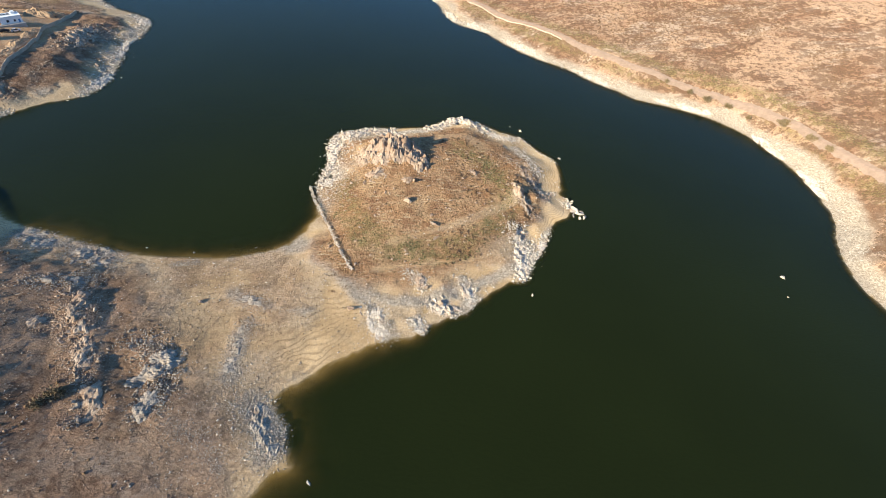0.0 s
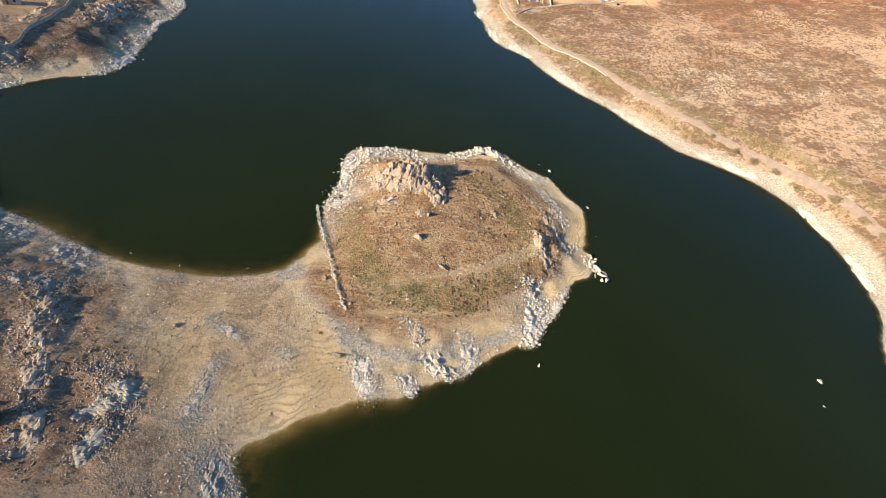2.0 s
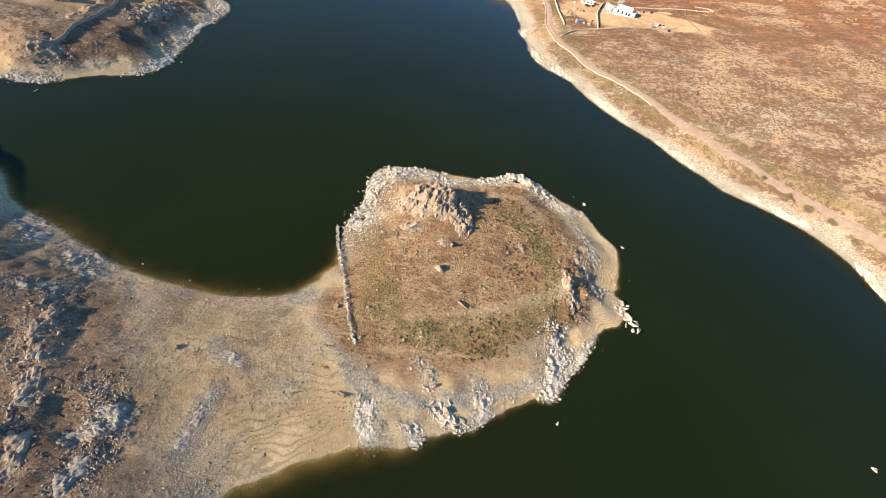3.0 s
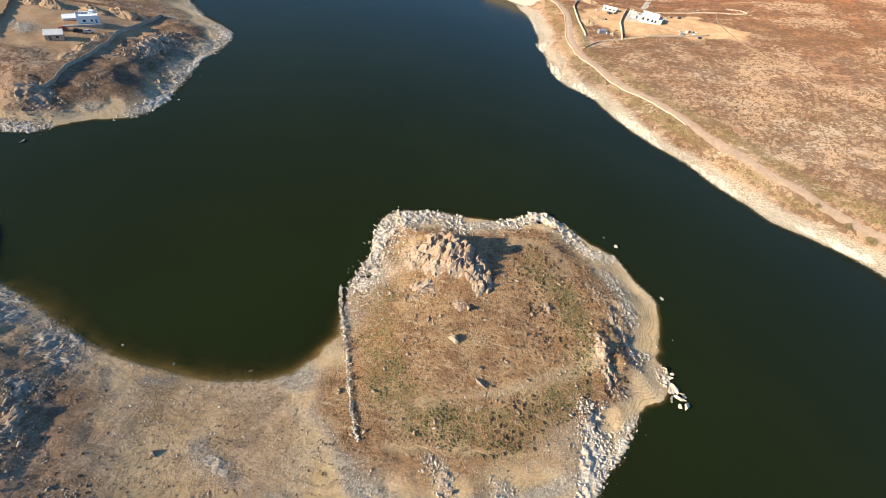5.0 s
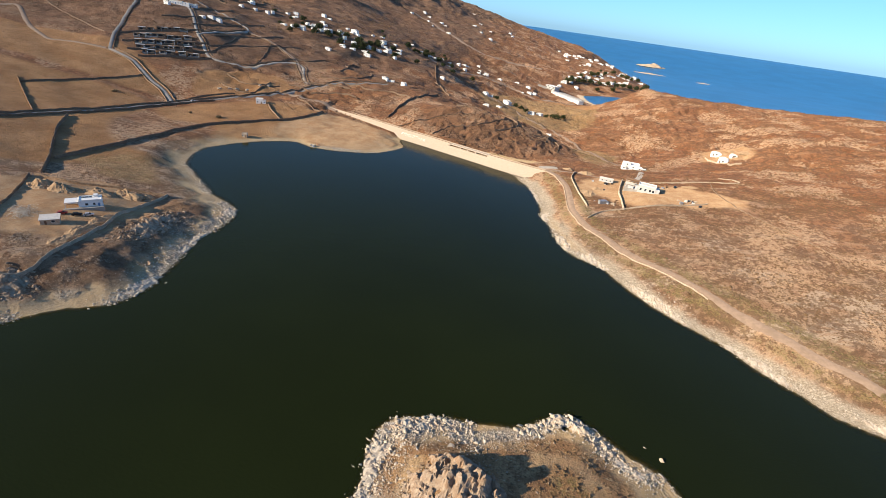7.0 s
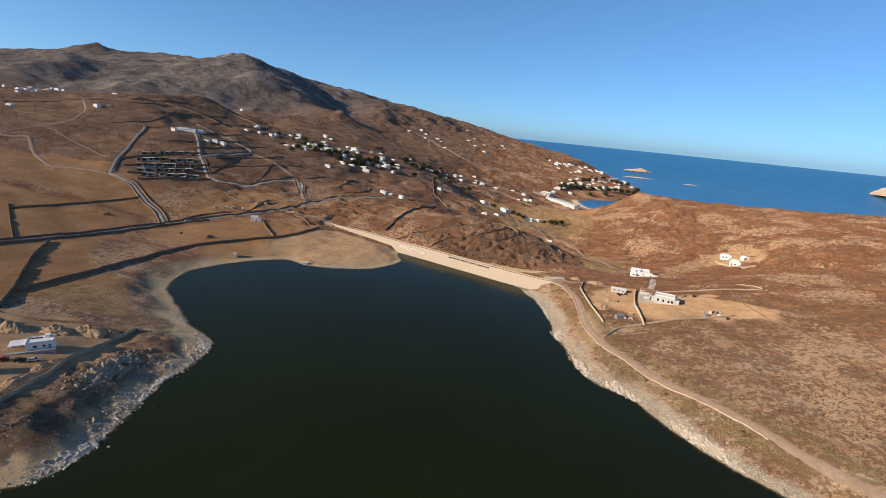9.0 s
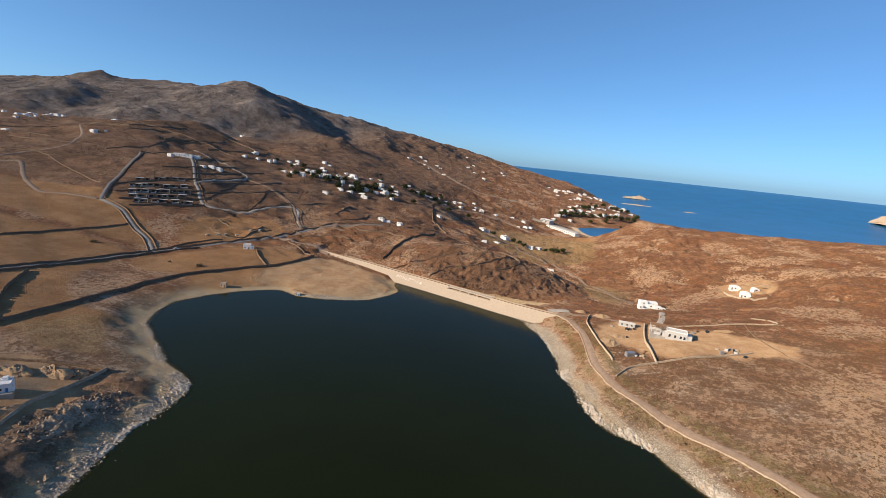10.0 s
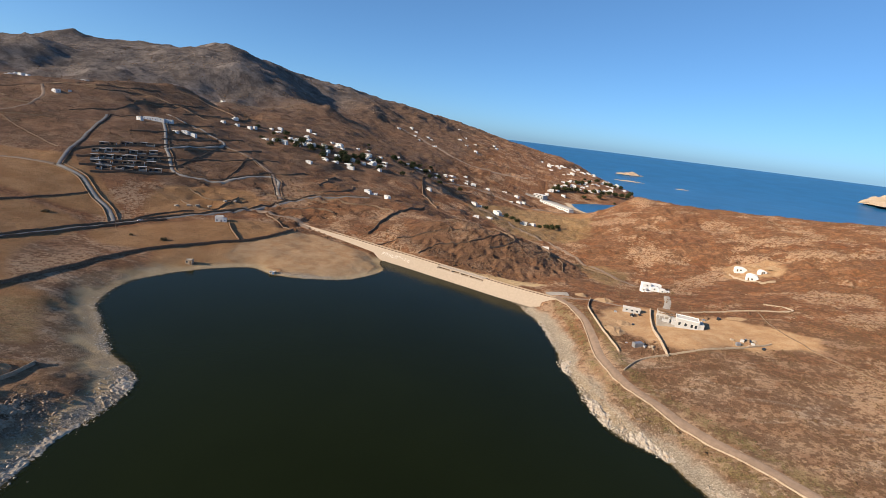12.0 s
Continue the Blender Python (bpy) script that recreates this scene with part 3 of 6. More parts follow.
ROCKS_ROUND = [([(-163, 207), (-159, 222), (-164, 240), (-168, 258), (-172, 280), (-173, 300), (-184, 314)], 9, 714, 0.38, 1.58, "pale_rock"),
               ([(-190, 246), (-192, 262), (-190, 280), (-182, 268)], 9, 289, 0.6, 1.86, "rock"),
               ([(-186, 184), (-193, 182), (-202, 180)], 6, 187, 0.6, 1.87, "pale_rock"),
               ([(-199, 200), (-193, 200), (-198, 192)], 6, 153, 0.6, 1.74, "rock"),
               ([(-182, 225), (-186, 212), (-180, 205)], 4, 68, 0.38, 1.24, "rock"),
               ([(-205, 326), (-228, 347), (-250, 366), (-262, 396)], 6, 340, 0.3, 1.3, "pale_rock"),
               ([(5, 404), (7, 390), (17, 362), (24, 350), (40, 338)], 6, 340, 0.38, 1.87, "pale_rock"),
               ([(34, 352), (44, 345), (26, 365), (18, 395)], 6, 119, 0.38, 1.36, "rock"),
               ([(3, 420), (-5, 452), (-14, 472)], 5, 238, 0.3, 1.01, "pale_rock"),
               ([(55, 322), (77, 300), (98, 277), (116, 260), (142, 244), (166, 230)], 5, 442, 0.3, 1.15, "pale_rock"),
               ([(182, 208), (188, 185), (190, 160), (184, 142), (174, 118)], 5, 238, 0.3, 1.01, "pale_rock"),
               ([(-140, 478), (-165, 467), (-200, 460)], 4, 153, 0.22, 0.65, "pale_rock"),
               ([(-105, 560), (-85, 556), (-60, 550), (-40, 552)], 14, 200, 0.75, 2.48, "dark_rock"),
               ([(-10, 590), (-40, 600), (-20, 620)], 18, 160, 0.75, 2.6, "dark_rock"),
               ([(-90, 600), (-50, 615), (-10, 610), (15, 590)], 22, 200, 0.8, 2.8, "dark_rock"),
               ([(-235, 236), (-242, 240)], 5, 119, 0.45, 1.3, "pale_rock"),
               ([(-214, 218), (-222, 222)], 4, 68, 0.45, 1.12, "rock")]


FIELDS = [[(-262, 415), (-290, 445), (-330, 440), (-360, 470), (-300, 545), (-245, 560), (-215, 520)],
          [(-255, 350), (-300, 360), (-345, 400), (-380, 475), (-480, 470), (-640, 430), (-560, 300), (-380, 250), (-300, 290)],
          [(-375, 500), (-500, 480), (-700, 450), (-760, 520), (-600, 560), (-490, 575)],
          [(-360, 520), (-400, 590), (-340, 640), (-300, 600)], [(-40, 1010), (50, 1000), (105, 1120), (80, 1210), (0, 1190), (-50, 1100)]]
BARE = [[(-250, 470), (-200, 462), (-160, 470), (-138, 500), (-144, 532), (-180, 545), (-225, 560), (-245, 520)],
        [(38, 480), (30, 455), (45, 432), (68, 418), (95, 425), (125, 425), (150, 445), (120, 470), (88, 482), (60, 490)],
        [(-255, 225), (-215, 222), (-196, 240), (-200, 272), (-220, 290), (-262, 285), (-300, 250)],
        [(170, 625), (215, 625), (225, 665), (185, 670)]]
HEAD_STREAKS = [([(-8, 112), (8, 119), (20, 126), (36, 137), (41, 143)], 2.4, 0.6), ([(-12, 99), (4, 103), (20, 106), (34, 114)], 1.9, 0.75), ([(-26, 172), (-27, 160), (-24, 148)], 3.0, 0.5),
                ([(10, 185), (22, 186), (30, 176)], 4.0, 0.4), ([(-66, 100), (-61, 93), (-63, 86), (-72, 82), (-78, 76)], 1.3, 0.5), ([(-55, 100), (-62, 92)], 1.2, 0.4),
                ([(-44, 84), (-50, 74), (-60, 66)], 1.4, 0.35)]
HEAD_TOP = [(-33, 108), (-37, 140), (-33, 160), (-30, 182), (-5, 188), (18, 198), (35, 190), (50, 160), (50, 140), (38, 118), (18, 100), (-8, 92), (-25, 98)]


ROAD_LINE = [(13, 481), (21, 455), (24, 430), (26, 405), (34, 383), (46, 363), (66, 341), (93, 309), (128, 273), (151, 255), (177, 237), (196, 212), (203, 187), (207, 160), (214, 120)]
ROCKY_NECK = [(-42, 30), (-48, 51), (-65, 68), (-88, 92), (-107, 99), (-135, 104), (-200, 112), (-200, -60), (-42, -60)]


def zones():
    n1, n2 = fbm(XX, YY, 14, 4, 71), fbm(XX, YY, 40, 4, 72)
    near = (DD < 95) & (YY < 540)
    top = 3.6 + 1.0 * n1 + 0.8 * n2 + 1.3 * smooth(215, 260, YY) * smooth(-60, 0, XX) * -1 + 0.8 * smooth(230, 180, YY) * smooth(100, 140, XX)
    shore = np.where(near, smooth(1.2, -0.4, ZZ - top) * smooth(90, 60, DD), 0)
    shore = np.where(DD < 0, 1, shore)
    shore = np.maximum(shore, smooth(45, 5, CC) * smooth(30, 10, np.abs(CC)) * (YY > 1100) * 0.8)
    head = smooth(4, -6, near_line(HEAD_TOP, True) + 5 * n1)
    rocky = smooth(5, -6, near_line(ROCKY_NECK, True) + 5 * n1)
    shore = shore * (1 - head) * (1 - 0.8 * rocky)
    shore = shore * (1 - (0.22 + 0.3 * smooth(-0.2, 0.4, n1)) * smooth(-28, -40, XX) * smooth(115, 104, YY) * (DD > 0))
    shore = shore * (1 - 0.6 * smooth(425, 445, YY) * smooth(-90, -120, XX) * smooth(4, 9, DD))
    shore = shore * (1 - 0.75 * smooth(-148, -160, XX) * smooth(8, 16, DD + 5 * n1) * (YY > 150))
    bank = smooth(0, 12, XX) * smooth(235, 260, YY)
    shore = shore * (1 - bank * smooth(9, 17, DD + 5 * n1))
    for line, wide, amount in HEAD_STREAKS:
        shore = np.maximum(shore, amount * smooth(wide, wide * 0.3, near_line(line, False, 20, 3) + 1.2 * n1))
    gravel = 0.35 * smooth(0.1, 0.5, fbm(XX, YY, 22, 4, 73))
    for pts, wide, *_ in ROCKS_HEAD + ROCKS_NECK + ROCKS_ROUND:
        gravel = np.maximum(gravel, smooth(wide * 0.9, wide * 0.25, near_line(pts, False, 40) + 2.2 * n1))
    gravel = np.maximum(gravel, 0.95 * smooth(80, 110, XX + 0.5 * np.maximum(YY - 215, 0)) * smooth(30, 12, DD + 4 * n1))
    gravel = np.maximum(gravel, 0.35 * smooth(-150, -165, XX) * smooth(9, 3, DD + 3 * n1))
    gravel = gravel * smooth(-3, 3, near_line([(48, 197), (70, 178), (70, 149), (57, 150), (53, 165), (45, 186)], True))
    field = np.zeros(XX.shape)
    for f in FIELDS:
        field = np.maximum(field, smooth(2, -6, near_line(f, True)))
    bare = np.zeros(XX.shape)
    for f in BARE:
        bare = np.maximum(bare, smooth(3, -4, near_line(f, True) + 4 * n1))
    # west slopes darkened: scrub cover and hillside shade put into the colour
    crag_shade = np.maximum(smooth(70, 140, BASE + 25 * n2) * smooth(700, 1000, YY + 0.2 * np.abs(XX)), 0.75 * smooth(8, 34, BASE + 10 * n2) * smooth(560, 660, YY - 0.1 * XX) * smooth(-70, -190, XX + 0.1 * (YY - 600)))
    crag_shade = np.maximum(crag_shade * (1 - field), 0.42 * rocky)
    # promontory too: brown growth, plus its low-sun shade put into the colour
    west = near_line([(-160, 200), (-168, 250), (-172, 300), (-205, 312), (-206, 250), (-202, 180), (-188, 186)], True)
    crag_shade = np.maximum(crag_shade, 0.5 * smooth(-2, -9, west + 5 * n1))
    grass = np.maximum(head, 0.7 * smooth(0.1, 0.6, fbm(XX, YY, 60, 3, 75)) * (near_line([(-170, 215), (-175, 300), (-215, 320), (-200, 240)], True) < 0))
    wet = smooth(0.03, -0.06, ZZ) * (YY < 540) * smooth(25, 8, DD)
    flat = near_line([(-115, 900), (-25, 790), (60, 850), (100, 1090), (40, 1160), (-60, 1130), (-130, 1020)], True)
    grass = np.maximum(grass, 0.85 * smooth(4, -12, flat + 8 * n1))
    crag_shade = crag_shade * (1 - 0.8 * smooth(4, -12, flat + 8 * n1))
    crag_shade = np.maximum(crag_shade, 0.5 * smooth(6, -10, near_line([(-130, 560), (-60, 546), (0, 548), (38, 575), (26, 625), (-10, 655), (-60, 665), (-110, 640), (-140, 610)], True) + 9 * n1))
    for f in ([(-295, 315), (-262, 300), (-235, 312), (-245, 335), (-275, 345)], [(30, 690), (60, 700), (85, 640), (60, 565), (38, 585)]):
        grass = np.maximum(grass, 0.8 * smooth(4, -6, near_line(f, True) + 5 * n1))
    r = np.hypot((XX - 3) / 34, (YY - 143) / 38) + 0.10 * n1
    green = smooth(0.22, 0.06, np.abs(r - 0.92)) * head * smooth(158, 140, YY - 40 * smooth(5, 20, XX))
    strip = near_line(ROAD_LINE, False, 40)
    green = np.maximum(green, 0.9 * smooth(5.5, 2.5, np.abs(strip - 8) + 2 * n1) * smooth(11, 15, DD) * smooth(40, 30, DD) * (XX > 0))
    green = np.maximum(green, 0.55 * smooth(4, -12, flat + 8 * n1))
    green = np.maximum(green, 0.6 * smooth(4, -6, near_line([(30, 690), (60, 700), (85, 640), (60, 565), (38, 585)], True) + 5 * n1))
    green = np.maximum(green, 0.5 * smooth(4, -6, near_line([(-295, 315), (-262, 300), (-235, 312), (-245, 335), (-275, 345)], True) + 5 * n1))
    return {"green": green, "wet": wet, "shore": shore, "gravel": gravel, "field": field, "bare": bare, "crag_shade": crag_shade, "grass": grass}


def sheet(name, x, y, z, keep, material, attrs):
    """A mesh over grid points, of the cells where keep is true."""
    ny, nx = x.shape
    idx = np.arange(nx * ny).reshape(ny, nx)
    quads = np.stack([idx[:-1, :-1], idx[:-1, 1:], idx[1:, 1:], idx[1:, :-1]], -1).reshape(-1, 4)
    if keep is not None:
        quads = quads[keep[:-1, :-1].ravel()]
    used = np.zeros(nx * ny, bool)
    used[quads.ravel()] = True
    remap = np.cumsum(used) - 1
    quads = remap[quads].astype(np.int32)
    co = np.stack([x, y, z], -1).reshape(-1, 3)[used].astype(np.float32)
    me = bpy.data.meshes.new(name)
    me.vertices.add(len(co))
    me.vertices.foreach_set("co", co.ravel())
    me.loops.add(quads.size)
    me.loops.foreach_set("vertex_index", quads.ravel())
    me.polygons.add(len(quads))
    me.polygons.foreach_set("loop_start", np.arange(0, quads.size, 4, dtype=np.int32))
    me.polygons.foreach_set("use_smooth", np.ones(len(quads), bool))
    me.update(calc_edges=True)
    for key, v in attrs.items():
        at = me.attributes.new(key, "FLOAT", "POINT")
        at.data.foreach_set("value", v.ravel()[used].astype(np.float32))
    me.materials.append(material)
    return new(name, me)


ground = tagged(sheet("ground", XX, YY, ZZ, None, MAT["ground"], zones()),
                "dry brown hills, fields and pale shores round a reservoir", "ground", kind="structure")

LX, LY = np.meshgrid(axis((-280, -60, 3, 1.5), (-60, 75, 1.5, 1.5), (75, 205, 1.5, 2.5)), axis((-135, -20, 6, 2), (-20, 230, 1.5, 1.5), (230, 550, 2, 2.5)))
lz, ld, _, _ = land(LX, LY)
water = tagged(sheet("reservoir_water", LX, LY, np.zeros(LX.shape), ld < 7, MAT["lake"], {"murk": 1 - (0.55 + 0.27 * smooth(20, -10, LX) * smooth(150, 125, LY)) * np.exp(np.clip(lz, -9, 0) / (0.22 + 0.75 * smooth(20, -10, LX) * smooth(150, 125, LY)))}),
               "dark green still water of the reservoir", "water", kind="structure")


def build_sea():
    a = np.linspace(radians(-75), radians(75), 91)
    r = np.concatenate([np.linspace(700, 2600, 60), np.linspace(2640, 4850, 60)])
    A, R = np.meshgrid(a, r)
    x, y = -20 + R * np.sin(A), 120 + R * np.cos(A)
    # the far sea lifts to where the true horizon stands, which lies beyond the end of the sheet
    rise = smooth(2600, 4850, R) * (SEA_LEVEL * -1 + 90.0)
    s = sheet("sea", x, y, SEA_LEVEL + rise, None, MAT["sea"], {})
    return tagged(s, "deep blue open sea reaching the horizon", "water", kind="structure")


build_sea()


# ---- building helpers ----
def part(name, bm, material, parent=None, label=""):
    me = bpy.data.meshes.new(name)
    bmesh.ops.recalc_face_normals(bm, faces=bm.faces)
    bm.to_mesh(me)
    bm.free()
    me.materials.append(material)
    ob = new(name, me)
    ob.parent = parent
    return tagged(ob, label)


def raw(name, verts, faces, material, parent=None, label="", flat=True):
    me = bpy.data.meshes.new(name)
    me.from_pydata(verts, [], faces)
    me.update()
    if not flat:
        me.polygons.foreach_set("use_smooth", np.ones(len(faces), bool))
    me.materials.append(material)
    ob = new(name, me)
    ob.parent = parent
    return tagged(ob, label)


def ribbon(name, points, width, material, lift=0.12, across=4, step=3.0, label="", wobble=0.0, category="road"):
    """A road laid over the land, with a crowned bed."""
    pts = spline(points, step)
    d = np.gradient(pts, axis=0)
    d /= np.linalg.norm(d, axis=1)[:, None]
    nrm = np.stack([-d[:, 1], d[:, 0]], 1)
    verts, faces = [], []
    for i, (p, n) in enumerate(zip(pts, nrm)):
        w = width * (1 + wobble * math.sin(i * 0.9) * math.cos(i * 0.37))
        zs = [ground_z(*(p + n * w * (k / across - 0.5))) for k in range(across + 1)]
        zm = max(zs[1:-1])
        for k in range(across + 1):
            q = p + n * w * (k / across - 0.5)
            edge = k in (0, across)
            verts.append((q[0], q[1], zs[k] - 0.4 if edge else 0.5 * zs[k] + 0.5 * zm + lift))
    m = across + 1
    for i in range(len(pts) - 1):
        for k in range(across):
            a = i * m + k
            faces.append((a, a + 1, a + m + 1, a + m))
    return tagged(raw(name, verts, faces, material, flat=False), label, category, kind="structure")


def wall_run(name, points, height, width, material, label, step=2.0, ragged=0.12, group="", seed=3, gap=0.0, lift=0.0, category="stone wall"):
    """A dry stone wall that follows the land, with an uneven top."""
    rng = random.Random(seed)
    pts = spline(points, step)
    d = np.gradient(pts, axis=0)
    d /= np.linalg.norm(d, axis=1)[:, None]
    verts, faces = [], []
    for p, t in zip(pts, d):
        n = np.array((-t[1], t[0]))
        h = height * (1 + rng.uniform(-ragged, ragged) - gap * (rng.random() < 0.12))
        j = rng.uniform(-0.08, 0.08) * width
        za, zb = ground_z(*(p + n * width / 2)), ground_z(*(p - n * width / 2))
        top = max(za, zb) * 0.6 + min(za, zb) * 0.4 + h + lift
        for o, z in ((-0.5, zb - 0.6), (-0.42, top - 0.12 * h), (-0.25, top), (0.25, top + rng.uniform(-0.06, 0.06) * h), (0.42, top - 0.12 * h), (0.5, za - 0.6)):
            q = p + n * (o * width + j)
            verts.append((q[0], q[1], z))
    for i in range(len(pts) - 1):
        for k in range(5):
            a = i * 6 + k
            faces.append((a, a + 1, a + 7, a + 6))
    e = (len(pts) - 1) * 6
    faces += [(0, 5, 4, 3, 2, 1), tuple(e + k for k in range(6))]
    return tagged(raw(name, verts, faces, material), label, category, group)


# ---- dam ----
MAT["faded"] = plain_material("faded_paint", (0.80, 0.74, 0.65), 0.9, 0.15, 0.8)


def build_dam():
    base = tagged(new("dam"), "pale concrete-faced dam with a crest track and spillway slots", "dam", kind="structure")
    pts = spline(DAM_LINE, 4)
    d = np.gradient(pts, axis=0)
    d /= np.linalg.norm(d, axis=1)[:, None]
    n = np.stack([-d[:, 1], d[:, 0]], 1)          # to the downstream side
    top = 8.0
    lo = int(np.argmin(np.abs(pts[:, 0] + 88)))
    hi = int(np.argmin(np.abs(pts[:, 0] + 50)))

    def sweep(name, profile, mat, label="", a=0, b=None):
        b = len(pts) - 1 if b is None else b
        vs, fs, m = [], [], len(profile)
        for i in range(a, b + 1):
            for o, z in profile:
                q = pts[i] + n[i] * o
                vs.append((q[0], q[1], z))
        for i in range(b - a):
            for k in range(m):
                p, q = i * m + k, i * m + (k + 1) % m
                fs.append((p, q, q + m, p + m))
        fs += [tuple(range(m))[::-1], tuple((b - a) * m + k for k in range(m))]
        return raw(name, vs, fs, mat, base, label)

    for a, b in ((0, lo), (hi, len(pts) - 1)):
        sweep("upstream_face", [(-FOOT, -3.0), (-0.6, top), (0.2, top), (0.2, -3.0)], MAT["concrete"], "sloping pale concrete face", a, b)
        sweep("upstream_parapet", [(-0.62, top - 0.05), (-0.55, top + 0.75), (-0.15, top + 0.75), (-0.1, top - 0.05)], MAT["concrete"], "low crest parapet", a, b)
        sweep("embankment", [(0.21, -3.0), (0.21, top - 0.25), (5.2, top - 0.25), (20, -4.0)], MAT["road"], "earth embankment with crest track", a, b)
    sweep("spillway_face", [(-FOOT, -3.0), (-0.6 - (FOOT - 0.6) * 1.7 / 11, 6.3), (0.2, 6.3), (0.2, -3.0)], MAT["concrete"], "sloping pale concrete face", lo, hi)
    sweep("embankment", [(0.21, -3.0), (0.21, 6.2), (3.2, 6.2), (3.2, 7.55), (5.2, 7.55), (20, -4.0)], MAT["road"], "earth embankment", lo, hi)
    sweep("crest_slab", [(-0.9, 7.6), (-0.9, 8.25), (5.0, 8.25), (5.0, 7.6)], MAT["concrete"], "spillway bridge slab", lo, hi)
    sweep("downstream_parapet", [(4.6, top - 0.4), (4.6, top + 0.6), (4.95, top + 0.6), (4.95, top - 0.4)], MAT["pale_wall"], "low crest wall")
    for i in np.linspace(lo, hi, 5).round().astype(int):
        q, e, t = pts[i], n[i], d[i]
        vs = [(*(q + e * o + t * s), z) for z in (6.15, 7.65) for o, s in ((-0.9, -0.6), (3.1, -0.6), (3.1, 0.6), (-0.9, 0.6))]
        raw("pier", vs, [(0, 1, 2, 3), (4, 7, 6, 5), (0, 4, 5, 1), (1, 5, 6, 2), (2, 6, 7, 3), (3, 7, 4, 0)], MAT["concrete"], base)
    # faded white lettering on the face, as plain strokes
    marks = [(0, "l-t"), (3.4, "ltr"), (7.0, "l-r"), (10.2, "lb"), (13.6, "ltr"), (17.0, "t"), (20.5, "-"), (24, "l"), (27, "-b")]
    k0 = int(np.argmin(np.abs(pts[:, 0] + 143)))

    def face(s, h):
        i = min(k0 + int(s / 4), len(pts) - 2)
        q = pts[i] + d[i] * (s - 4 * int(s / 4))
        o = -0.6 - (FOOT - 0.6) * (8 - h) / 11
        q = q + n[i] * (o - 0.05)
        return (q[0], q[1], h + 0.05)

    for s, strokes in marks:
        h0, h1, w, b = 4.0, 6.2, 1.7, 0.4
        boxes = {"l": (s, s + b, h0, h1), "r": (s + w, s + w + b, h0, h1), "t": (s, s + w + b, h1 - b, h1), "b": (s, s + w + b, h0, h0 + b), "-": (s, s + w, 5.0, 5.0 + b)}
        for c in strokes:
            a, e, lo_h, hi_h = boxes[c]
            vs = [face(a, lo_h), face(e, lo_h), face(e, hi_h), face(a, hi_h)]
            vs += [(x, y - 0.1, z - 0.1) for x, y, z in vs]
            raw("painted_mark", vs, [(0, 1, 2, 3), (4, 7, 6, 5), (0, 4, 5, 1), (1, 5, 6, 2), (2, 6, 7, 3), (3, 7, 4, 0)], MAT["faded"], base, "faded white paint stroke")
    return base


build_dam()

# ---- roads and tracks ----
EAST_ROAD = [(0, 497), (13, 481), (21, 455), (24, 430), (26, 405), (34, 383), (46, 363), (66, 341), (80, 325), (93, 309), (111, 290), (128, 273), (151, 255), (177, 237), (196, 212), (203, 187), (207, 160), (214, 120), (222, 70)]
MAIN_ROAD = [(-420, 260), (-394, 330), (-386, 370), (-379, 404), (-373, 448), (-363, 487), (-340, 519), (-316, 558), (-300, 598), (-288, 638), (-266, 674), (-216, 706)]
SIDE_ROAD = [(-365, 489), (-390, 509), (-422, 525), (-456, 546), (-490, 552)]
LANE_UP = [(-490, 552), (-530, 605), (-559, 655), (-586, 701), (-599, 718)]
LANE_MID = [(-563, 774), (-515, 724), (-470, 672), (-451, 655), (-424, 627), (-408, 620), (-395, 628), (-374, 644), (-362, 675), (-352, 700), (-335, 700), (-318, 669), (-297, 640)]
LANE_LOOP = [(-467, 669), (-460, 717), (-453, 754), (-463, 772), (-489, 785), (-528, 803), (-562, 814), (-600, 830)]
RIDGE_LANE = [(-456, 764), (-410, 752), (-383, 738), (-352, 715), (-324, 677), (-297, 640)]
PALE = "pale dusty farm track between dry fields"
ribbon("lakeside_road", EAST_ROAD, 5.6, MAT["road"], 0.15, label="pale unpaved lakeside road above the shore")
ribbon("country_road", MAIN_ROAD, 5.2, MAT["asphalt"], 0.3, label="grey asphalt country road between stone walls")
ribbon("side_road", SIDE_ROAD, 5.0, MAT["paving"], 0.35, label="pale paved side road climbing between fields")
ribbon("stone_lane", LANE_UP, 4.8, MAT["asphalt"], 0.4, label="grey lane beside a field wall")
ribbon("villa_lane", LANE_MID, 4.8, MAT["paving"], 0.4, label="pale paved lane round terraced plots")
ribbon("loop_lane", LANE_LOOP, 4.6, MAT["paving"], 0.45, label="pale paved lane past white houses")
ribbon("ridge_lane", RIDGE_LANE, 4.8, MAT["road"], 0.45, label="dusty lane along the slope")
ribbon("farm_track", [(-493, 551), (-536, 542), (-557, 538), (-612, 566), (-656, 595), (-676, 583), (-720, 580)], 6, MAT["road"], 0.4, label=PALE)
ribbon("house_track", [(-762, 769), (-720, 735), (-700, 709), (-679, 670), (-685, 631), (-689, 593)], 5, MAT["road"], 0.4, label=PALE)
ribbon("hill_track", [(-493, 1790), (-409, 1736), (-296, 1600), (-197, 1545), (-113, 1588), (-34, 1619)], 14, MAT["road"], 1.0, label="bare dirt track over the coastal slope")
ribbon("beach_road", [(-300, 1120), (-216, 1124), (-165, 1190), (-83, 1208), (-16, 1180), (60, 1250)], 12, MAT["road"], 0.9, label="broad sandy road to the beach")
ribbon("valley_track", [(-130, 1010), (-95, 960), (-60, 915), (-30, 848), (5, 806), (34, 743), (52, 699), (61, 649), (72, 600), (84, 565)], 6, MAT["road"], 0.5, label="pale track down the valley")
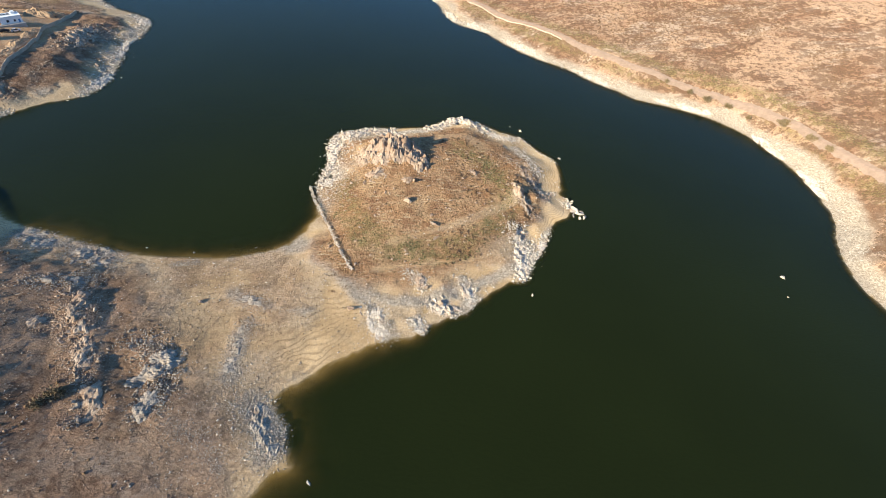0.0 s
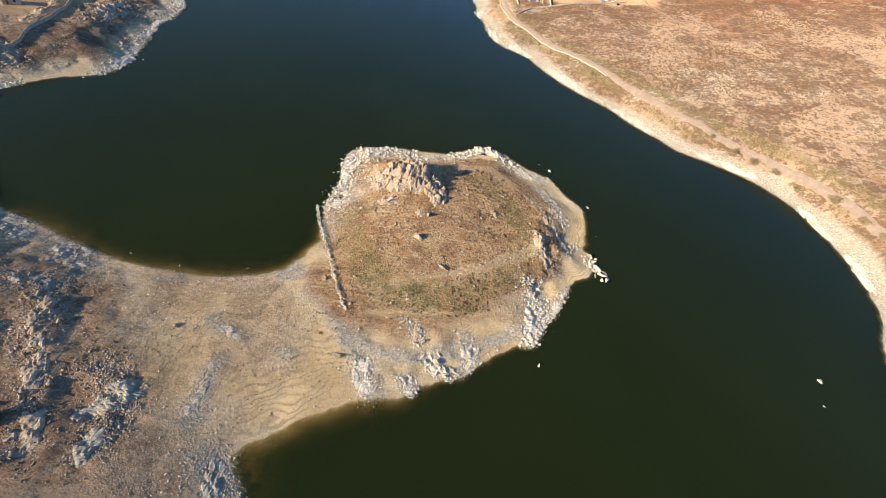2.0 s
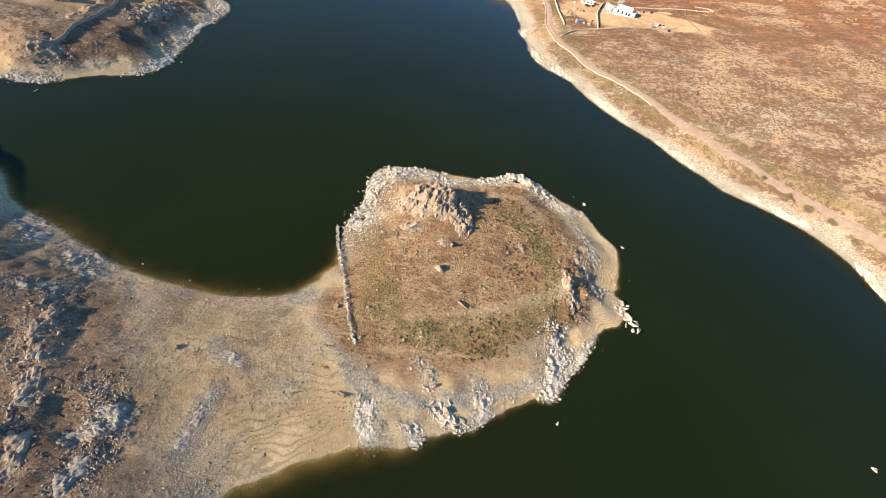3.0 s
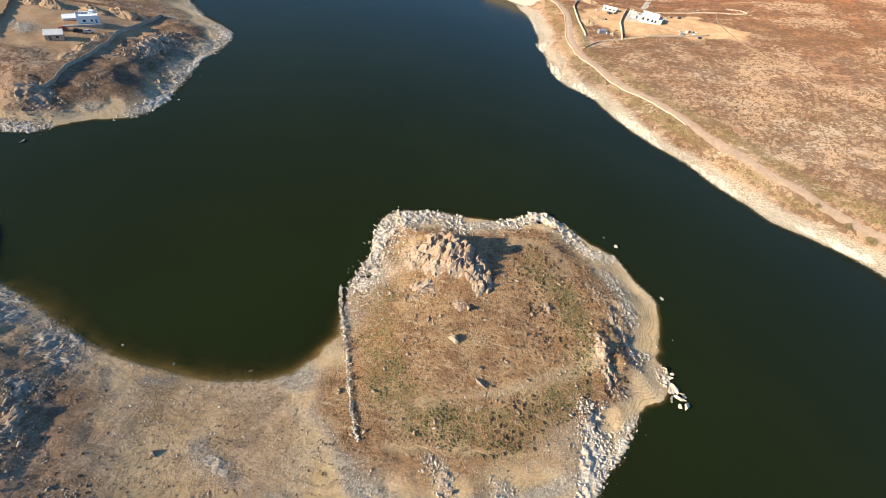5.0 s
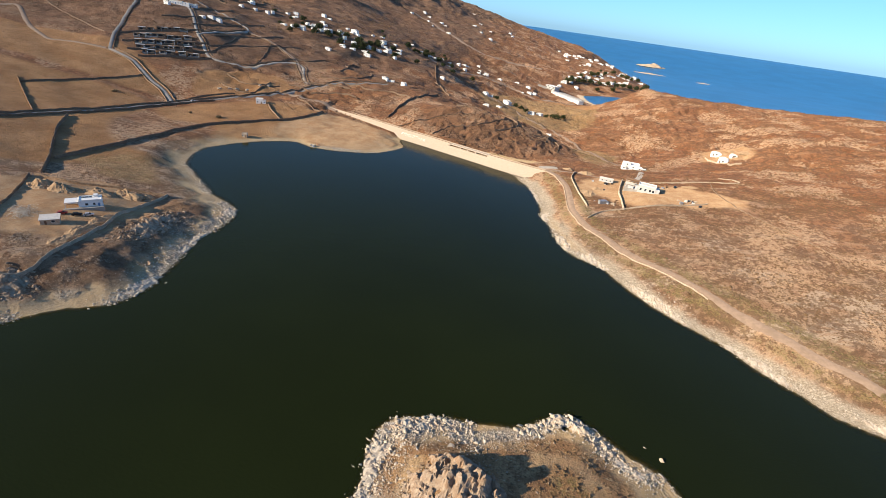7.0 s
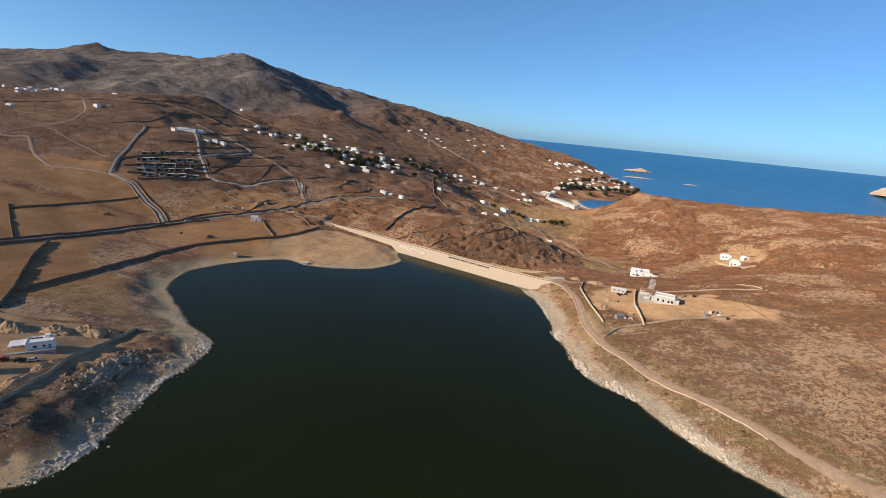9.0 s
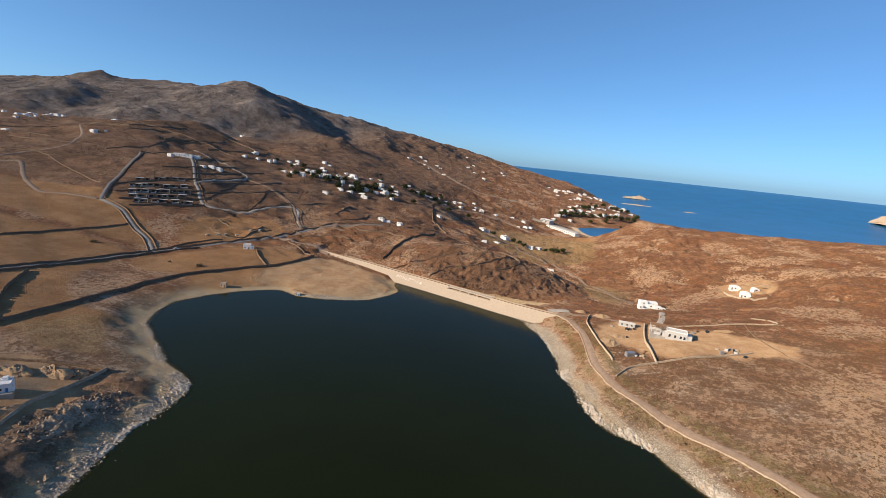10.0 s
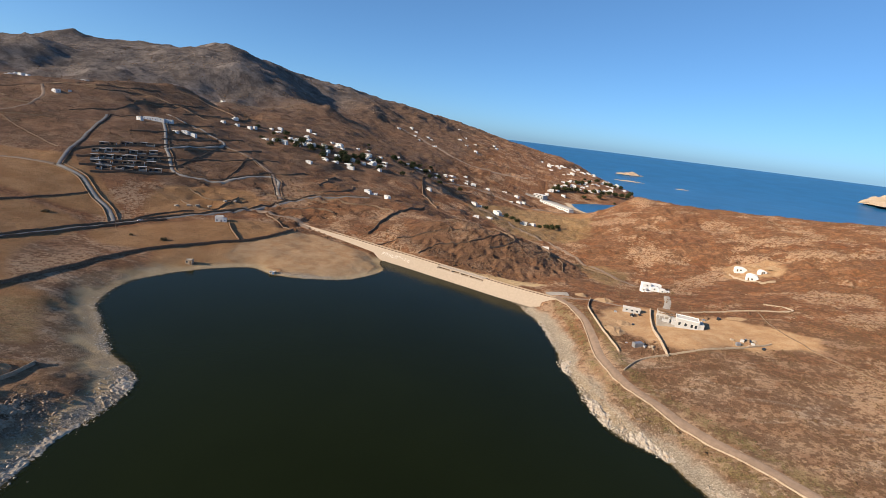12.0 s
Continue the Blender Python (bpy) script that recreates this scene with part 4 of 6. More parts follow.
ribbon("dam_track", [(-312, 592), (-290, 594), (-266, 588), (-248, 587), (-230, 578)], 8, MAT["road"], 0.35, label="dusty turning place at the dam's end")
ribbon("yard_drive", [(4, 492), (18, 494), (36, 497), (50, 490), (62, 488)], 5, MAT["road"], 0.15, label="dirt drive to the building site")
ribbon("villa_drive", [(80, 492), (86, 510), (92, 535)], 6.5, MAT["paving"], 0.2, label="grey concrete drive")
ribbon("dam_forecourt", [(-2, 501), (14, 503)], 13, MAT["paving"], 0.35, label="grey concrete forecourt at the dam's end")


# ---- walls ----
def side_line(points, off):
    pts = spline(points, 8)
    d = np.gradient(pts, axis=0)
    d /= np.linalg.norm(d, axis=1)[:, None]
    return [tuple(p + off * np.array((-t[1], t[0]))) for p, t in zip(pts, d)]


FW = "field walls"
DRY = "low dry-stone field wall of brown granite"
wall_run("roadside_wall", side_line(EAST_ROAD[:10], -2.9), 0.6, 0.3, MAT["pale_wall"], "pale low parapet wall along the lakeside road", 2.0, 0.05)
wall_run("roadside_wall", [(30, 500), (26, 480), (27, 460), (31, 432), (35, 410)], 1.2, 0.7, MAT["pale_wall"], "pale stone wall curving round the building plot", 2.0, 0.08)
for k, (pts, h, w) in enumerate([
        (side_line(MAIN_ROAD, 3.8), 1.5, 0.8), (side_line(MAIN_ROAD[:7], -4.2), 1.7, 0.8), (side_line(SIDE_ROAD, 3.8), 1.2, 0.8), (side_line(SIDE_ROAD, -3.8), 1.2, 0.8),
        (side_line(LANE_UP, -3.2), 1.2, 0.7), (side_line(LANE_MID, 3.8), 1.0, 0.7), (side_line(RIDGE_LANE, -4), 1.0, 0.8), (side_line(LANE_LOOP, 3.6), 1.0, 0.7),
        ([(-373, 386), (-355, 363), (-330, 336), (-298, 304), (-280, 284)], 2.4, 1.4), ([(-459, 423), (-449, 462), (-431, 504), (-425, 524)], 1.4, 0.9),
        ([(-470, 430), (-425, 398), (-388, 372)], 1.3, 0.9), ([(-288, 534), (-275, 519), (-257, 503)], 1.6, 0.9), ([(-281, 583), (-262, 570), (-236, 554)], 1.2, 0.8),
        ([(-172, 581), (-170, 614), (-164, 661), (-148, 715)], 2.2, 1.6), ([(-231, 1048), (-205, 941), (-181, 861), (-149, 800)], 1.8, 1.6),
        ([(-365, 568), (-340, 560), (-326, 568), (-332, 614)], 1.4, 0.8), ([(-280, 277), (-266, 260), (-250, 238), (-240, 222)], 1.6, 0.9),
        ([(138, 498), (134, 460), (140, 424), (152, 397), (170, 360)], 0.6, 0.7), ([(-114, 552), (-101, 573), (-70, 592), (-40, 632), (-60, 655)], 1.2, 1.0), ([(-161, 555), (-136, 578), (-111, 595), (-85, 612)], 1.0, 1.0), ([(-13, 608), (8, 622), (16, 612), (15, 582)], 1.0, 0.9),
        ([(-360, 505), (-350, 530), (-335, 548)], 1.3, 0.8), ([(-410, 752), (-385, 690), (-374, 650)], 1.0, 0.9), ([(-456, 760), (-440, 700), (-426, 632)], 1.0, 0.9),
        ([(-380, 600), (-345, 590), (-318, 610)], 1.5, 0.9), ([(-600, 720), (-575, 760), (-566, 776)], 1.2, 0.9), ([(-700, 640), (-640, 625), (-560, 600), (-532, 590)], 1.0, 1.0),
        ([(-640, 700), (-620, 760), (-660, 850)], 1.2, 1.1), ([(-780, 820), (-740, 860), (-640, 880), (-570, 880)], 1.4, 1.4), ([(-860, 720), (-800, 770), (-760, 800)], 1.4, 1.4),
        ([(-700, 980), (-640, 1000), (-560, 960)], 1.6, 1.6), ([(-70, 770), (-45, 740), (-20, 700), (0, 660)], 1.0, 1.2), ([(40, 640), (60, 620), (68, 590)], 1.0, 0.8)]):
    wall_run("stone_wall", pts, h, 0.5 * w, MAT["wall_stone"], DRY, 2.5, 0.14, FW, 100 + k, 0.3)


def contour_wall(x, y, steps, seed):
    """A terrace wall that keeps to one level round the hill."""
    pts = [(x, y)]
    for _ in range(steps):
        gx, gy = ground_z(x + 15, y) - ground_z(x - 15, y), ground_z(x, y + 15) - ground_z(x, y - 15)
        r = max(math.hypot(gx, gy), 1e-6)
        x, y = x - 18 * gy / r, y + 18 * gx / r
        pts.append((x, y))
    wall_run("stone_wall", pts, 1.5, 0.8, MAT["wall_stone"], "thin dry-stone terrace wall along the hillside", 6, 0.2, FW, seed, 0.3)


for k, (x, y) in enumerate([(-680, 870), (-620, 900), (-540, 860), (-700, 930), (-640, 960), (-580, 930), (-720, 820), (-760, 880), (-500, 800), (-470, 830),
                            (-740, 700), (-690, 690), (-620, 660), (-420, 800), (-380, 780), (-330, 760), (-300, 800), (-260, 760), (-500, 1010), (-560, 1030), (-250, 660), (-230, 630), (-170, 660), (-110, 650), (-100, 690)]):
    contour_wall(x, y, 4 + k % 5, 400 + k)
# dark stone here puts the shade on this pale wall's face into its colour
wall_run("retaining_wall", [(-296, 306), (-298, 337), (-299, 376), (-298, 427), (-290, 449), (-274, 478), (-255, 501), (-240, 527), (-235, 553)], 2.2, 0.45, MAT["wall_stone"], "long masonry retaining wall below a field, its shaded face coloured brown", 3, 0.04)
wall_run("yard_wall", [(-212, 299), (-209, 280), (-207, 260), (-203, 250), (-201, 240), (-199, 222), (-196, 205), (-204, 196)], 1.7, 0.45, MAT["pale_wall"], "tall plastered wall round the lakeside house's yard", 2, 0.03)
wall_run("yard_wall", [(-211, 299), (-222, 296), (-240, 288), (-258, 280), (-280, 280)], 1.2, 0.7, MAT["wall_stone"], DRY, 2, 0.12, FW, 31)
wall_run("plot_wall", [(68, 486), (63, 462), (60, 440), (60, 410)], 1.5, 0.8, MAT["pale_wall"], "pale stone wall across the building plot", 2, 0.05)
wall_run("plot_wall", [(35, 392), (45, 404), (60, 411), (78, 417), (109, 430), (121, 436)], 1.0, 0.6, MAT["pale_wall"], "pale stone wall below the building plot", 2, 0.06)
wall_run("plot_wall", [(84, 484), (110, 490), (135, 495), (160, 497), (158, 506), (150, 514)], 0.8, 0.9, MAT["pale_wall"], "long straight pale stone wall on the scrub slope", 2, 0.06)


# ---- stones ----
def hull(seed, n=13, flat=0.7, long=1.0):
    """An angular stone, about 1 m across, as the hull of random points."""
    rng = random.Random(seed)
    bm = bmesh.new()
    for _ in range(n):
        v = Vector((rng.gauss(0, 1), rng.gauss(0, 1), rng.gauss(0, 1))).normalized() * rng.uniform(0.42, 0.58)
        bm.verts.new((v.x * long, v.y, v.z * flat))
    bmesh.ops.convex_hull(bm, input=bm.verts)
    loose = [v for v in bm.verts if not v.link_faces]
    bmesh.ops.delete(bm, geom=loose, context="VERTS")
    bmesh.ops.triangulate(bm, faces=bm.faces)
    bmesh.ops.recalc_face_normals(bm, faces=bm.faces)
    bm.verts.index_update()
    vs = np.array([v.co for v in bm.verts])
    fs = np.array([[v.index for v in f.verts] for f in bm.faces])
    bm.free()
    return vs, fs


STONES = [hull(40 + k, 9 + k % 3, 0.85, 1.0 + 0.3 * (k % 4)) for k in range(12)]


def spin(rng, lean):
    return np.array(Euler((rng.uniform(-lean, lean), rng.uniform(-lean, lean), rng.uniform(0, 6.283))).to_matrix())


def mass(name, spots, kinds, material, parent=None, seed=1, lean=0.5, sink=0.12, label="", squash=1.0):
    """Many small pieces joined into one mesh. spots: x, y, z, size."""
    rng = random.Random(seed)
    V, T, base = [], [], 0
    for x, y, z, s in spots:
        vs, fs = kinds[rng.randrange(len(kinds))]
        m = spin(rng, lean) * s
        q = vs @ m.T
        q[:, 2] *= squash
        q += (x, y, z + sink * s)
        V.append(q)
        T.append(fs + base)
        base += len(vs)
    V, T = np.concatenate(V).astype(np.float32), np.concatenate(T).astype(np.int32)
    me = bpy.data.meshes.new(name)
    me.vertices.add(len(V))
    me.vertices.foreach_set("co", V.ravel())
    me.loops.add(T.size)
    me.loops.foreach_set("vertex_index", T.ravel())
    me.polygons.add(len(T))
    me.polygons.foreach_set("loop_start", np.arange(0, T.size, 3, dtype=np.int32))
    me.update(calc_edges=True)
    me.materials.append(material)
    ob = new(name, me)
    ob.parent = parent
    return tagged(ob, label, kind="stuff")


def crag_stone(seed, cuts=1):
    """A fractured stone: an angular block, cut up and roughened."""
    vs, fs = STONES[seed % len(STONES)]
    bm = bmesh.new()
    bv = [bm.verts.new(v) for v in vs]
    for f in fs:
        bm.faces.new([bv[i] for i in f])
    bmesh.ops.subdivide_edges(bm, edges=bm.edges[:], cuts=cuts, use_grid_fill=True)
    bm.normal_update()
    for v in bm.verts:
        p = v.co * 2.3 + Vector((seed * 7.1, 0, 0))
        k = noise.noise(p) * 0.10 + abs(noise.noise(p * 2.6)) * -0.13 + noise.noise(p * 6) * 0.03
        v.co += v.normal * k
    bmesh.ops.triangulate(bm, faces=bm.faces)
    me = bpy.data.meshes.new("stone")
    bm.to_mesh(me)
    bm.free()
    return me


STONE_MESH = {}


def stone_mesh(k, mat):
    if (k, mat) not in STONE_MESH:
        me = crag_stone(k)
        me.materials.append(MAT[mat])
        STONE_MESH[k, mat] = me
    return STONE_MESH[k, mat]


def belt(pts, wide, count, lo, hi, mat, seed, singles, label, group):
    """A belt of rocks: the largest as stones of their own, the rest as rubble."""
    rng = random.Random(seed)
    if mat == "grey_rock" and group == "neck rocks":
        hi = max(0.6 * hi, lo + 0.1)
    if mat == "rock" and group == "neck rocks":
        hi, lo = 0.7 * hi, 0.6 * lo
    if mat == "pale_rock" and group == "headland rocks":
        count, hi = int(1.35 * count), 1.15 * hi
    line = spline(pts, 1.5)
    spots = []
    for _ in range(count):
        p = line[rng.randrange(len(line))]
        x, y = p[0] + rng.gauss(0, wide * 0.42), p[1] + rng.gauss(0, wide * 0.42)
        s = lo + (hi - lo) * rng.random() ** 2.6
        if ground_z(x, y) < -0.45:
            s = min(s, 0.8)
            if rng.random() < 0.8:
                continue
        spots.append((x, y, s))
    spots.sort(key=lambda q: -q[2])
    cx, cy = line[len(line) // 2]
    base = tagged(new("rock_outcrop"), label, "rocks", group)
    base.location = (cx, cy, ground_z(cx, cy))
    inv = base.location
    for x, y, s in spots[:singles]:
        ob = new("stone", stone_mesh(rng.randrange(len(STONES)), mat))
        ob.parent = base
        ob.location = Vector((x, y, max(ground_z(x, y), -0.3) + 0.04 * s)) - inv
        ob.rotation_euler = (rng.uniform(-0.5, 0.5), rng.uniform(-0.5, 0.5), rng.uniform(0, 6.28))
        ob.scale = (s, s * rng.uniform(0.7, 1.0), s * rng.uniform(0.6, 1.05))
    rest = [(x - cx, y - cy, max(ground_z(x, y), -0.3) - inv.z, s) for x, y, s in spots[singles:]]
    for _ in range(count * 4):
        p = line[rng.randrange(len(line))]
        x, y = p[0] + rng.gauss(0, wide * 0.55), p[1] + rng.gauss(0, wide * 0.55)
        if ground_z(x, y) < -0.3:
            continue
        rest.append((x - cx, y - cy, max(ground_z(x, y), -0.3) - inv.z, min(lo, 0.4) * rng.uniform(0.5, 1.5)))
    mass("rubble", rest, STONES, MAT[mat], base, seed, squash=0.75)


for k, b in enumerate(ROCKS_HEAD):
    belt(*b, 500 + k, min(33, b[2]), "sunlit " + ("bleached pale" if b[5] == "pale_rock" else "brown weathered") + " granite rocks on the headland", "headland rocks")
for k, b in enumerate(ROCKS_NECK):
    belt(*b, 600 + k, min(21, b[2]), ("bleached grey" if b[5] == "grey_rock" else "brown weathered") + " granite rocks on the low neck of land", "neck rocks")
for k, b in enumerate(ROCKS_ROUND):
    belt(*b, 700 + k, min(12, b[2]), ("pale grey" if b[5] == "pale_rock" else "brown") + " granite rocks beside the reservoir", "bank rocks")


def boulder(x, y, s, mat="rock", k=0, z=None, label="large weathered granite boulder on dry grass", group="boulders"):
    me = crag_stone(60 + k, 2)
    me.materials.append(MAT[mat])
    ob = new("boulder", me)
    ob.location = (x, y, (ground_z(x, y) if z is None else z) + 0.12 * s)
    ob.rotation_euler = (0.2 * (k % 3 - 1), 0.25 * (k % 4 - 1.5), k * 1.3)
    ob.scale = (s, s * 0.85, s * 0.9)
    return tagged(ob, label, "boulder", group)


for k, (x, y, s) in enumerate([(-3, 133, 3.6), (6, 127, 2.2), (7, 122, 2.6), (8, 115, 1.8), (24, 155, 2.4), (19, 151, 1.7), (-3, 108, 1.3), (-19, 83, 2.0), (5, 93, 1.9),
                               (27, 167, 1.6), (13, 163, 1.6), (-1, 146, 2.2), (-64, 83, 2.2), (-17, 149, 4.2), (-171, 237, 3.0), (35, 355, 3.4), (30, 362, 2.4), (10, 87, 3.0)]):
    boulder(x, y, s, "rock", k)
for k, (x, y, s) in enumerate([(46, 205, 1.4), (51, 201, 2.4), (58, 181, 1.0), (67, 178, 1.8), (68, 160, 0.9), (-37, 192, 1.2), (-43, 168, 1.0), (41, 93, 1.3), (138, 107, 2.4),
                               (135, 98, 1.6), (-22, 32, 1.4), (-55, 110, 0.9), (-91, 107, 1.4), (-75, 106, 1.2), (-186, 175, 2.6), (-156, 229, 1.5), (-135, 178, 0.8), (21, 210, 3.6),
                               (67, 138, 2.9), (69, 136, 2.6), (64, 147, 2.4), (65, 144, 2.8), (66, 141, 3.0), (68, 140, 2.0), (63, 141, 1.8), (67, 135, 2.2), (65, 137, 2.4), (69, 138.5, 1.7), (66, 146, 1.8), (3, 403, 2.0), (-60, 480, 0.8)]):
    boulder(x, y, s, "pale_rock", 40 + k, max(ground_z(x, y), -0.35), "bleached pale rock standing in shallow water", "shore boulders")



# fractured outcrops: broken slabs rising from the soil
def outcrop(x, y, rx, ry, h, turn, cell, mat, seed, label, step=0.4, stretch=1.35):
    """A rock mass broken into tilted slabs by joints."""
    rng = np.random.default_rng(seed)
    nx, ny = max(8, int(2.3 * rx / step)), max(8, int(2.3 * ry / step))
    u, v = np.meshgrid(np.linspace(-1.15, 1.15, nx) * rx, np.linspace(-1.15, 1.15, ny) * ry)
    n = max(6, int(5 * rx * ry / (cell * cell * stretch)))
    cu, cv = rng.uniform(-1.1, 1.1, n) * rx, rng.uniform(-1.1, 1.1, n) * ry
    h, cell = 0.72 * h, 1.0 * cell
    lift, tu, tv = rng.uniform(0, 1, n) ** 1.4, rng.normal(0, 0.2, n), rng.normal(0, 0.2, n)
    wu, wv = u + 0.25 * cell * fbm(u, v, cell, 2, seed), v + 0.25 * cell * fbm(u + 9, v, cell, 2, seed + 3)
    best, second, who, other = np.full(u.shape, 1e9), np.full(u.shape, 1e9), np.zeros(u.shape, int), np.zeros(u.shape, int)
    for k in range(n):
        q = np.hypot(wu - cu[k], (wv - cv[k]) / stretch)
        near = q < best
        other = np.where(near, who, np.where(q < second, k, other))
        second = np.where(near, best, np.minimum(second, q))
        best, who = np.where(near, q, best), np.where(near, k, who)
    crack = smooth(0.0, 0.35 * cell, second - best)
    rise = lift[who] * (0.5 + 0.5 * crack) + lift[other] * (0.5 - 0.5 * crack)
    r = np.hypot(u / rx, v / ry) + 0.22 * fbm(u, v, 0.6 * max(rx, ry), 3, seed + 7)
    dome = np.clip(1 - r * r, 0, 1) ** 0.6
    z = dome * h * (0.55 + 0.5 * rise) + (tu[who] * (u - cu[who]) + tv[who] * (v - cv[who])) * crack * smooth(0, 0.5, dome) * min(1.0, h * 0.5)
    z = z - (1 - crack) * 0.24 * h * smooth(0.0, 0.6, dome) + fbm(u, v, 0.9, 3, seed + 9) * 0.12 * (0.5 + h * 0.3)
    z = z - 0.42 * h * smooth(0.1, 0.7, fbm(u, v, 3.2, 3, seed + 15) + 0.25)
    a = radians(turn)
    X, Y = x + u * math.cos(a) - v * math.sin(a), y + u * math.sin(a) + v * math.cos(a)
    g = np.array([ground_z(p, q) for p, q in zip(X.ravel(), Y.ravel())]).reshape(X.shape)
    Z = np.maximum(g, -0.6) + np.where(dome > 0.02, z - 0.12, -0.5)
    ob = sheet("rock_outcrop", X - x, Y - y, Z, dome > 0, MAT[mat], {})
    ob.location = (x, y, 0)
    ob.data.polygons.foreach_set("use_smooth", np.zeros(len(ob.data.polygons), bool))
    return tagged(ob, label, "rocks", "outcrops")


BROWN, GREY = "brown fractured granite tor rising from dry grass", "bleached grey fractured granite at the water's edge"
for k, o in enumerate([(-11, 166, 15.5, 9, 5.6, -8, 2.4, "rock"), (-1, 161, 4.5, 9.5, 4.2, 15, 2.2, "rock"), (-22, 162, 4.5, 6.5, 3.0, 10, 2.0, "rock"), (-17, 149, 4.2, 4.5, 2.0, 0, 5.0, "rock"), (-14, 158, 5, 4, 1.8, 0, 1.6, "rock"),
                       (43, 142, 2.6, 10, 2.6, 18, 1.6, "rock"), (48, 157, 2.4, 9, 1.6, 28, 1.3, "rock"), (-97, 79, 3.2, 10, 1.7, 28, 1.2, "rock"), (-88, 64, 3, 8, 1.5, 30, 1.1, "rock"), (-79, 49, 3, 7, 1.5, 28, 1.2, "rock"),
                       (-104, 72, 2.4, 3, 1.2, 0, 1.0, "rock"), (-190, 262, 7, 18, 3.0, 10, 2.2, "rock"), (-198, 197, 6, 6, 3.2, 0, 2.0, "rock"),
                       (24, 155, 1.6, 3, 1.0, 20, 1.2, "rock"), (-4, 146, 3, 2.2, 1.1, 10, 1.1, "rock"), (3, 95, 2.4, 4, 0.9, 20, 1.0, "rock")]):
    outcrop(*o, 900 + k, BROWN, 0.45)
for k, o in enumerate([(21, 206, 8, 3.6, 2.6, -5, 1.6), (-38, 172, 3.6, 14, 1.3, 0, 1.0), (-30, 189, 9, 3.6, 1.4, 15, 1.1), (-36, 152, 3.2, 9, 0.9, -8, 0.9), (40, 113, 3.6, 13, 1.3, -4, 1.0), (49, 118, 2.2, 11, 1.0, -35, 0.9),
                       (11, 85, 3.4, 2.6, 1.3, 0, 1.2), (3, 79, 2.4, 3.4, 1.2, 10, 1.0), (19, 92, 2.4, 6.5, 0.9, 0, 0.9), (-10, 79, 3.5, 6, 0.8, 25, 0.8), (-127, 108, 9, 4.5, 1.3, -20, 1.0), (-106, 101, 7.5, 5.5, 1.4, 0, 1.0),
                       (-106, 88, 8, 2.4, 1.2, 5, 1.1), (-68, 60, 4.2, 9, 1.7, -35, 1.1), (-65, 49, 2.8, 5, 1.3, 0, 1.0), (-49, 67, 2.2, 10, 0.9, 0, 0.8), (-49, 84.5, 5, 2.0, 0.8, -10, 0.8), (-36, 45, 3.6, 8, 1.2, 38, 0.9),
                       (-162, 222, 4, 14, 1.3, -5, 1.2), (-169, 265, 4, 18, 1.3, 8, 1.2), (-177, 305, 5, 9, 1.4, 35, 1.2), (-194, 182, 8, 4, 1.8, 15, 1.4), (66, 141, 2.2, 5, 1.2, 25, 1.4), (40, 193, 7, 2.2, 0.9, -30, 0.9),
                       (7, 396, 3.5, 14, 1.3, -8, 1.3), (20, 360, 4, 14, 1.6, 20, 1.5), (38, 341, 4, 12, 1.4, 50, 1.3), (68, 306, 3.4, 20, 1.2, 40, 1.2), (104, 271, 3.4, 20, 1.2, 45, 1.2),
                       (148, 241, 3.2, 18, 1.1, 65, 1.1), (181, 205, 3.0, 16, 1.0, 15, 1.1), (187, 165, 3.0, 18, 1.0, 0, 1.1), (-2, 440, 3.0, 20, 1.0, 12, 1.2), (-256, 385, 4, 16, 1.0, 15, 1.2), (-222, 352, 4, 14, 1.0, 50, 1.2)]):
    outcrop(*o, "grey_rock" if o[0] < -30 and o[1] < 112 else "pale_rock", 950 + k, GREY, 0.45 if o[3] < 12 else 0.6)


# the tumbled wall on the headland, stone by stone
def rubble_wall(pts, count, seed):
    rng = random.Random(seed)
    base = tagged(new("dry_stone_wall"), "tumbled pale dry-stone wall running down into the water", "stone wall")
    line = spline(pts, 0.5)
    for i in range(count):
        p = line[int(i / count * (len(line) - 1))]
        s = rng.uniform(0.5, 0.95)
        x, y = p[0] + rng.gauss(0, 0.28), p[1] + rng.gauss(0, 0.2)
        ob = new("stone", stone_mesh(rng.randrange(len(STONES)), "pale_rock"))
        ob.parent = base
        ob.location = (x, y, max(ground_z(x, y), -0.2) + rng.choice((0.1, 0.35, 0.65, 0.85)) * rng.uniform(0.7, 1.1))
        ob.rotation_euler = (rng.uniform(-0.6, 0.6), rng.uniform(-0.6, 0.6), rng.uniform(0, 6.28))
        ob.scale = (s, s * 0.8, s * 0.75)


rubble_wall([(-43, 146), (-40, 138), (-36, 130), (-31, 120), (-27, 111), (-23, 103), (-20, 98)], 300, 8)


# ---- buildings ----
MAT["roof"] = plain_material("roof_screed", (0.62, 0.58, 0.52), 0.9, 0.15, 0.6)
MAT["shutter"] = plain_material("blue_paint", (0.06, 0.16, 0.32), 0.6, 0.15, 2.0)
MAT["brown_door"] = plain_material("brown_wood", (0.16, 0.09, 0.05), 0.7, 0.2, 3.0)
MAT["render_grey"] = plain_material("bare_render", (0.52, 0.50, 0.47), 0.9, 0.15, 0.7)
MAT["timber"] = plain_material("weathered_timber", (0.27, 0.16, 0.09), 0.85, 0.3, 2.0)
MAT["red"] = plain_material("red_car_paint", (0.30, 0.03, 0.03), 0.35, 0.1, 1.0, 0.0, 0)
MAT["silver"] = plain_material("silver_car_paint", (0.55, 0.56, 0.58), 0.35, 0.08, 1.0, 0.4, 0)
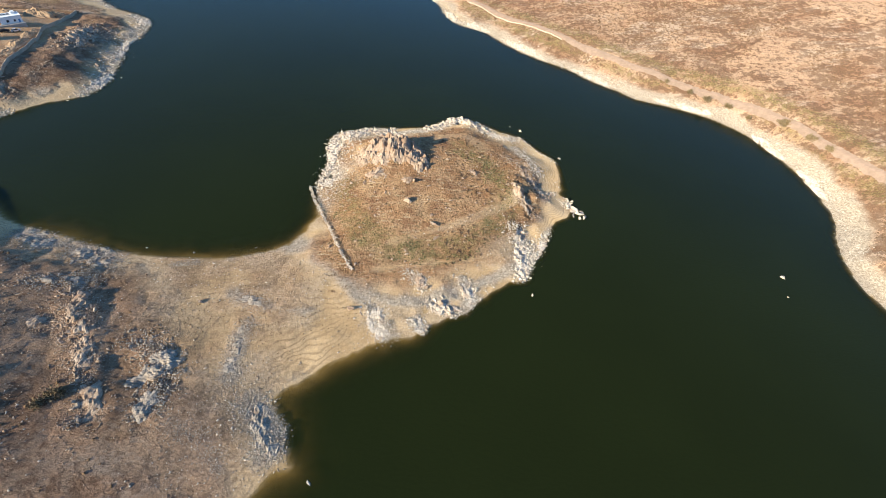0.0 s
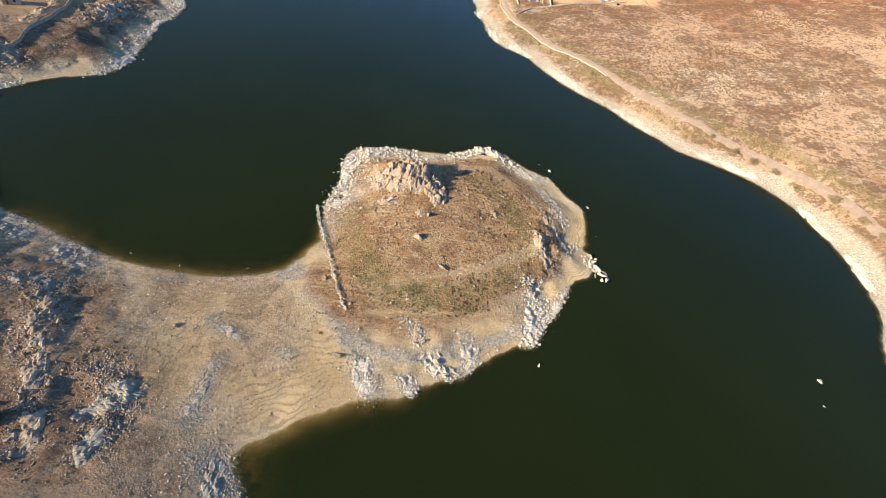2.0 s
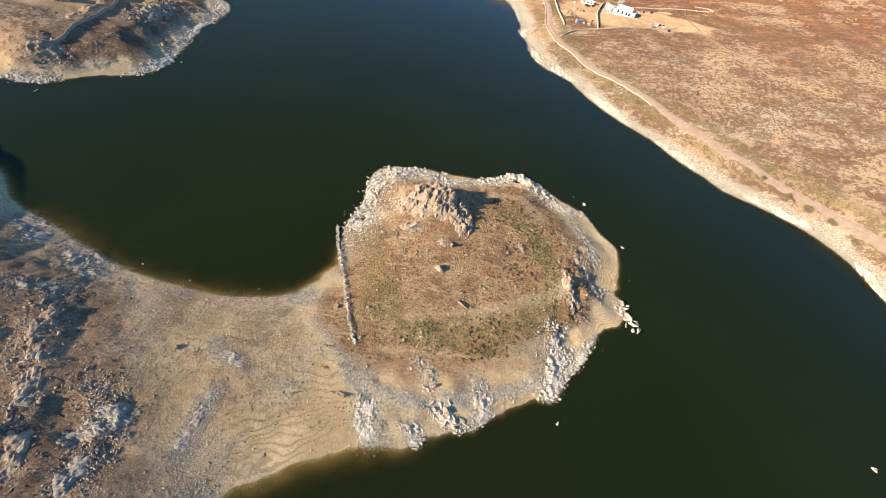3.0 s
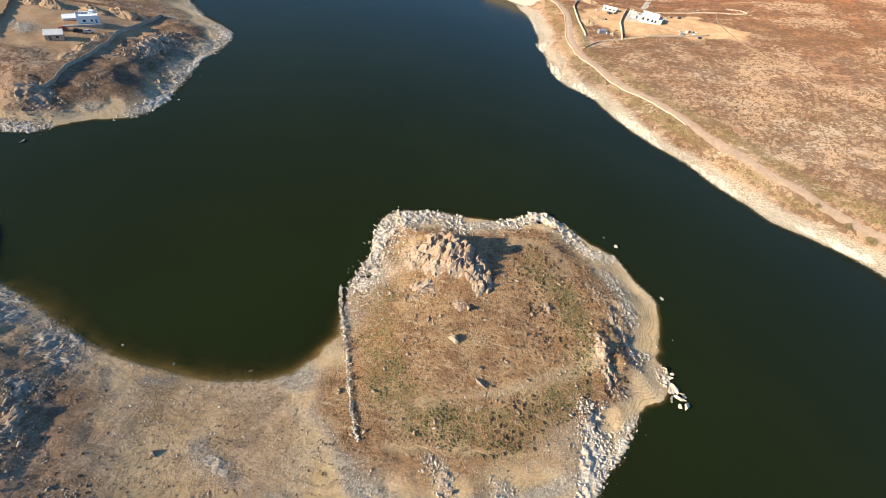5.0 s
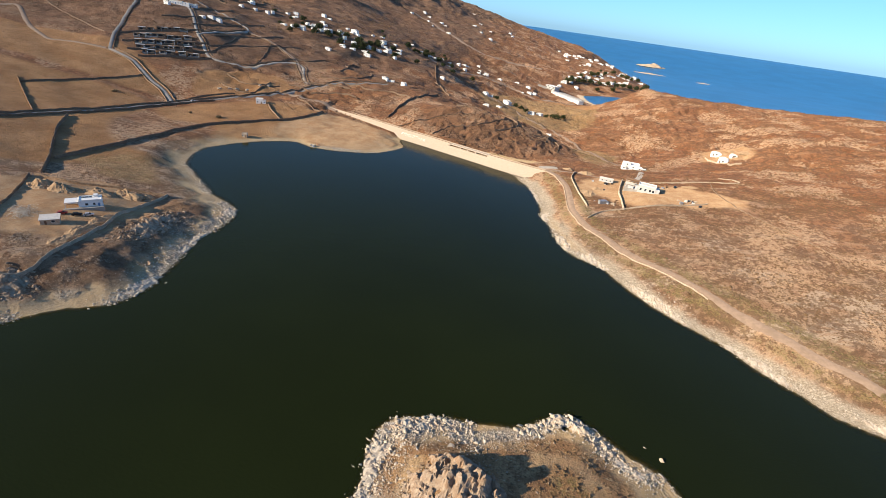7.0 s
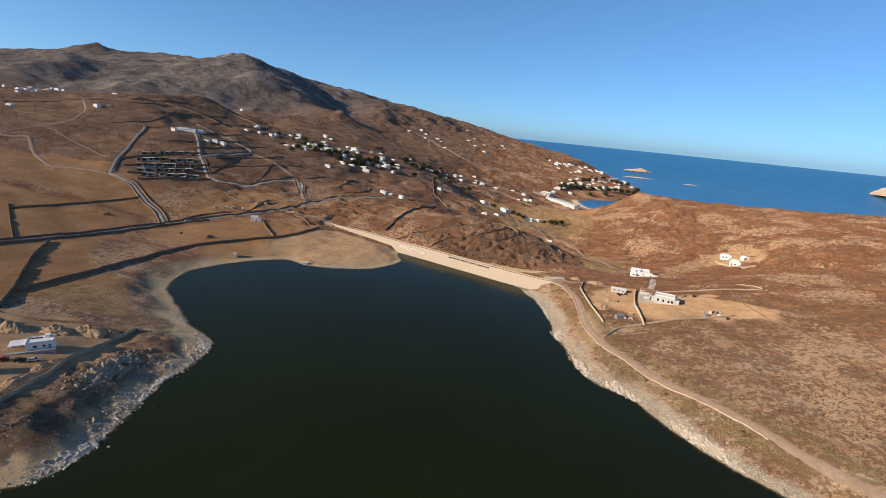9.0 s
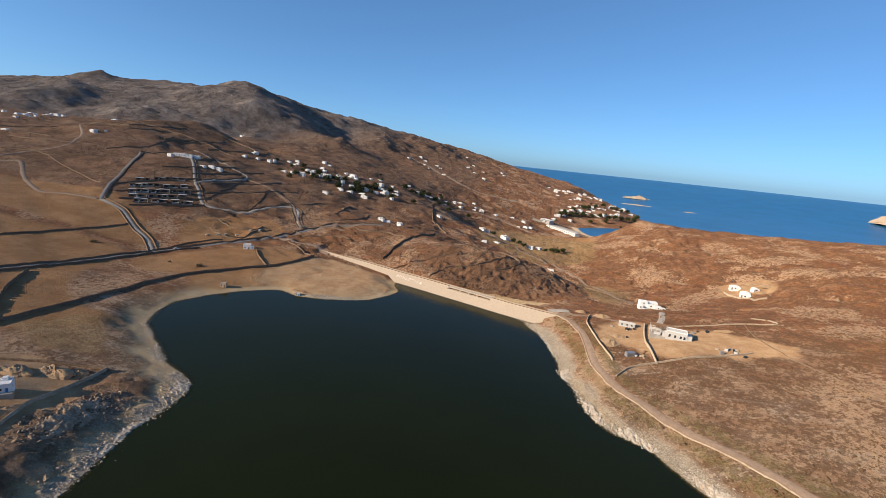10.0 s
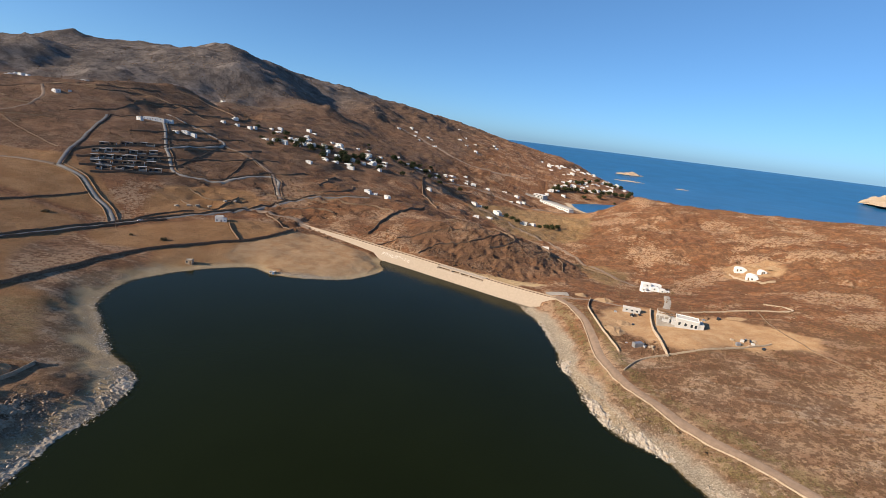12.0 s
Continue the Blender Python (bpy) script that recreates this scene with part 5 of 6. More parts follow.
MAT["car_white"] = plain_material("white_car_paint", (0.75, 0.75, 0.74), 0.35, 0.05, 1.0, 0.0, 0)
MAT["tyre"] = plain_material("tyre_rubber", (0.02, 0.02, 0.02), 0.8, 0.2, 2.0, 0.0, 0)
MAT["metal"] = plain_material("zinc_sheet", (0.5, 0.5, 0.5), 0.5, 0.2, 1.0, 0.7)
MAT["earth"] = plain_material("dug_earth", (0.42, 0.28, 0.16), 0.95, 0.25, 0.7, 0.0, 0.3)


def box_bm(x0, x1, y0, y1, z0, z1, bevel=0.0, bm=None):
    bm = bm or bmesh.new()
    v = [bm.verts.new(p) for p in ((x0, y0, z0), (x1, y0, z0), (x1, y1, z0), (x0, y1, z0), (x0, y0, z1), (x1, y0, z1), (x1, y1, z1), (x0, y1, z1))]
    fs = [bm.faces.new([v[i] for i in q]) for q in ((3, 2, 1, 0), (4, 5, 6, 7), (0, 1, 5, 4), (1, 2, 6, 5), (2, 3, 7, 6), (3, 0, 4, 7))]
    if bevel:
        bmesh.ops.bevel(bm, geom=list({e for f in fs for e in f.edges}), offset=bevel, segments=2, affect="EDGES")
    return bm


def window(parent, x, y, z, w, h, side, shutter="dark"):
    """A window on a wall; side is the wall's outward direction: s, e or w."""
    t = 0.06
    if side == "s":
        f, g = (x - w / 2 - 0.1, x + w / 2 + 0.1, y - t, y + 0.05, z - 0.1, z + h + 0.1), (x - w / 2, x + w / 2, y - t - 0.02, y, z, z + h)
    else:
        k = 1 if side == "e" else -1
        a, b = sorted((x + k * t, x - k * 0.05))
        f = (a, b, y - w / 2 - 0.1, y + w / 2 + 0.1, z - 0.1, z + h + 0.1)
        a, b = sorted((x + k * (t + 0.02), x))
        g = (a, b, y - w / 2, y + w / 2, z, z + h)
    fr = part("window", box_bm(*f), MAT["white"], parent)
    part("pane", box_bm(*g), MAT[shutter], fr)


def cube_house(w, d, h, seed, label, group="", annex=True, storeys=1, wall="white", category="house"):
    """A flat-roofed island house: walls, parapet, roof, openings, annex and chimney."""
    rng = random.Random(seed)
    base = tagged(new("house"), label, category, group)

    def block(name, x0, x1, y0, y1, top):
        part(name, box_bm(x0, x1, y0, y1, -3.0, top, 0.12), MAT[wall], base)
        bm = box_bm(x0, x1, y0, y0 + 0.28, top - 0.02, top + 0.42, 0.05)
        box_bm(x0, x1, y1 - 0.28, y1, top - 0.02, top + 0.42, 0.05, bm)
        box_bm(x0, x0 + 0.28, y0 + 0.281, y1 - 0.281, top - 0.02, top + 0.415, 0.05, bm)
        box_bm(x1 - 0.28, x1, y0 + 0.281, y1 - 0.281, top - 0.02, top + 0.415, 0.05, bm)
        part("parapet", bm, MAT[wall], base)
        part("roof", box_bm(x0 + 0.29, x1 - 0.29, y0 + 0.29, y1 - 0.29, top - 0.1, top + 0.06), MAT["roof"], base, "flat grey screed roof")

    block("wall_block", -w / 2, w / 2, -d / 2, d / 2, h)
    if annex:
        k = rng.choice((-1, 1))
        aw, ad, ah = w * rng.uniform(0.35, 0.6), d * rng.uniform(0.6, 0.95), h * rng.uniform(0.6, 0.82)
        x0 = k * (w / 2 + aw / 2 - 0.2)
        block("annex", x0 - aw / 2, x0 + aw / 2, -d / 2 + d * 0.1 - 0.5, -d / 2 + ad, ah)
        window(base, x0, -d / 2 + d * 0.1 - 0.5, 1.0, 1.0, 1.2, "s", rng.choice(("dark", "shutter")))
    for s in range(storeys):
        z = 1.0 + s * h / storeys
        n = max(2, int(w / 3.2))
        for i in range(n):
            x = -w / 2 + w * (i + 0.5) / n
            if s == 0 and i == n // 2:
                part("door", box_bm(x - 0.55, x + 0.55, -d / 2 - 0.08, -d / 2 + 0.05, -0.2, 2.1), MAT[rng.choice(("shutter", "brown_door"))], base)
            else:
                window(base, x, -d / 2, z, 1.1, 1.2, "s", rng.choice(("dark", "dark", "shutter")))
        window(base, w / 2, rng.uniform(-0.2, 0.2) * d, z, 1.0, 1.2, "e")
        window(base, -w / 2, rng.uniform(-0.2, 0.2) * d, z, 1.0, 1.2, "w")
    part("chimney", box_bm(w * 0.3, w * 0.3 + 0.7, d * 0.2, d * 0.2 + 0.7, h, h + 1.1, 0.06), MAT[wall], base)
    return base


WHITE = "whitewashed flat-roofed cubic house on a dry hillside"
PROTO = [cube_house(9, 6.5, 3.6, 1, WHITE, "village houses"), cube_house(11, 7, 6.2, 2, WHITE, "village houses", True, 2), cube_house(8, 6, 3.4, 3, WHITE, "village houses"),
         cube_house(14, 7, 3.8, 4, WHITE, "village houses"), cube_house(9, 8, 6.4, 5, WHITE, "village houses", True, 2)]
PROTO_W = [13, 16, 11.5, 20, 13.5]

FAR_WEST = [(-1098, 900, 14), (-1121, 930, 17), (-1036, 877, 12), (-1044, 899, 12), (-1062, 932, 13), (-1077, 963, 13), (-1122, 1015, 14), (-1180, 1080, 17), (-1093, 1005, 17),
            (-1068, 997, 13), (-1136, 1073, 14), (-1052, 950, 13), (-990, 868, 9), (-950, 812, 8), (-812, 695, 17), (-1075, 915, 12), (-1150, 990, 13), (-1110, 970, 14)]
UPPER = [(-704, 761, 9), (-980, 1044, 19), (-1029, 1123, 14), (-1029, 1145, 10), (-560, 730, 9), (-506, 732, 12), (-501, 743, 9), (-492, 746, 11), (-820, 1275, 17), (-807, 1285, 14)]
SLOPE = [(-556, 904, 9), (-537, 916, 11), (-518, 922, 9), (-514, 933, 10), (-488, 972, 9), (-506, 973, 9), (-455, 895, 12), (-464, 884, 11), (-431, 886, 11), (-451, 943, 10),
         (-444, 990, 12), (-466, 1040, 12), (-448, 1030, 11), (-405, 1016, 12), (-377, 935, 12), (-346, 862, 10), (-335, 875, 12), (-343, 902, 10), (-323, 919, 10), (-309, 928, 10),
         (-300, 944, 9), (-361, 1039, 10), (-345, 1050, 10), (-314, 975, 9), (-303, 988, 9), (-292, 998, 10), (-418, 905, 10), (-395, 960, 9)]
SHELF = [(-285, 1135, 10), (-270, 1145, 11), (-260, 1160, 10), (-248, 1179, 11), (-231, 1190, 10), (-493, 1760, 20), (-478, 1869, 15), (-447, 1827, 15), (-396, 1804, 17), (-377, 1776, 14),
         (-334, 1639, 15), (-401, 1691, 12), (-311, 1989, 20), (-274, 1921, 20), (-229, 1837, 15), (-381, 2356, 18), (-193, 2179, 17), (-175, 2090, 16), (-157, 1273, 13), (-167, 1225, 12),
         (-232, 740, 9), (-221, 742, 9), (-200, 726, 8), (-300, 2050, 18), (-250, 1990, 16), (-430, 1750, 15)]
VALLEY = [(-124, 1045, 14), (-112, 1048, 12), (-74, 971, 18), (-63, 978, 11), (-24, 938, 14), (-10, 944, 15), (6, 753, 14), (-60, 1200, 16), (-44, 1215, 14), (-32, 1248, 14), (-95, 839, 9), (-78, 876, 8)]
SEASIDE = [(76, 2220, 17), (124, 2514, 20), (149, 2294, 18), (207, 2682, 19), (194, 2216, 16), (224, 2259, 16), (47, 2298, 16), (115, 2008, 18), (233, 2224, 14), (16, 2310, 14), (256, 2060, 19),
           (310, 2130, 17), (255, 1956, 16), (275, 1979, 16), (338, 2088, 19), (204, 1897, 22), (166, 1857, 17), (129, 1823, 17), (106, 1801, 15), (82, 1741, 15), (57, 1655, 17), (28, 1511, 15),
           (100, 1664, 15), (139, 1791, 15), (235, 1961, 15), (190, 1927, 14), (60, 1590, 15), (75, 1550, 14)]


def village(rows, seed, turn):
    rng = random.Random(seed)
    for x, y, w in rows:
        k = rng.randrange(len(PROTO))
        s = 0.85 * min(max(w / PROTO_W[k], 0.75), 1.45)
        z = min(ground_z(x + a, y + b) for a in (-3, 3) for b in (-3, 3))
        copy_thing(PROTO[k], Matrix.Translation((x, y, max(z, -41) + 0.6)) @ Matrix.Rotation(radians(turn + rng.uniform(-25, 25)), 4, "Z") @ Matrix.Diagonal((s, s, min(s, 1.15), 1)))


village(FAR_WEST, 1, -22)
village(UPPER, 2, -22)
village(SLOPE, 3, -22)
village(SHELF, 4, -22)
village(VALLEY, 5, -22)
village(SEASIDE, 6, -22)
BAY_ROW = [(59, 1644, 22), (88, 1697, 24), (133, 1692, 22), (164, 1708, 30), (190, 1725, 28), (303, 2120, 22), (267, 2104, 24), (331, 2222, 20), (40, 1558, 22), (212, 1759, 24), (250, 1834, 26),
           (349, 2120, 24), (110, 1710, 22), (145, 1730, 22), (176, 1690, 26), (230, 1790, 22), (72, 1665, 20)]
CAPE_ROW = [(39, 2101, 22), (88, 2169, 22), (134, 2536, 28), (125, 2013, 26), (188, 2241, 26), (269, 2758, 30), (308, 2827, 30), (200, 2657, 28), (48, 1981, 20), (160, 2400, 24), (215, 2500, 26),
            (100, 2300, 22), (240, 2600, 26), (180, 2560, 24), (290, 2780, 24), (60, 2240, 20)]
village(BAY_ROW, 16, -22)
village(CAPE_ROW, 17, -22)
INFILL = random.Random(9)
for cx, cy, sx, sy, n in ((-430, 950, 60, 45, 20), (-330, 930, 40, 45, 18), (-260, 1150, 40, 30, 10), (-180, 1240, 40, 30, 6), (-90, 1330, 40, 60, 5), (180, 1880, 60, 60, 8), (140, 2300, 70, 120, 7), (-1090, 960, 40, 60, 12)):
    village([(cx + INFILL.gauss(0, sx), cy + INFILL.gauss(0, sy), INFILL.uniform(9, 15)) for _ in range(n)], cx, -22)
for ob, (x, y) in zip(PROTO, [(-711, 747), (-430, 955), (-360, 960), (-330, 1010), (-385, 1000)]):
    ob.matrix_basis = Matrix.Translation((x, y, ground_z(x, y))) @ Matrix.Rotation(radians(-18), 4, "Z")


def placed(ob, x, y, turn, dz=0.0):
    ob.matrix_basis = Matrix.Translation((x, y, ground_z(x, y) + dz)) @ Matrix.Rotation(radians(turn), 4, "Z")
    return ob


placed(cube_house(17, 8, 3.6, 11, "long white modern villa on a terraced slope", "", True), -566, 757, 24)
placed(cube_house(10, 7, 4.6, 15, "white two-volume villa beside a lane", "", True), -548, 770, 24)
placed(cube_house(7, 6, 4.4, 12, "small white field house beside a stone wall", "", True), -297, 533, 28)
placed(cube_house(4.5, 3.2, 3.0, 13, "small pale pump house on the reservoir bank", "", False, 1, "pale_wall", "hut"), -257, 444, 15)
placed(cube_house(4.0, 3.0, 1.8, 14, "low concrete intake block at the waterline", "", False, 1, "concrete", "hut"), -200, 458, 5, -0.4)


def canopy(parent, x0, x1, y0, y1, z, mat="white", posts=True):
    part("canopy", box_bm(x0, x1, y0, y1, z - 0.2, z, 0.04), MAT[mat], parent)
    if posts:
        for x in (x0 + 0.3, x1 - 0.3):
            for y in (y0 + 0.3, y1 - 0.3):
                part("post", box_bm(x - 0.15, x + 0.15, y - 0.15, y + 0.15, -0.5, z - 0.2), MAT[mat], parent)


def pile(x, y, sx, sy, h, seed, mat="earth", label="heap of dug yellow earth in a yard", turn=0):
    """A heap with a broken surface."""
    bm = bmesh.new()
    n, m = 40, 14
    rings = []
    for j in range(m):
        f = j / (m - 1)
        ring = []
        for i in range(n):
            a = 6.2832 * i / n
            p = Vector((math.cos(a) * (1 - f) * 2.2 + seed, math.sin(a) * (1 - f) * 2.2, seed * 0.7))
            r = (1 - f) * (1 + 0.35 * noise.noise(p * 0.8) + 0.12 * noise.noise(p * 2.7))
            top = h * (1 - (1 - f) ** 1.5) * (0.75 + 0.55 * noise.noise(p + Vector((5, 0, 0))) - 0.45 * abs(noise.noise(p * 2.1)) + 0.12 * noise.noise(p * 5))
            ring.append(bm.verts.new((sx * r * math.cos(a), sy * r * math.sin(a), top - (0.8 if j == 0 else 0))))
        rings.append(ring)
    for j in range(m - 1):
        for i in range(n):
            bm.faces.new((rings[j][i], rings[j][(i + 1) % n], rings[j + 1][(i + 1) % n], rings[j + 1][i]))
    ob = part("earth_mound", bm, MAT[mat])
    return tagged(placed(ob, x, y, turn), label, "mound")


def car(x, y, turn, paint, label):
    base = tagged(new("car"), label, "car", "parked cars")
    bm = bmesh.new()
    prof = [(-2.1, 0.35), (-2.1, 0.85), (-1.3, 0.98), (1.0, 0.95), (1.95, 0.8), (2.1, 0.6), (2.1, 0.35)]
    a = [bm.verts.new((px, -0.85, pz)) for px, pz in prof]
    b = [bm.verts.new((px, 0.85, pz)) for px, pz in prof]
    bm.faces.new(a), bm.faces.new(b[::-1])
    for i in range(len(prof)):
        j = (i + 1) % len(prof)
        bm.faces.new((a[i], b[i], b[j], a[j]))
    part("body", bm, MAT[paint], base)
    bm = bmesh.new()
    prof = [(-1.75, 0.93), (-1.4, 1.42), (0.2, 1.45), (0.95, 0.93)]
    a = [bm.verts.new((px, -0.72, pz)) for px, pz in prof]
    b = [bm.verts.new((px, 0.72, pz)) for px, pz in prof]
    bm.faces.new(a), bm.faces.new(b[::-1])
    for i in range(4):
        j = (i + 1) % 4
        bm.faces.new((a[i], b[i], b[j], a[j]))
    part("cabin", bm, MAT["dark"], base, "dark glazed cabin")
    part("roof", box_bm(-1.38, 0.2, -0.68, 0.68, 1.43, 1.49, 0.02), MAT[paint], base)
    for wx in (-1.3, 1.3):
        for wy in (-0.8, 0.8):
            bm = bmesh.new()
            bmesh.ops.create_cone(bm, cap_ends=True, segments=14, radius1=0.34, radius2=0.34, depth=0.24, matrix=Matrix.Translation((wx, wy, 0.34)) @ Matrix.Rotation(radians(90), 4, "X"))
            part("wheel", bm, MAT["tyre"], base)
    placed(base, x, y, turn, 0.25)
    return base


# lakeside house and its yard
hw = tagged(new("house"), "white flat-roofed lakeside house with a shaded porch", "house")
part("wall_block", box_bm(-2, 11, -4, 5, -3, 4.0, 0.12), MAT["white"], hw)
bm = box_bm(-2, 11, -4, -3.7, 3.98, 4.5, 0.04)
box_bm(-2, 11, 4.7, 5, 3.98, 4.5, 0.04, bm)
box_bm(-2, -1.7, -3.69, 4.69, 3.98, 4.49, 0.04, bm)
box_bm(10.7, 11, -3.69, 4.69, 3.98, 4.49, 0.04, bm)
part("parapet", bm, MAT["white"], hw)
part("roof", box_bm(-1.69, 10.69, -3.69, 4.69, 3.9, 4.06), MAT["white"], hw)
part("stair_turret", box_bm(6.5, 9, 1.5, 4.5, 4.0, 5.6, 0.08), MAT["white"], hw)
part("porch_back_wall", box_bm(-10, -2.01, 2, 5, -3, 3.5, 0.08), MAT["white"], hw)
canopy(hw, -10, -1.9, -4, 2.2, 3.6)
window(hw, 2.2, -4, 1.0, 1.6, 1.4, "s")
window(hw, 6.5, -4, 1.0, 1.2, 1.3, "s")
window(hw, 11, 0, 1.0, 1.2, 1.3, "e")
part("door", box_bm(8.6, 9.7, -4.08, -3.95, -0.2, 2.2), MAT["shutter"], hw)
for i in range(3):
    part("solar_panel", box_bm(-0.5 + 2.1 * i, 1.3 + 2.1 * i, 1.5, 3.2, 4.35, 4.43), MAT["dark"], hw)
part("terrace", box_bm(-11, 12, -6.5, -4.01, -3, 0.05, 0.03), MAT["paving"], hw)
placed(hw, -224, 257, 44, 0.3)
hw.scale = (0.72, 0.72, 0.8)
shed = tagged(new("shed"), "low pale lean-to shed with a pitched sheet roof", "shed")
part("wall_block", box_bm(-4.5, 4.5, -2.5, 2.5, -2, 2.8, 0.05), MAT["pale_wall"], shed)
bm = bmesh.new()
v = [bm.verts.new(p) for p in ((-4.9, -3.0, 2.7), (4.9, -3.0, 2.7), (4.9, 2.8, 3.7), (-4.9, 2.8, 3.7), (-4.9, -3.0, 2.85), (4.9, -3.0, 2.85), (4.9, 2.8, 3.85), (-4.9, 2.8, 3.85))]
for q in ((3, 2, 1, 0), (4, 5, 6, 7), (0, 1, 5, 4), (1, 2, 6, 5), (2, 3, 7, 6), (3, 0, 4, 7)):
    bm.faces.new([v[i] for i in q])
part("roof", bm, MAT["roof"], shed, "pale sheet roof")
window(shed, 1.5, -2.5, 0.9, 1.6, 1.2, "s")
part("door", box_bm(-2.6, -1.5, -2.57, -2.45, -0.2, 2.0), MAT["brown_door"], shed)
placed(shed, -221, 237, 42, 0.2)
shed.scale = (0.8, 0.85, 0.85)
car(-224, 245.5, 48, "red", "dark red car parked before the lakeside house")
car(-218.5, 248, 40, "tyre", "black car parked before the lakeside house")
car(-215, 251, 44, "silver", "silver car parked before the lakeside house")
car(-352, 503, 58, "car_white", "white car on the country road")
for k, a in enumerate([(-262, 268, 8, 6, 5.0), (-250, 268, 8, 5, 4.5), (-236, 276, 9, 5, 4.2), (-226, 284, 10, 5, 4.8), (-219, 290, 6, 4, 3.2), (-207, 238, 4, 8, 2.6), (-208, 250, 4, 7, 3.0), (-206, 227, 4, 6, 1.8)]):
    pile(*a, 20 + k)

# building plot above the dam
he = tagged(new("house"), "grey-white new villa with a concrete frame pergola", "house")
part("wall_block", box_bm(-8, 7, -4.5, 4.5, -3, 4.0, 0.08), MAT["render_grey"], he)
bm = box_bm(-8, 7, -4.5, -4.2, 3.98, 4.4, 0.03)
box_bm(-8, 7, 4.2, 4.5, 3.98, 4.4, 0.03, bm)
box_bm(-8, -7.7, -4.19, 4.19, 3.98, 4.39, 0.03, bm)
box_bm(6.7, 7, -4.19, 4.19, 3.98, 4.39, 0.03, bm)
part("parapet", bm, MAT["white"], he)
part("roof", box_bm(-7.69, 6.69, -4.19, 4.19, 3.9, 4.05), MAT["render_grey"], he, "flat pale grey roof")
part("lower_wing", box_bm(7.01, 10.5, -4.0, 4.0, -3, 3.0, 0.06), MAT["render_grey"], he)
part("step_block", box_bm(-10.5, -8.01, -4.4, 0.5, -3, 2.2, 0.06), MAT["render_grey"], he)
for x in (-5.6, -1.5, 2.5, 5.2):
    window(he, x, -4.5, 0.9, 1.6, 1.5, "s")
window(he, 10.5, 0, 0.9, 2.4, 1.6, "e")
for i in range(4):
    part("beam", box_bm(-19 + 3.4 * i, -18.6 + 3.4 * i, 1.0, 9.5, 3.0, 3.35), MAT["timber"], he)
    part("column", box_bm(-19 + 3.4 * i, -18.6 + 3.4 * i, 1.1, 1.5, -2, 3.0), MAT["render_grey"], he)
for y in (1.0, 5.2, 9.1):
    part("beam", box_bm(-20, -8.02, y, y + 0.4, 3.36, 3.7), MAT["timber"], he)
part("slab", box_bm(-20, 2, 9.6, 15, 2.8, 3.2, 0.05), MAT["timber"], he, "brown timber-clad roof slab")
part("rear_wall", box_bm(-20, 2, 14.6, 15.0, -2, 2.79), MAT["render_grey"], he)
part("terrace", box_bm(-20, -8.2, -4.5, 9.5, -3, 0.15, 0.03), MAT["paving"], he)
part("parapet_wall", box_bm(-17, -12, -2.2, -1.8, 0.1, 1.6, 0.03), MAT["render_grey"], he)
part("parapet_wall", box_bm(-12.4, -12, -1.79, 3.0, 0.1, 1.3, 0.03), MAT["render_grey"], he)
placed(he, 82, 455, -12, 0.3)
he.scale = (0.85, 0.9, 1.25)
villa = tagged(new("house"), "cluster of bright white cubic volumes with terraces", "house")
for k, (x, y, w, d, h) in enumerate([(-8, 2, 8, 7, 6.5), (-1, 0, 8, 6, 4.2), (6, -2, 7, 6, 3.4), (3, 6, 9, 6, 5.4), (11, -3, 5, 4, 2.4), (-12, -4, 5, 4, 2.8)]):
    part("wall_block", box_bm(x - w / 2, x + w / 2, y - d / 2, y + d / 2, -3, h, 0.12), MAT["white"], villa)
    window(villa, x, y - d / 2, max(0.6, h - 2.4), 1.3, 1.3, "s", "dark")
part("terrace", box_bm(-14, 15, -8.5, -4.6, -3, 0.2, 0.05), MAT["white"], villa)
placed(villa, 89, 560, 5, 0.2)
villa.scale = (0.85, 0.85, 0.85)
site = tagged(new("site_hut"), "pale prefabricated site hut with stored materials", "hut")
part("wall_block", box_bm(-5.5, 5.5, -1.8, 1.8, -1, 2.7, 0.05), MAT["render_grey"], site)
part("roof", box_bm(-5.8, 5.8, -2.1, 2.1, 2.71, 2.9, 0.03), MAT["roof"], site)
for x in (-3.2, 0.2, 3.4):
    window(site, x, -1.8, 0.9, 1.2, 1.1, "s")
placed(site, 54, 478, -8, 0.2)
tank = tagged(new("container"), "grey metal container among rubble", "container")
part("shell", box_bm(-3, 3, -1.2, 1.2, -0.3, 2.4, 0.04), MAT["metal"], tank)
for i in range(11):
    part("rib", box_bm(-2.8 + 0.55 * i, -2.65 + 0.55 * i, -1.26, -1.19, 0.1, 2.2), MAT["metal"], tank)
placed(tank, 46, 418, 30, 0.1)
car(90, 466, -20, "red", "red van parked behind the new villa")
RNG = random.Random(77)
for k in range(34):
    x, y = (108, 437) if k < 14 else (49, 420) if k < 22 else (50, 470) if k < 28 else (100, 472)
    x, y = x + RNG.gauss(0, 4), y + RNG.gauss(0, 4)
    s = RNG.uniform(0.8, 2.2)
    mat = RNG.choice(("timber", "render_grey", "metal", "pale_wall", "dark"))
    c = part("building_pallet", box_bm(-s / 2, s / 2, -s * 0.4, s * 0.4, -0.2, s * RNG.uniform(0.4, 0.8), 0.05), MAT[mat])
    tagged(placed(c, x, y, RNG.uniform(0, 180)), "loaded pallet of building material on bare earth", "pallet", "site materials")
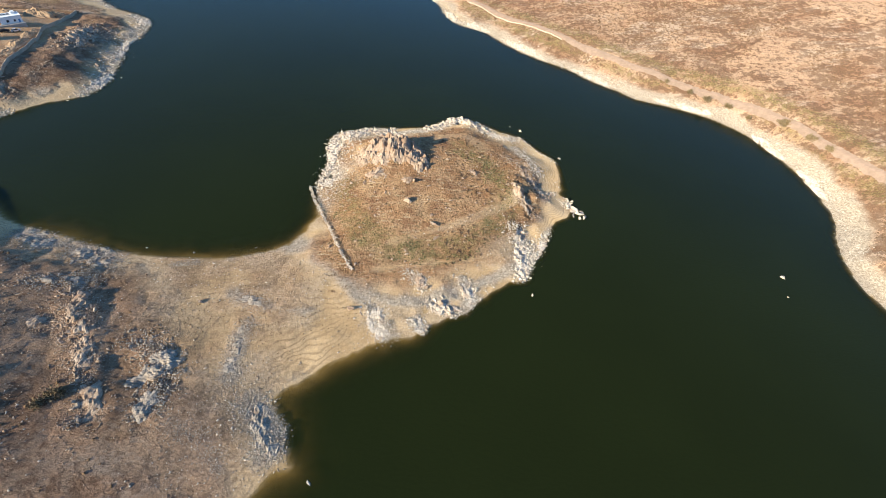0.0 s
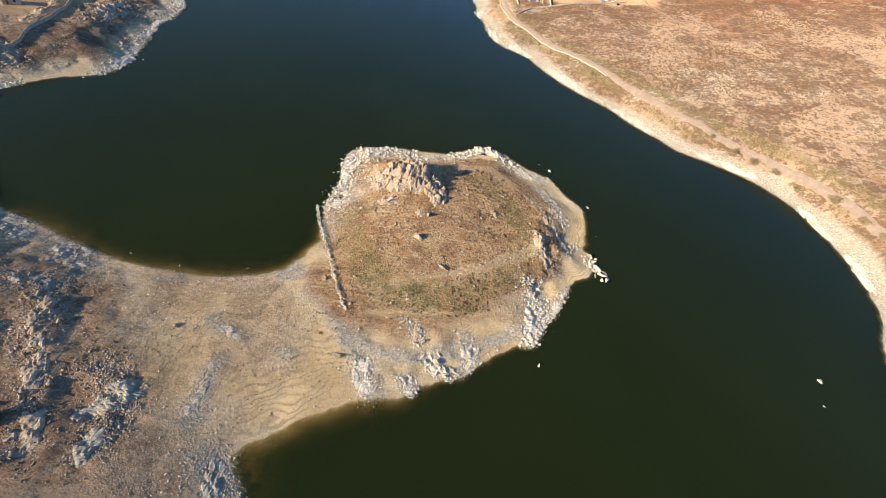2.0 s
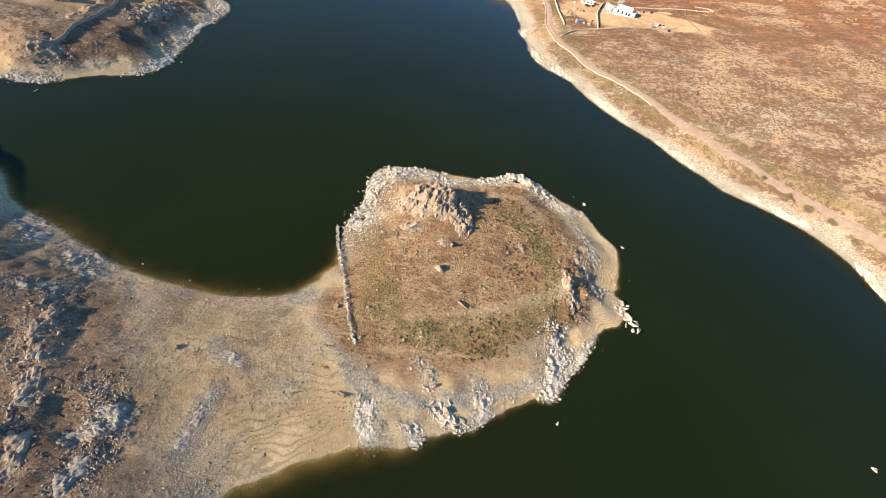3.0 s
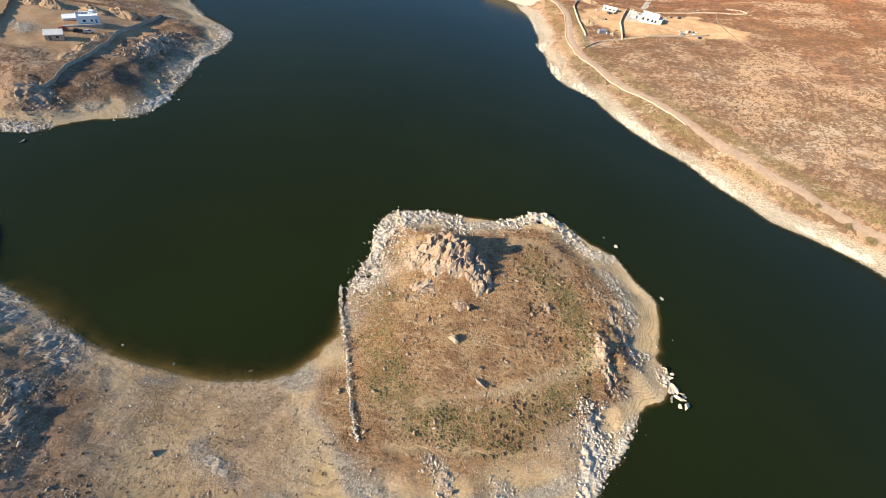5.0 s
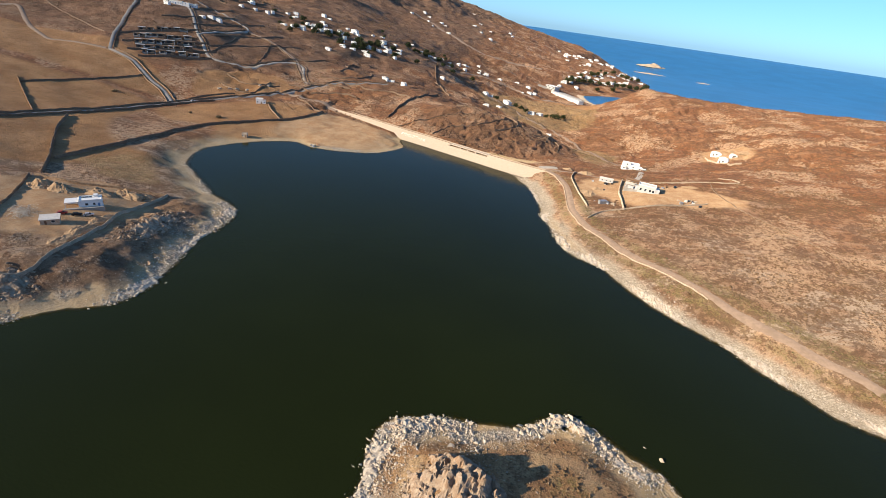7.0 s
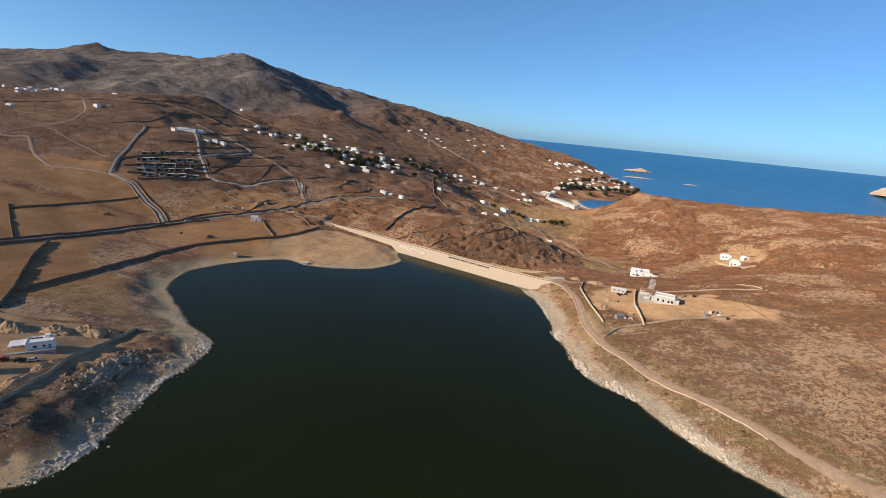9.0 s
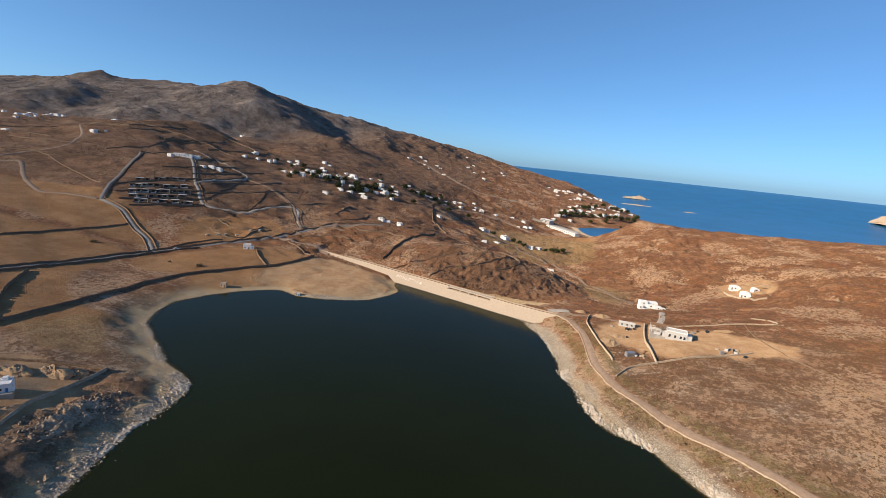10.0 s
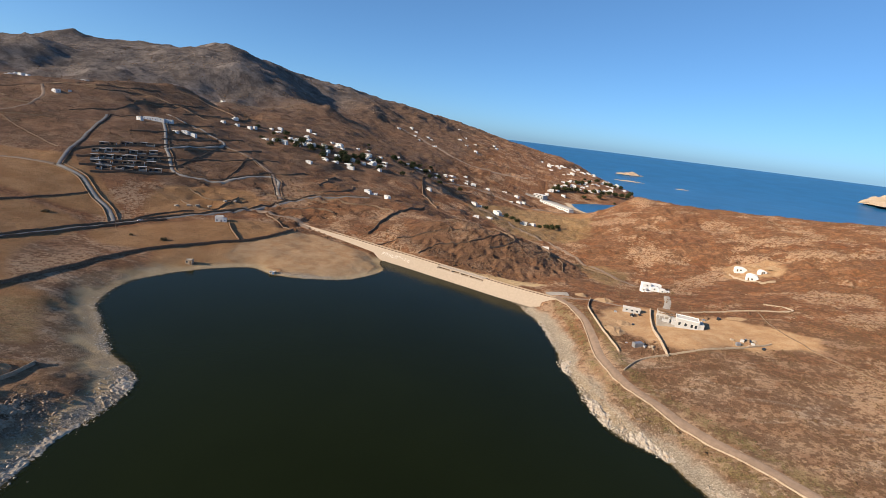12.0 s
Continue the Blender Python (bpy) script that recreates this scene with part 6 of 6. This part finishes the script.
for k, a in enumerate([(40, 500, 7, 5, 3.0), (38, 440, 6, 8, 2.0), (45, 455, 5, 5, 1.8), (120, 476, 8, 3, 1.5), (215, 640, 9, 5, 3.0), (205, 655, 6, 4, 2.2), (24, 508, 5, 4, 2.4)]):
    pile(*a, 40 + k, "earth", "heap of dug orange earth on a building plot")


def vault(x, y, w, d, h, turn, label):
    base = tagged(new("house"), label, "house", "vaulted houses")
    bm = bmesh.new()
    n = 12
    rows = []
    for yy in (-d / 2, d / 2):
        row = [bm.verts.new((-w / 2, yy, -2))]
        for i in range(n + 1):
            a = math.pi * (1 - i / n)
            row.append(bm.verts.new((w / 2 * math.cos(a), yy, h * 0.6 + h * 0.4 * math.sin(a))))
        row.append(bm.verts.new((w / 2, yy, -2)))
        rows.append(row)
    for i in range(len(rows[0]) - 1):
        bm.faces.new((rows[0][i], rows[0][i + 1], rows[1][i + 1], rows[1][i]))
    bm.faces.new(rows[0][::-1]), bm.faces.new(rows[1])
    part("vaulted_shell", bm, MAT["white"], base)
    window(base, 0, -d / 2, 0.9, 1.6, 1.4, "s")
    part("door", box_bm(-w * 0.35, -w * 0.35 + 1.1, -d / 2 - 0.08, -d / 2 + 0.04, -0.2, 2.1), MAT["brown_door"], base)
    placed(base, x, y, turn, 0.3)


vault(188, 648, 10, 5, 4.2, -8, "long white vaulted house on an orange slope")
vault(188, 622, 9.5, 9.5, 5.0, -20, "white vaulted house with a rounded roof")
vault(199, 630, 6, 5, 3.4, 10, "small white vaulted outbuilding")
wall_run("stone_wall", [(176, 640), (176, 622), (184, 608), (200, 606)], 1.6, 0.8, MAT["pale_wall"], "pale stone wall round the vaulted houses", 2, 0.06)

# terraced villas under construction
def terrace_villa(x, y, w, seed):
    """A low stone-walled unit with a slab roof, a yard and a plunge terrace."""
    rng = random.Random(seed)
    v = tagged(new("villa_shell"), "low stone-clad terrace villa with a flat slab roof", "villa", "terraced villas")
    h = rng.uniform(2.5, 3.2)
    part("stone_wall", box_bm(-w / 2, w / 2, -0.4, 3.2, -2.5, h, 0.06), MAT["wall_stone"], v)
    part("roof_slab", box_bm(-w / 2 - 0.3, w / 2 + 0.3, -rng.uniform(0.6, 1.6), 3.6, h + 0.01, h + 0.3, 0.05), MAT[rng.choice(("render_grey", "roof", "wall_stone", "wall_stone"))], v)
    part("opening", box_bm(-w * 0.3, w * rng.uniform(0.0, 0.3), -0.47, -0.3, 0.2, 2.2), MAT["dark"], v)
    for xx in (-w / 2, w / 2 - 0.4):
        part("side_wall", box_bm(xx, xx + 0.4, -rng.uniform(3, 6), -0.41, -2.5, rng.uniform(0.8, 2.2), 0.04), MAT[rng.choice(("wall_stone", "wall_stone", "render_grey", "white"))], v)
    part("terrace", box_bm(-w / 2 + 0.41, w / 2 - 0.41, -5.0, -0.42, -2.5, 0.12, 0.03), MAT[rng.choice(("paving", "wall_stone"))], v)
    placed(v, x, y, 38 + rng.uniform(-4, 4), 0.2)


VILLA_RNG = random.Random(61)
for a, b in (((-516, 628), (-478, 674)), ((-503, 606), (-461, 657)), ((-490, 590), (-449, 640)), ((-479, 580), (-438, 626)), ((-468, 572), (-426, 612))):
    f = VILLA_RNG.uniform(0.0, 0.06)
    while f < 1.0:
        w = VILLA_RNG.uniform(5, 11)
        span = math.hypot(b[0] - a[0], b[1] - a[1])
        terrace_villa(a[0] + (b[0] - a[0]) * f, a[1] + (b[1] - a[1]) * f, w, int(1000 * f) + int(-a[0]))
        f += (w + VILLA_RNG.choice((-0.5, 0.5, 3.0))) / span
for k, pts in enumerate([[(-520, 600), (-500, 640), (-470, 685)], [(-500, 580), (-470, 625), (-445, 655)], [(-480, 565), (-455, 600), (-420, 640)], [(-462, 560), (-440, 585), (-412, 618)]]):
    wall_run("terrace_wall", pts, 2.0, 0.8, MAT["wall_stone"], "stone terrace wall stepping down the villa plot", 2.5, 0.04, "terrace walls", 60 + k)
for k, (x, y) in enumerate([(-350, 560), (-345, 566), (-338, 575), (-357, 552), (-333, 592), (-327, 600)]):
    c = part("stone_stack", box_bm(-2, 2, -1.2, 1.2, -0.5, 1.3, 0.2), MAT["pale_rock"])
    tagged(placed(c, x, y, 40 + 13 * k), "pallet stack of pale building stone in a yard", "stack", "stone stacks")

# utility poles beside the road
for k, (x, y) in enumerate([(-366, 500), (-352, 478), (-330, 352), (-322, 330), (-300, 560), (-284, 612)]):
    p = tagged(new("utility_pole"), "wooden utility pole with a crossarm beside the field", "pole", "utility poles")
    bm = bmesh.new()
    bmesh.ops.create_cone(bm, cap_ends=True, segments=10, radius1=0.18, radius2=0.12, depth=9, matrix=Matrix.Translation((0, 0, 4.2)))
    part("shaft", bm, MAT["timber"], p)
    part("crossarm", box_bm(-0.9, 0.9, -0.06, 0.06, 8.1, 8.25), MAT["timber"], p)
    placed(p, x, y, 30)

# beach, islets and far shore
ribbon("beach", [(88, 1490), (96, 1420), (112, 1365), (140, 1326), (165, 1345)], 26, plain_material("beach_sand", (0.55, 0.42, 0.28), 0.95, 0.15, 0.2), 0.8, label="pale sandy beach in a sheltered bay", category="beach")
ribbon("beach_terrace", [(-30, 1420), (20, 1410), (60, 1400), (92, 1385)], 30, MAT["paving"], 1.2, label="pale paved car park behind the beach", category="terrace")


def islet(x, y, sx, sy, h, seed, label):
    ob = pile(x, y, sx, sy, h, seed, "pale_wall", label)
    ob.name = "islet"
    ob.location.z = SEA_LEVEL + 0.5 + 133 * float(smooth(2600, 4850, math.hypot(x + 20, y - 120)))
    tagged(ob, label, "islet")


islet(571, 3235, 74, 36, 24, 3, "low sandy-brown rocky islet off the coast")
islet(508, 2868, 72, 14, 5, 4, "flat bare reef in the sea")
islet(748, 2763, 30, 9, 4, 5, "flat bare reef in the sea")
islet(1905, 2990, 255, 120, 70, 6, "bare sandy-brown island headland in the sea")

hall = tagged(new("beach_hall"), "long low white building with a flat roof behind the beach", "building")
part("wall_block", box_bm(-62, 62, -7, 7, -8, 5.0, 0.1), MAT["white"], hall)
part("roof", box_bm(-62.5, 62.5, -7.5, 7.5, 5.01, 5.5, 0.08), MAT["render_grey"], hall)
for i in range(14):
    part("window", box_bm(-58 + 8.6 * i, -54 + 8.6 * i, -7.12, -6.9, 1.2, 3.4), MAT["dark"], hall)
placed(hall, 45, 1318, -58, 0.6)
wing = tagged(new("beach_hotel"), "pale grey unfinished block above the beach", "building")
for k in range(3):
    part("storey", box_bm(-18, 18, -8, 8, -6 + 3.4 * k if k == 0 else 3.4 * k - 0.3, 3.4 * k + 2.6, 0.05), MAT["render_grey"], wing)
    part("slab", box_bm(-19, 19, -9.5, 8.5, 3.4 * k + 2.61, 3.4 * k + 3.05, 0.05), MAT["white"], wing)
    for i in range(6):
        part("opening", box_bm(-16.5 + 5.6 * i, -13 + 5.6 * i, -8.1, -7.9, 3.4 * k + 0.3, 3.4 * k + 2.3), MAT["dark"], wing)
placed(wing, 8, 1412, -50, 0.6)


# ---- plants ----
MAT["scrub"] = stone_material("dry_scrub", (0.14, 0.082, 0.042), (0.22, 0.135, 0.068), (0.08, 0.05, 0.028), 1.5)
MAT["green_scrub"] = stone_material("green_plants", (0.085, 0.088, 0.030), (0.155, 0.145, 0.055), (0.05, 0.048, 0.018), 1.5)
MAT["leaf"] = stone_material("dark_leaves", (0.035, 0.045, 0.015), (0.07, 0.075, 0.03), (0.015, 0.02, 0.008), 1.0)
MAT["dry_bush"] = stone_material("dry_bush_twigs", (0.17, 0.125, 0.065), (0.26, 0.195, 0.11), (0.10, 0.075, 0.04), 1.0)
MAT["straw"] = stone_material("dry_grass_tufts", (0.30, 0.19, 0.09), (0.42, 0.30, 0.16), (0.14, 0.085, 0.04), 1.5)
TUFTS = [hull(70 + k, 8, 0.8) for k in range(6)]


def sample(field, x, y):
    i = np.clip(np.searchsorted(GX, x) - 1, 0, len(GX) - 2)
    j = np.clip(np.searchsorted(GY, y) - 1, 0, len(GY) - 2)
    return field[j, i]


ZONE = {k: np.empty(len(ground.data.vertices), np.float32) for k in ("shore", "bare", "field", "grass", "crag_shade", "gravel")}
for k, v in ZONE.items():
    ground.data.attributes[k].data.foreach_get("value", v)
ZONE = {k: v.reshape(XX.shape) for k, v in ZONE.items()}
ROAD_KEEP = np.minimum.reduce([near_line(EAST_ROAD, False, 20), near_line(MAIN_ROAD, False, 20), near_line(SIDE_ROAD, False, 20), near_line(LANE_MID, False, 20), near_line(LANE_LOOP, False, 20), near_line(LANE_UP, False, 20), DAMD])


def scatter(name, region, count, lo, hi, mat, label, test, seed, clump=0.0, squash=0.7, power=2.0):
    """Low plants strewn over a region x0, x1, y0, y1 where test(x, y) lets them grow."""
    rng = np.random.default_rng(seed)
    x, y = rng.uniform(region[0], region[1], count), rng.uniform(region[2], region[3], count)
    ok = test(x, y) & (sample(ZZ, x, y) > 0.15 - 60 * (y > 700)) & (sample(ROAD_KEEP, x, y) > 5)
    if clump:
        ok &= fbm(x, y, clump, 3, seed + 50) + rng.uniform(-0.35, 0.35, count) > 0.0
    x, y = x[ok], y[ok]
    s = lo + (hi - lo) * rng.random(len(x)) ** power
    spots = [(a, b, ground_z(a, b), c) for a, b, c in zip(x, y, s)]
    ob = mass(name, spots, TUFTS, MAT[mat], None, seed, 0.25, 0.12, label, squash)
    return tagged(ob, label, "scrub", kind="stuff")


def wild(x, y):
    return (sample(ZONE["shore"], x, y) < 0.4) & (sample(ZONE["bare"], x, y) < 0.3) & (sample(ZONE["field"], x, y) < 0.3)


def on_head(x, y):
    return sample(ZONE["grass"], x, y) > 0.5


scatter("scrub", (10, 260, 95, 480), 48000, 0.4, 1.5, "scrub", "low dry brown scrub on the reservoir slope", wild, 1, 25, 0.6)
scatter("far_scrub", (10, 520, 300, 1200), 26000, 0.7, 2.4, "scrub", "low dry brown scrub on the far slope", wild, 2, 60, 0.6)
scatter("hill_scrub", (-900, 0, 540, 1500), 30000, 0.8, 3.0, "scrub", "dark dry scrub over the hillside", wild, 3, 70, 0.6)
scatter("west_scrub", (-330, -60, -60, 330), 9000, 0.3, 1.2, "scrub", "low dry scrub on the rocky bank", wild, 4, 18, 0.6)
scatter("mountain_scrub", (-2100, -100, 1000, 2700), 16000, 2.0, 6.5, "scrub", "dark scrub and crags over the mountain", lambda x, y: sample(CC, x, y) > 30, 5, 150, 0.6)
scatter("grass_tufts", (-45, 60, 85, 205), 9000, 0.15, 0.5, "straw", "tufts of dry yellow grass on the headland", on_head, 6, 0, 0.8)
scatter("head_scrub", (-45, 60, 85, 205), 900, 0.2, 0.4, "scrub", "small brown thorn cushions on the headland", on_head, 7, 14, 0.7)


def ring(x, y):
    r = np.hypot((x - 3) / 34, (y - 143) / 38)
    return on_head(x, y) & (np.abs(r - 0.92) < 0.16) & (y < 150 + 35 * (x > 15))


scatter("green_plants", (-40, 55, 95, 170), 12000, 0.3, 0.85, "green_scrub", "low green plants in a ring on the headland", ring, 8, 9, 0.5, 1.5)


def old_waterline(x, y):
    """Where the water stood for a while: plants grow in rows along these levels."""
    z = np.array([ground_z(a, b) for a, b in zip(x, y)])
    return np.sin(z * 27.0 + 1.2 * fbm(x, y, 30, 2, 55)) > 0.45


scatter("shore_plants", (-110, 10, 30, 115), 26000, 0.16, 0.5, "scrub", "tiny dry plants in rows along old waterlines", lambda x, y: (sample(ZONE["shore"], x, y) > 0.3) & (sample(DD, x, y) > 5) & old_waterline(x, y), 9, 24, 0.8)
scatter("row_plants", (-30, 48, 84, 116), 9000, 0.16, 0.5, "scrub", "brown plants in rows along the headland's lower slope", lambda x, y: (sample(DD, x, y) > 6) & old_waterline(x, y), 12, 24, 0.8)
scatter("bank_plants", (5, 230, 95, 485), 14000, 0.35, 1.2, "green_scrub", "olive scrub along the bank below the road", lambda x, y: (np.abs(sample(ROAD_KEEP, x, y) - 9) < 4.5) & (sample(DD, x, y) > 12) & (sample(DD, x, y) < 34), 10, 22, 0.7)


def leaf_clump(seed):
    rng = random.Random(seed)
    vs, fs = [], []
    for _ in range(90):
        c = np.array((rng.gauss(0, 0.3), rng.gauss(0, 0.3), rng.gauss(0.3, 0.2)))
        m = spin(rng, 1.5) * rng.uniform(0.1, 0.2)
        k = len(vs)
        vs += [tuple(c + m @ np.array(p)) for p in ((-0.5, -0.5, 0), (0.6, -0.3, 0.15), (0.5, 0.6, 0), (-0.6, 0.4, 0.2))]
        fs += [(k, k + 1, k + 2), (k, k + 2, k + 3)]
    return np.array(vs), np.array(fs)


LEAVES = [leaf_clump(k) for k in range(4)]


def bush(x, y, s, seed, label="olive-brown rounded bush on dry ground", trunk=0.0, group="bushes"):
    """A bush or small tree: stems and a crown of many small leaf faces."""
    rng = random.Random(seed)
    tree = trunk > 0
    base = tagged(new("tree" if tree else "bush"), label, "tree" if tree else "bush", group)
    bm = bmesh.new()
    for k in range(4):
        a = k * 1.6 + rng.random()
        top = Vector((math.cos(a) * s * 0.22, math.sin(a) * s * 0.22, trunk + s * 0.4))
        q = top.to_track_quat("Z", "Y").to_matrix().to_4x4()
        bmesh.ops.create_cone(bm, segments=6, radius1=0.06 * s, radius2=0.02 * s, depth=top.length, matrix=Matrix.Translation(top / 2) @ q)
    part("trunk", bm, MAT["timber"], base)
    spots = [(rng.gauss(0, s * 0.2), rng.gauss(0, s * 0.2), trunk + abs(rng.gauss(0.12, 0.12)) * s, s * rng.uniform(0.45, 0.8)) for _ in range(9)]
    crown = mass("crown", spots, LEAVES, MAT["leaf" if tree else "dry_bush"], base, seed, 0.6, 0.0)
    crown["kind"] = "part"
    del crown["kind"]
    placed(base, x, y, rng.uniform(0, 360))


for k, (x, y, s) in enumerate([(164, 242, 3.4), (174, 235, 3.0), (193, 214, 4.6), (199, 198, 3.8), (201, 187, 3.4), (181, 225, 2.6), (156, 248, 2.8), (145, 257, 2.4), (-87, 50, 3.6), (-89, 47, 2.8),
                               (-410, 470, 3), (-300, 470, 3.4), (-330, 470, 2.4)]):
    bush(x, y, s, 40 + k)
TREE = "dark green tree beside white houses"
for k, (x, y, s) in enumerate([(-37, 930, 7), (11, 930, 9), (20, 920, 8), (30, 935, 8), (-95, 1000, 7), (-57, 965, 7), (-45, 950, 7), (2, 925, 6), (213, 1949, 14), (273, 2023, 14), (330, 2120, 14), (60, 1600, 13), (80, 1620, 14), (100, 1640, 13), (120, 1650, 14), (150, 1670, 13), (175, 1680, 14), (200, 1690, 13), (225, 1720, 14), (250, 1740, 13), (275, 1770, 15), (300, 1800, 14), (310, 1850, 14), (330, 1930, 15), (350, 2000, 14), (45, 1570, 12), (140, 1600, 12), (190, 1640, 12),
                               (129, 1784, 13), (-331, 912, 10), (-362, 885, 10), (-395, 908, 10), (-418, 918, 11), (-279, 927, 9), (-309, 1110, 10), (-405, 880, 10), (-440, 880, 9), (-380, 950, 10),
                               (-350, 940, 10), (-320, 960, 9), (150, 1830, 13), (180, 1880, 13), (250, 1990, 13), (300, 2070, 13), (90, 1700, 12), (60, 1620, 12), (-340, 890, 9), (-470, 960, 9)]):
    bush(x, y, s, 80 + k, TREE, s * 0.25, "village trees")


GARDEN = random.Random(31)
for k in range(60):
    cx, cy, sx, sy = GARDEN.choice(((-430, 940, 55, 40), (-340, 925, 40, 40), (-270, 1140, 40, 35), (150, 1800, 60, 70)))
    bush(GARDEN.gauss(cx, sx), GARDEN.gauss(cy, sy), GARDEN.uniform(5, 9), 300 + k, TREE, 1.4, "village trees")


scatter("mountain_rocks", (-2100, -300, 1250, 2700), 11000, 1.6, 5.0, "rock", "pale crags strewn over the mountain", lambda x, y: sample(BASE, x, y) > 110, 21, 130, 0.9, 3.0)


def stones_on_head():
    rng = random.Random(5)
    spots = []
    for _ in range(900):
        x, y = rng.uniform(-42, 60), rng.uniform(88, 200)
        if sample(ZONE["grass"], np.array([x]), np.array([y]))[0] > 0.4:
            spots.append((x, y, ground_z(x, y), 0.2 + 1.0 * rng.random() ** 4))
    tagged(mass("field_stones", spots, STONES, MAT["rock"], None, 3, 0.5, 0.1), "scattered brown granite stones in dry grass", "stones", kind="stuff")


stones_on_head()


def pebbles():
    rng = np.random.default_rng(15)
    for mat, n, seed, label in (("pale_rock", 9000, 1, "pale stones strewn over the dry lake shore"), ("rock", 5000, 2, "brown stones strewn over the dry lake shore")):
        x, y = rng.uniform(-135, 70, n * 2), rng.uniform(25, 212, n * 2)
        keep = (sample(ZONE["shore"], x, y) + sample(ZONE["crag_shade"], x, y) > 0.35) & (sample(DD, x, y) > 0.5) & (fbm(x, y, 20, 3, 90 + seed) + rng.uniform(-0.4, 0.4, len(x)) > 0.0)
        spots = [(a, b, ground_z(a, b), 0.13 + 0.45 * r ** 3) for a, b, r in zip(x[keep], y[keep], rng.random(int(keep.sum())))]
        tagged(mass("shore_stones", spots, STONES, MAT[mat], None, seed, 0.5, 0.1), label, "stones", kind="stuff")


pebbles()
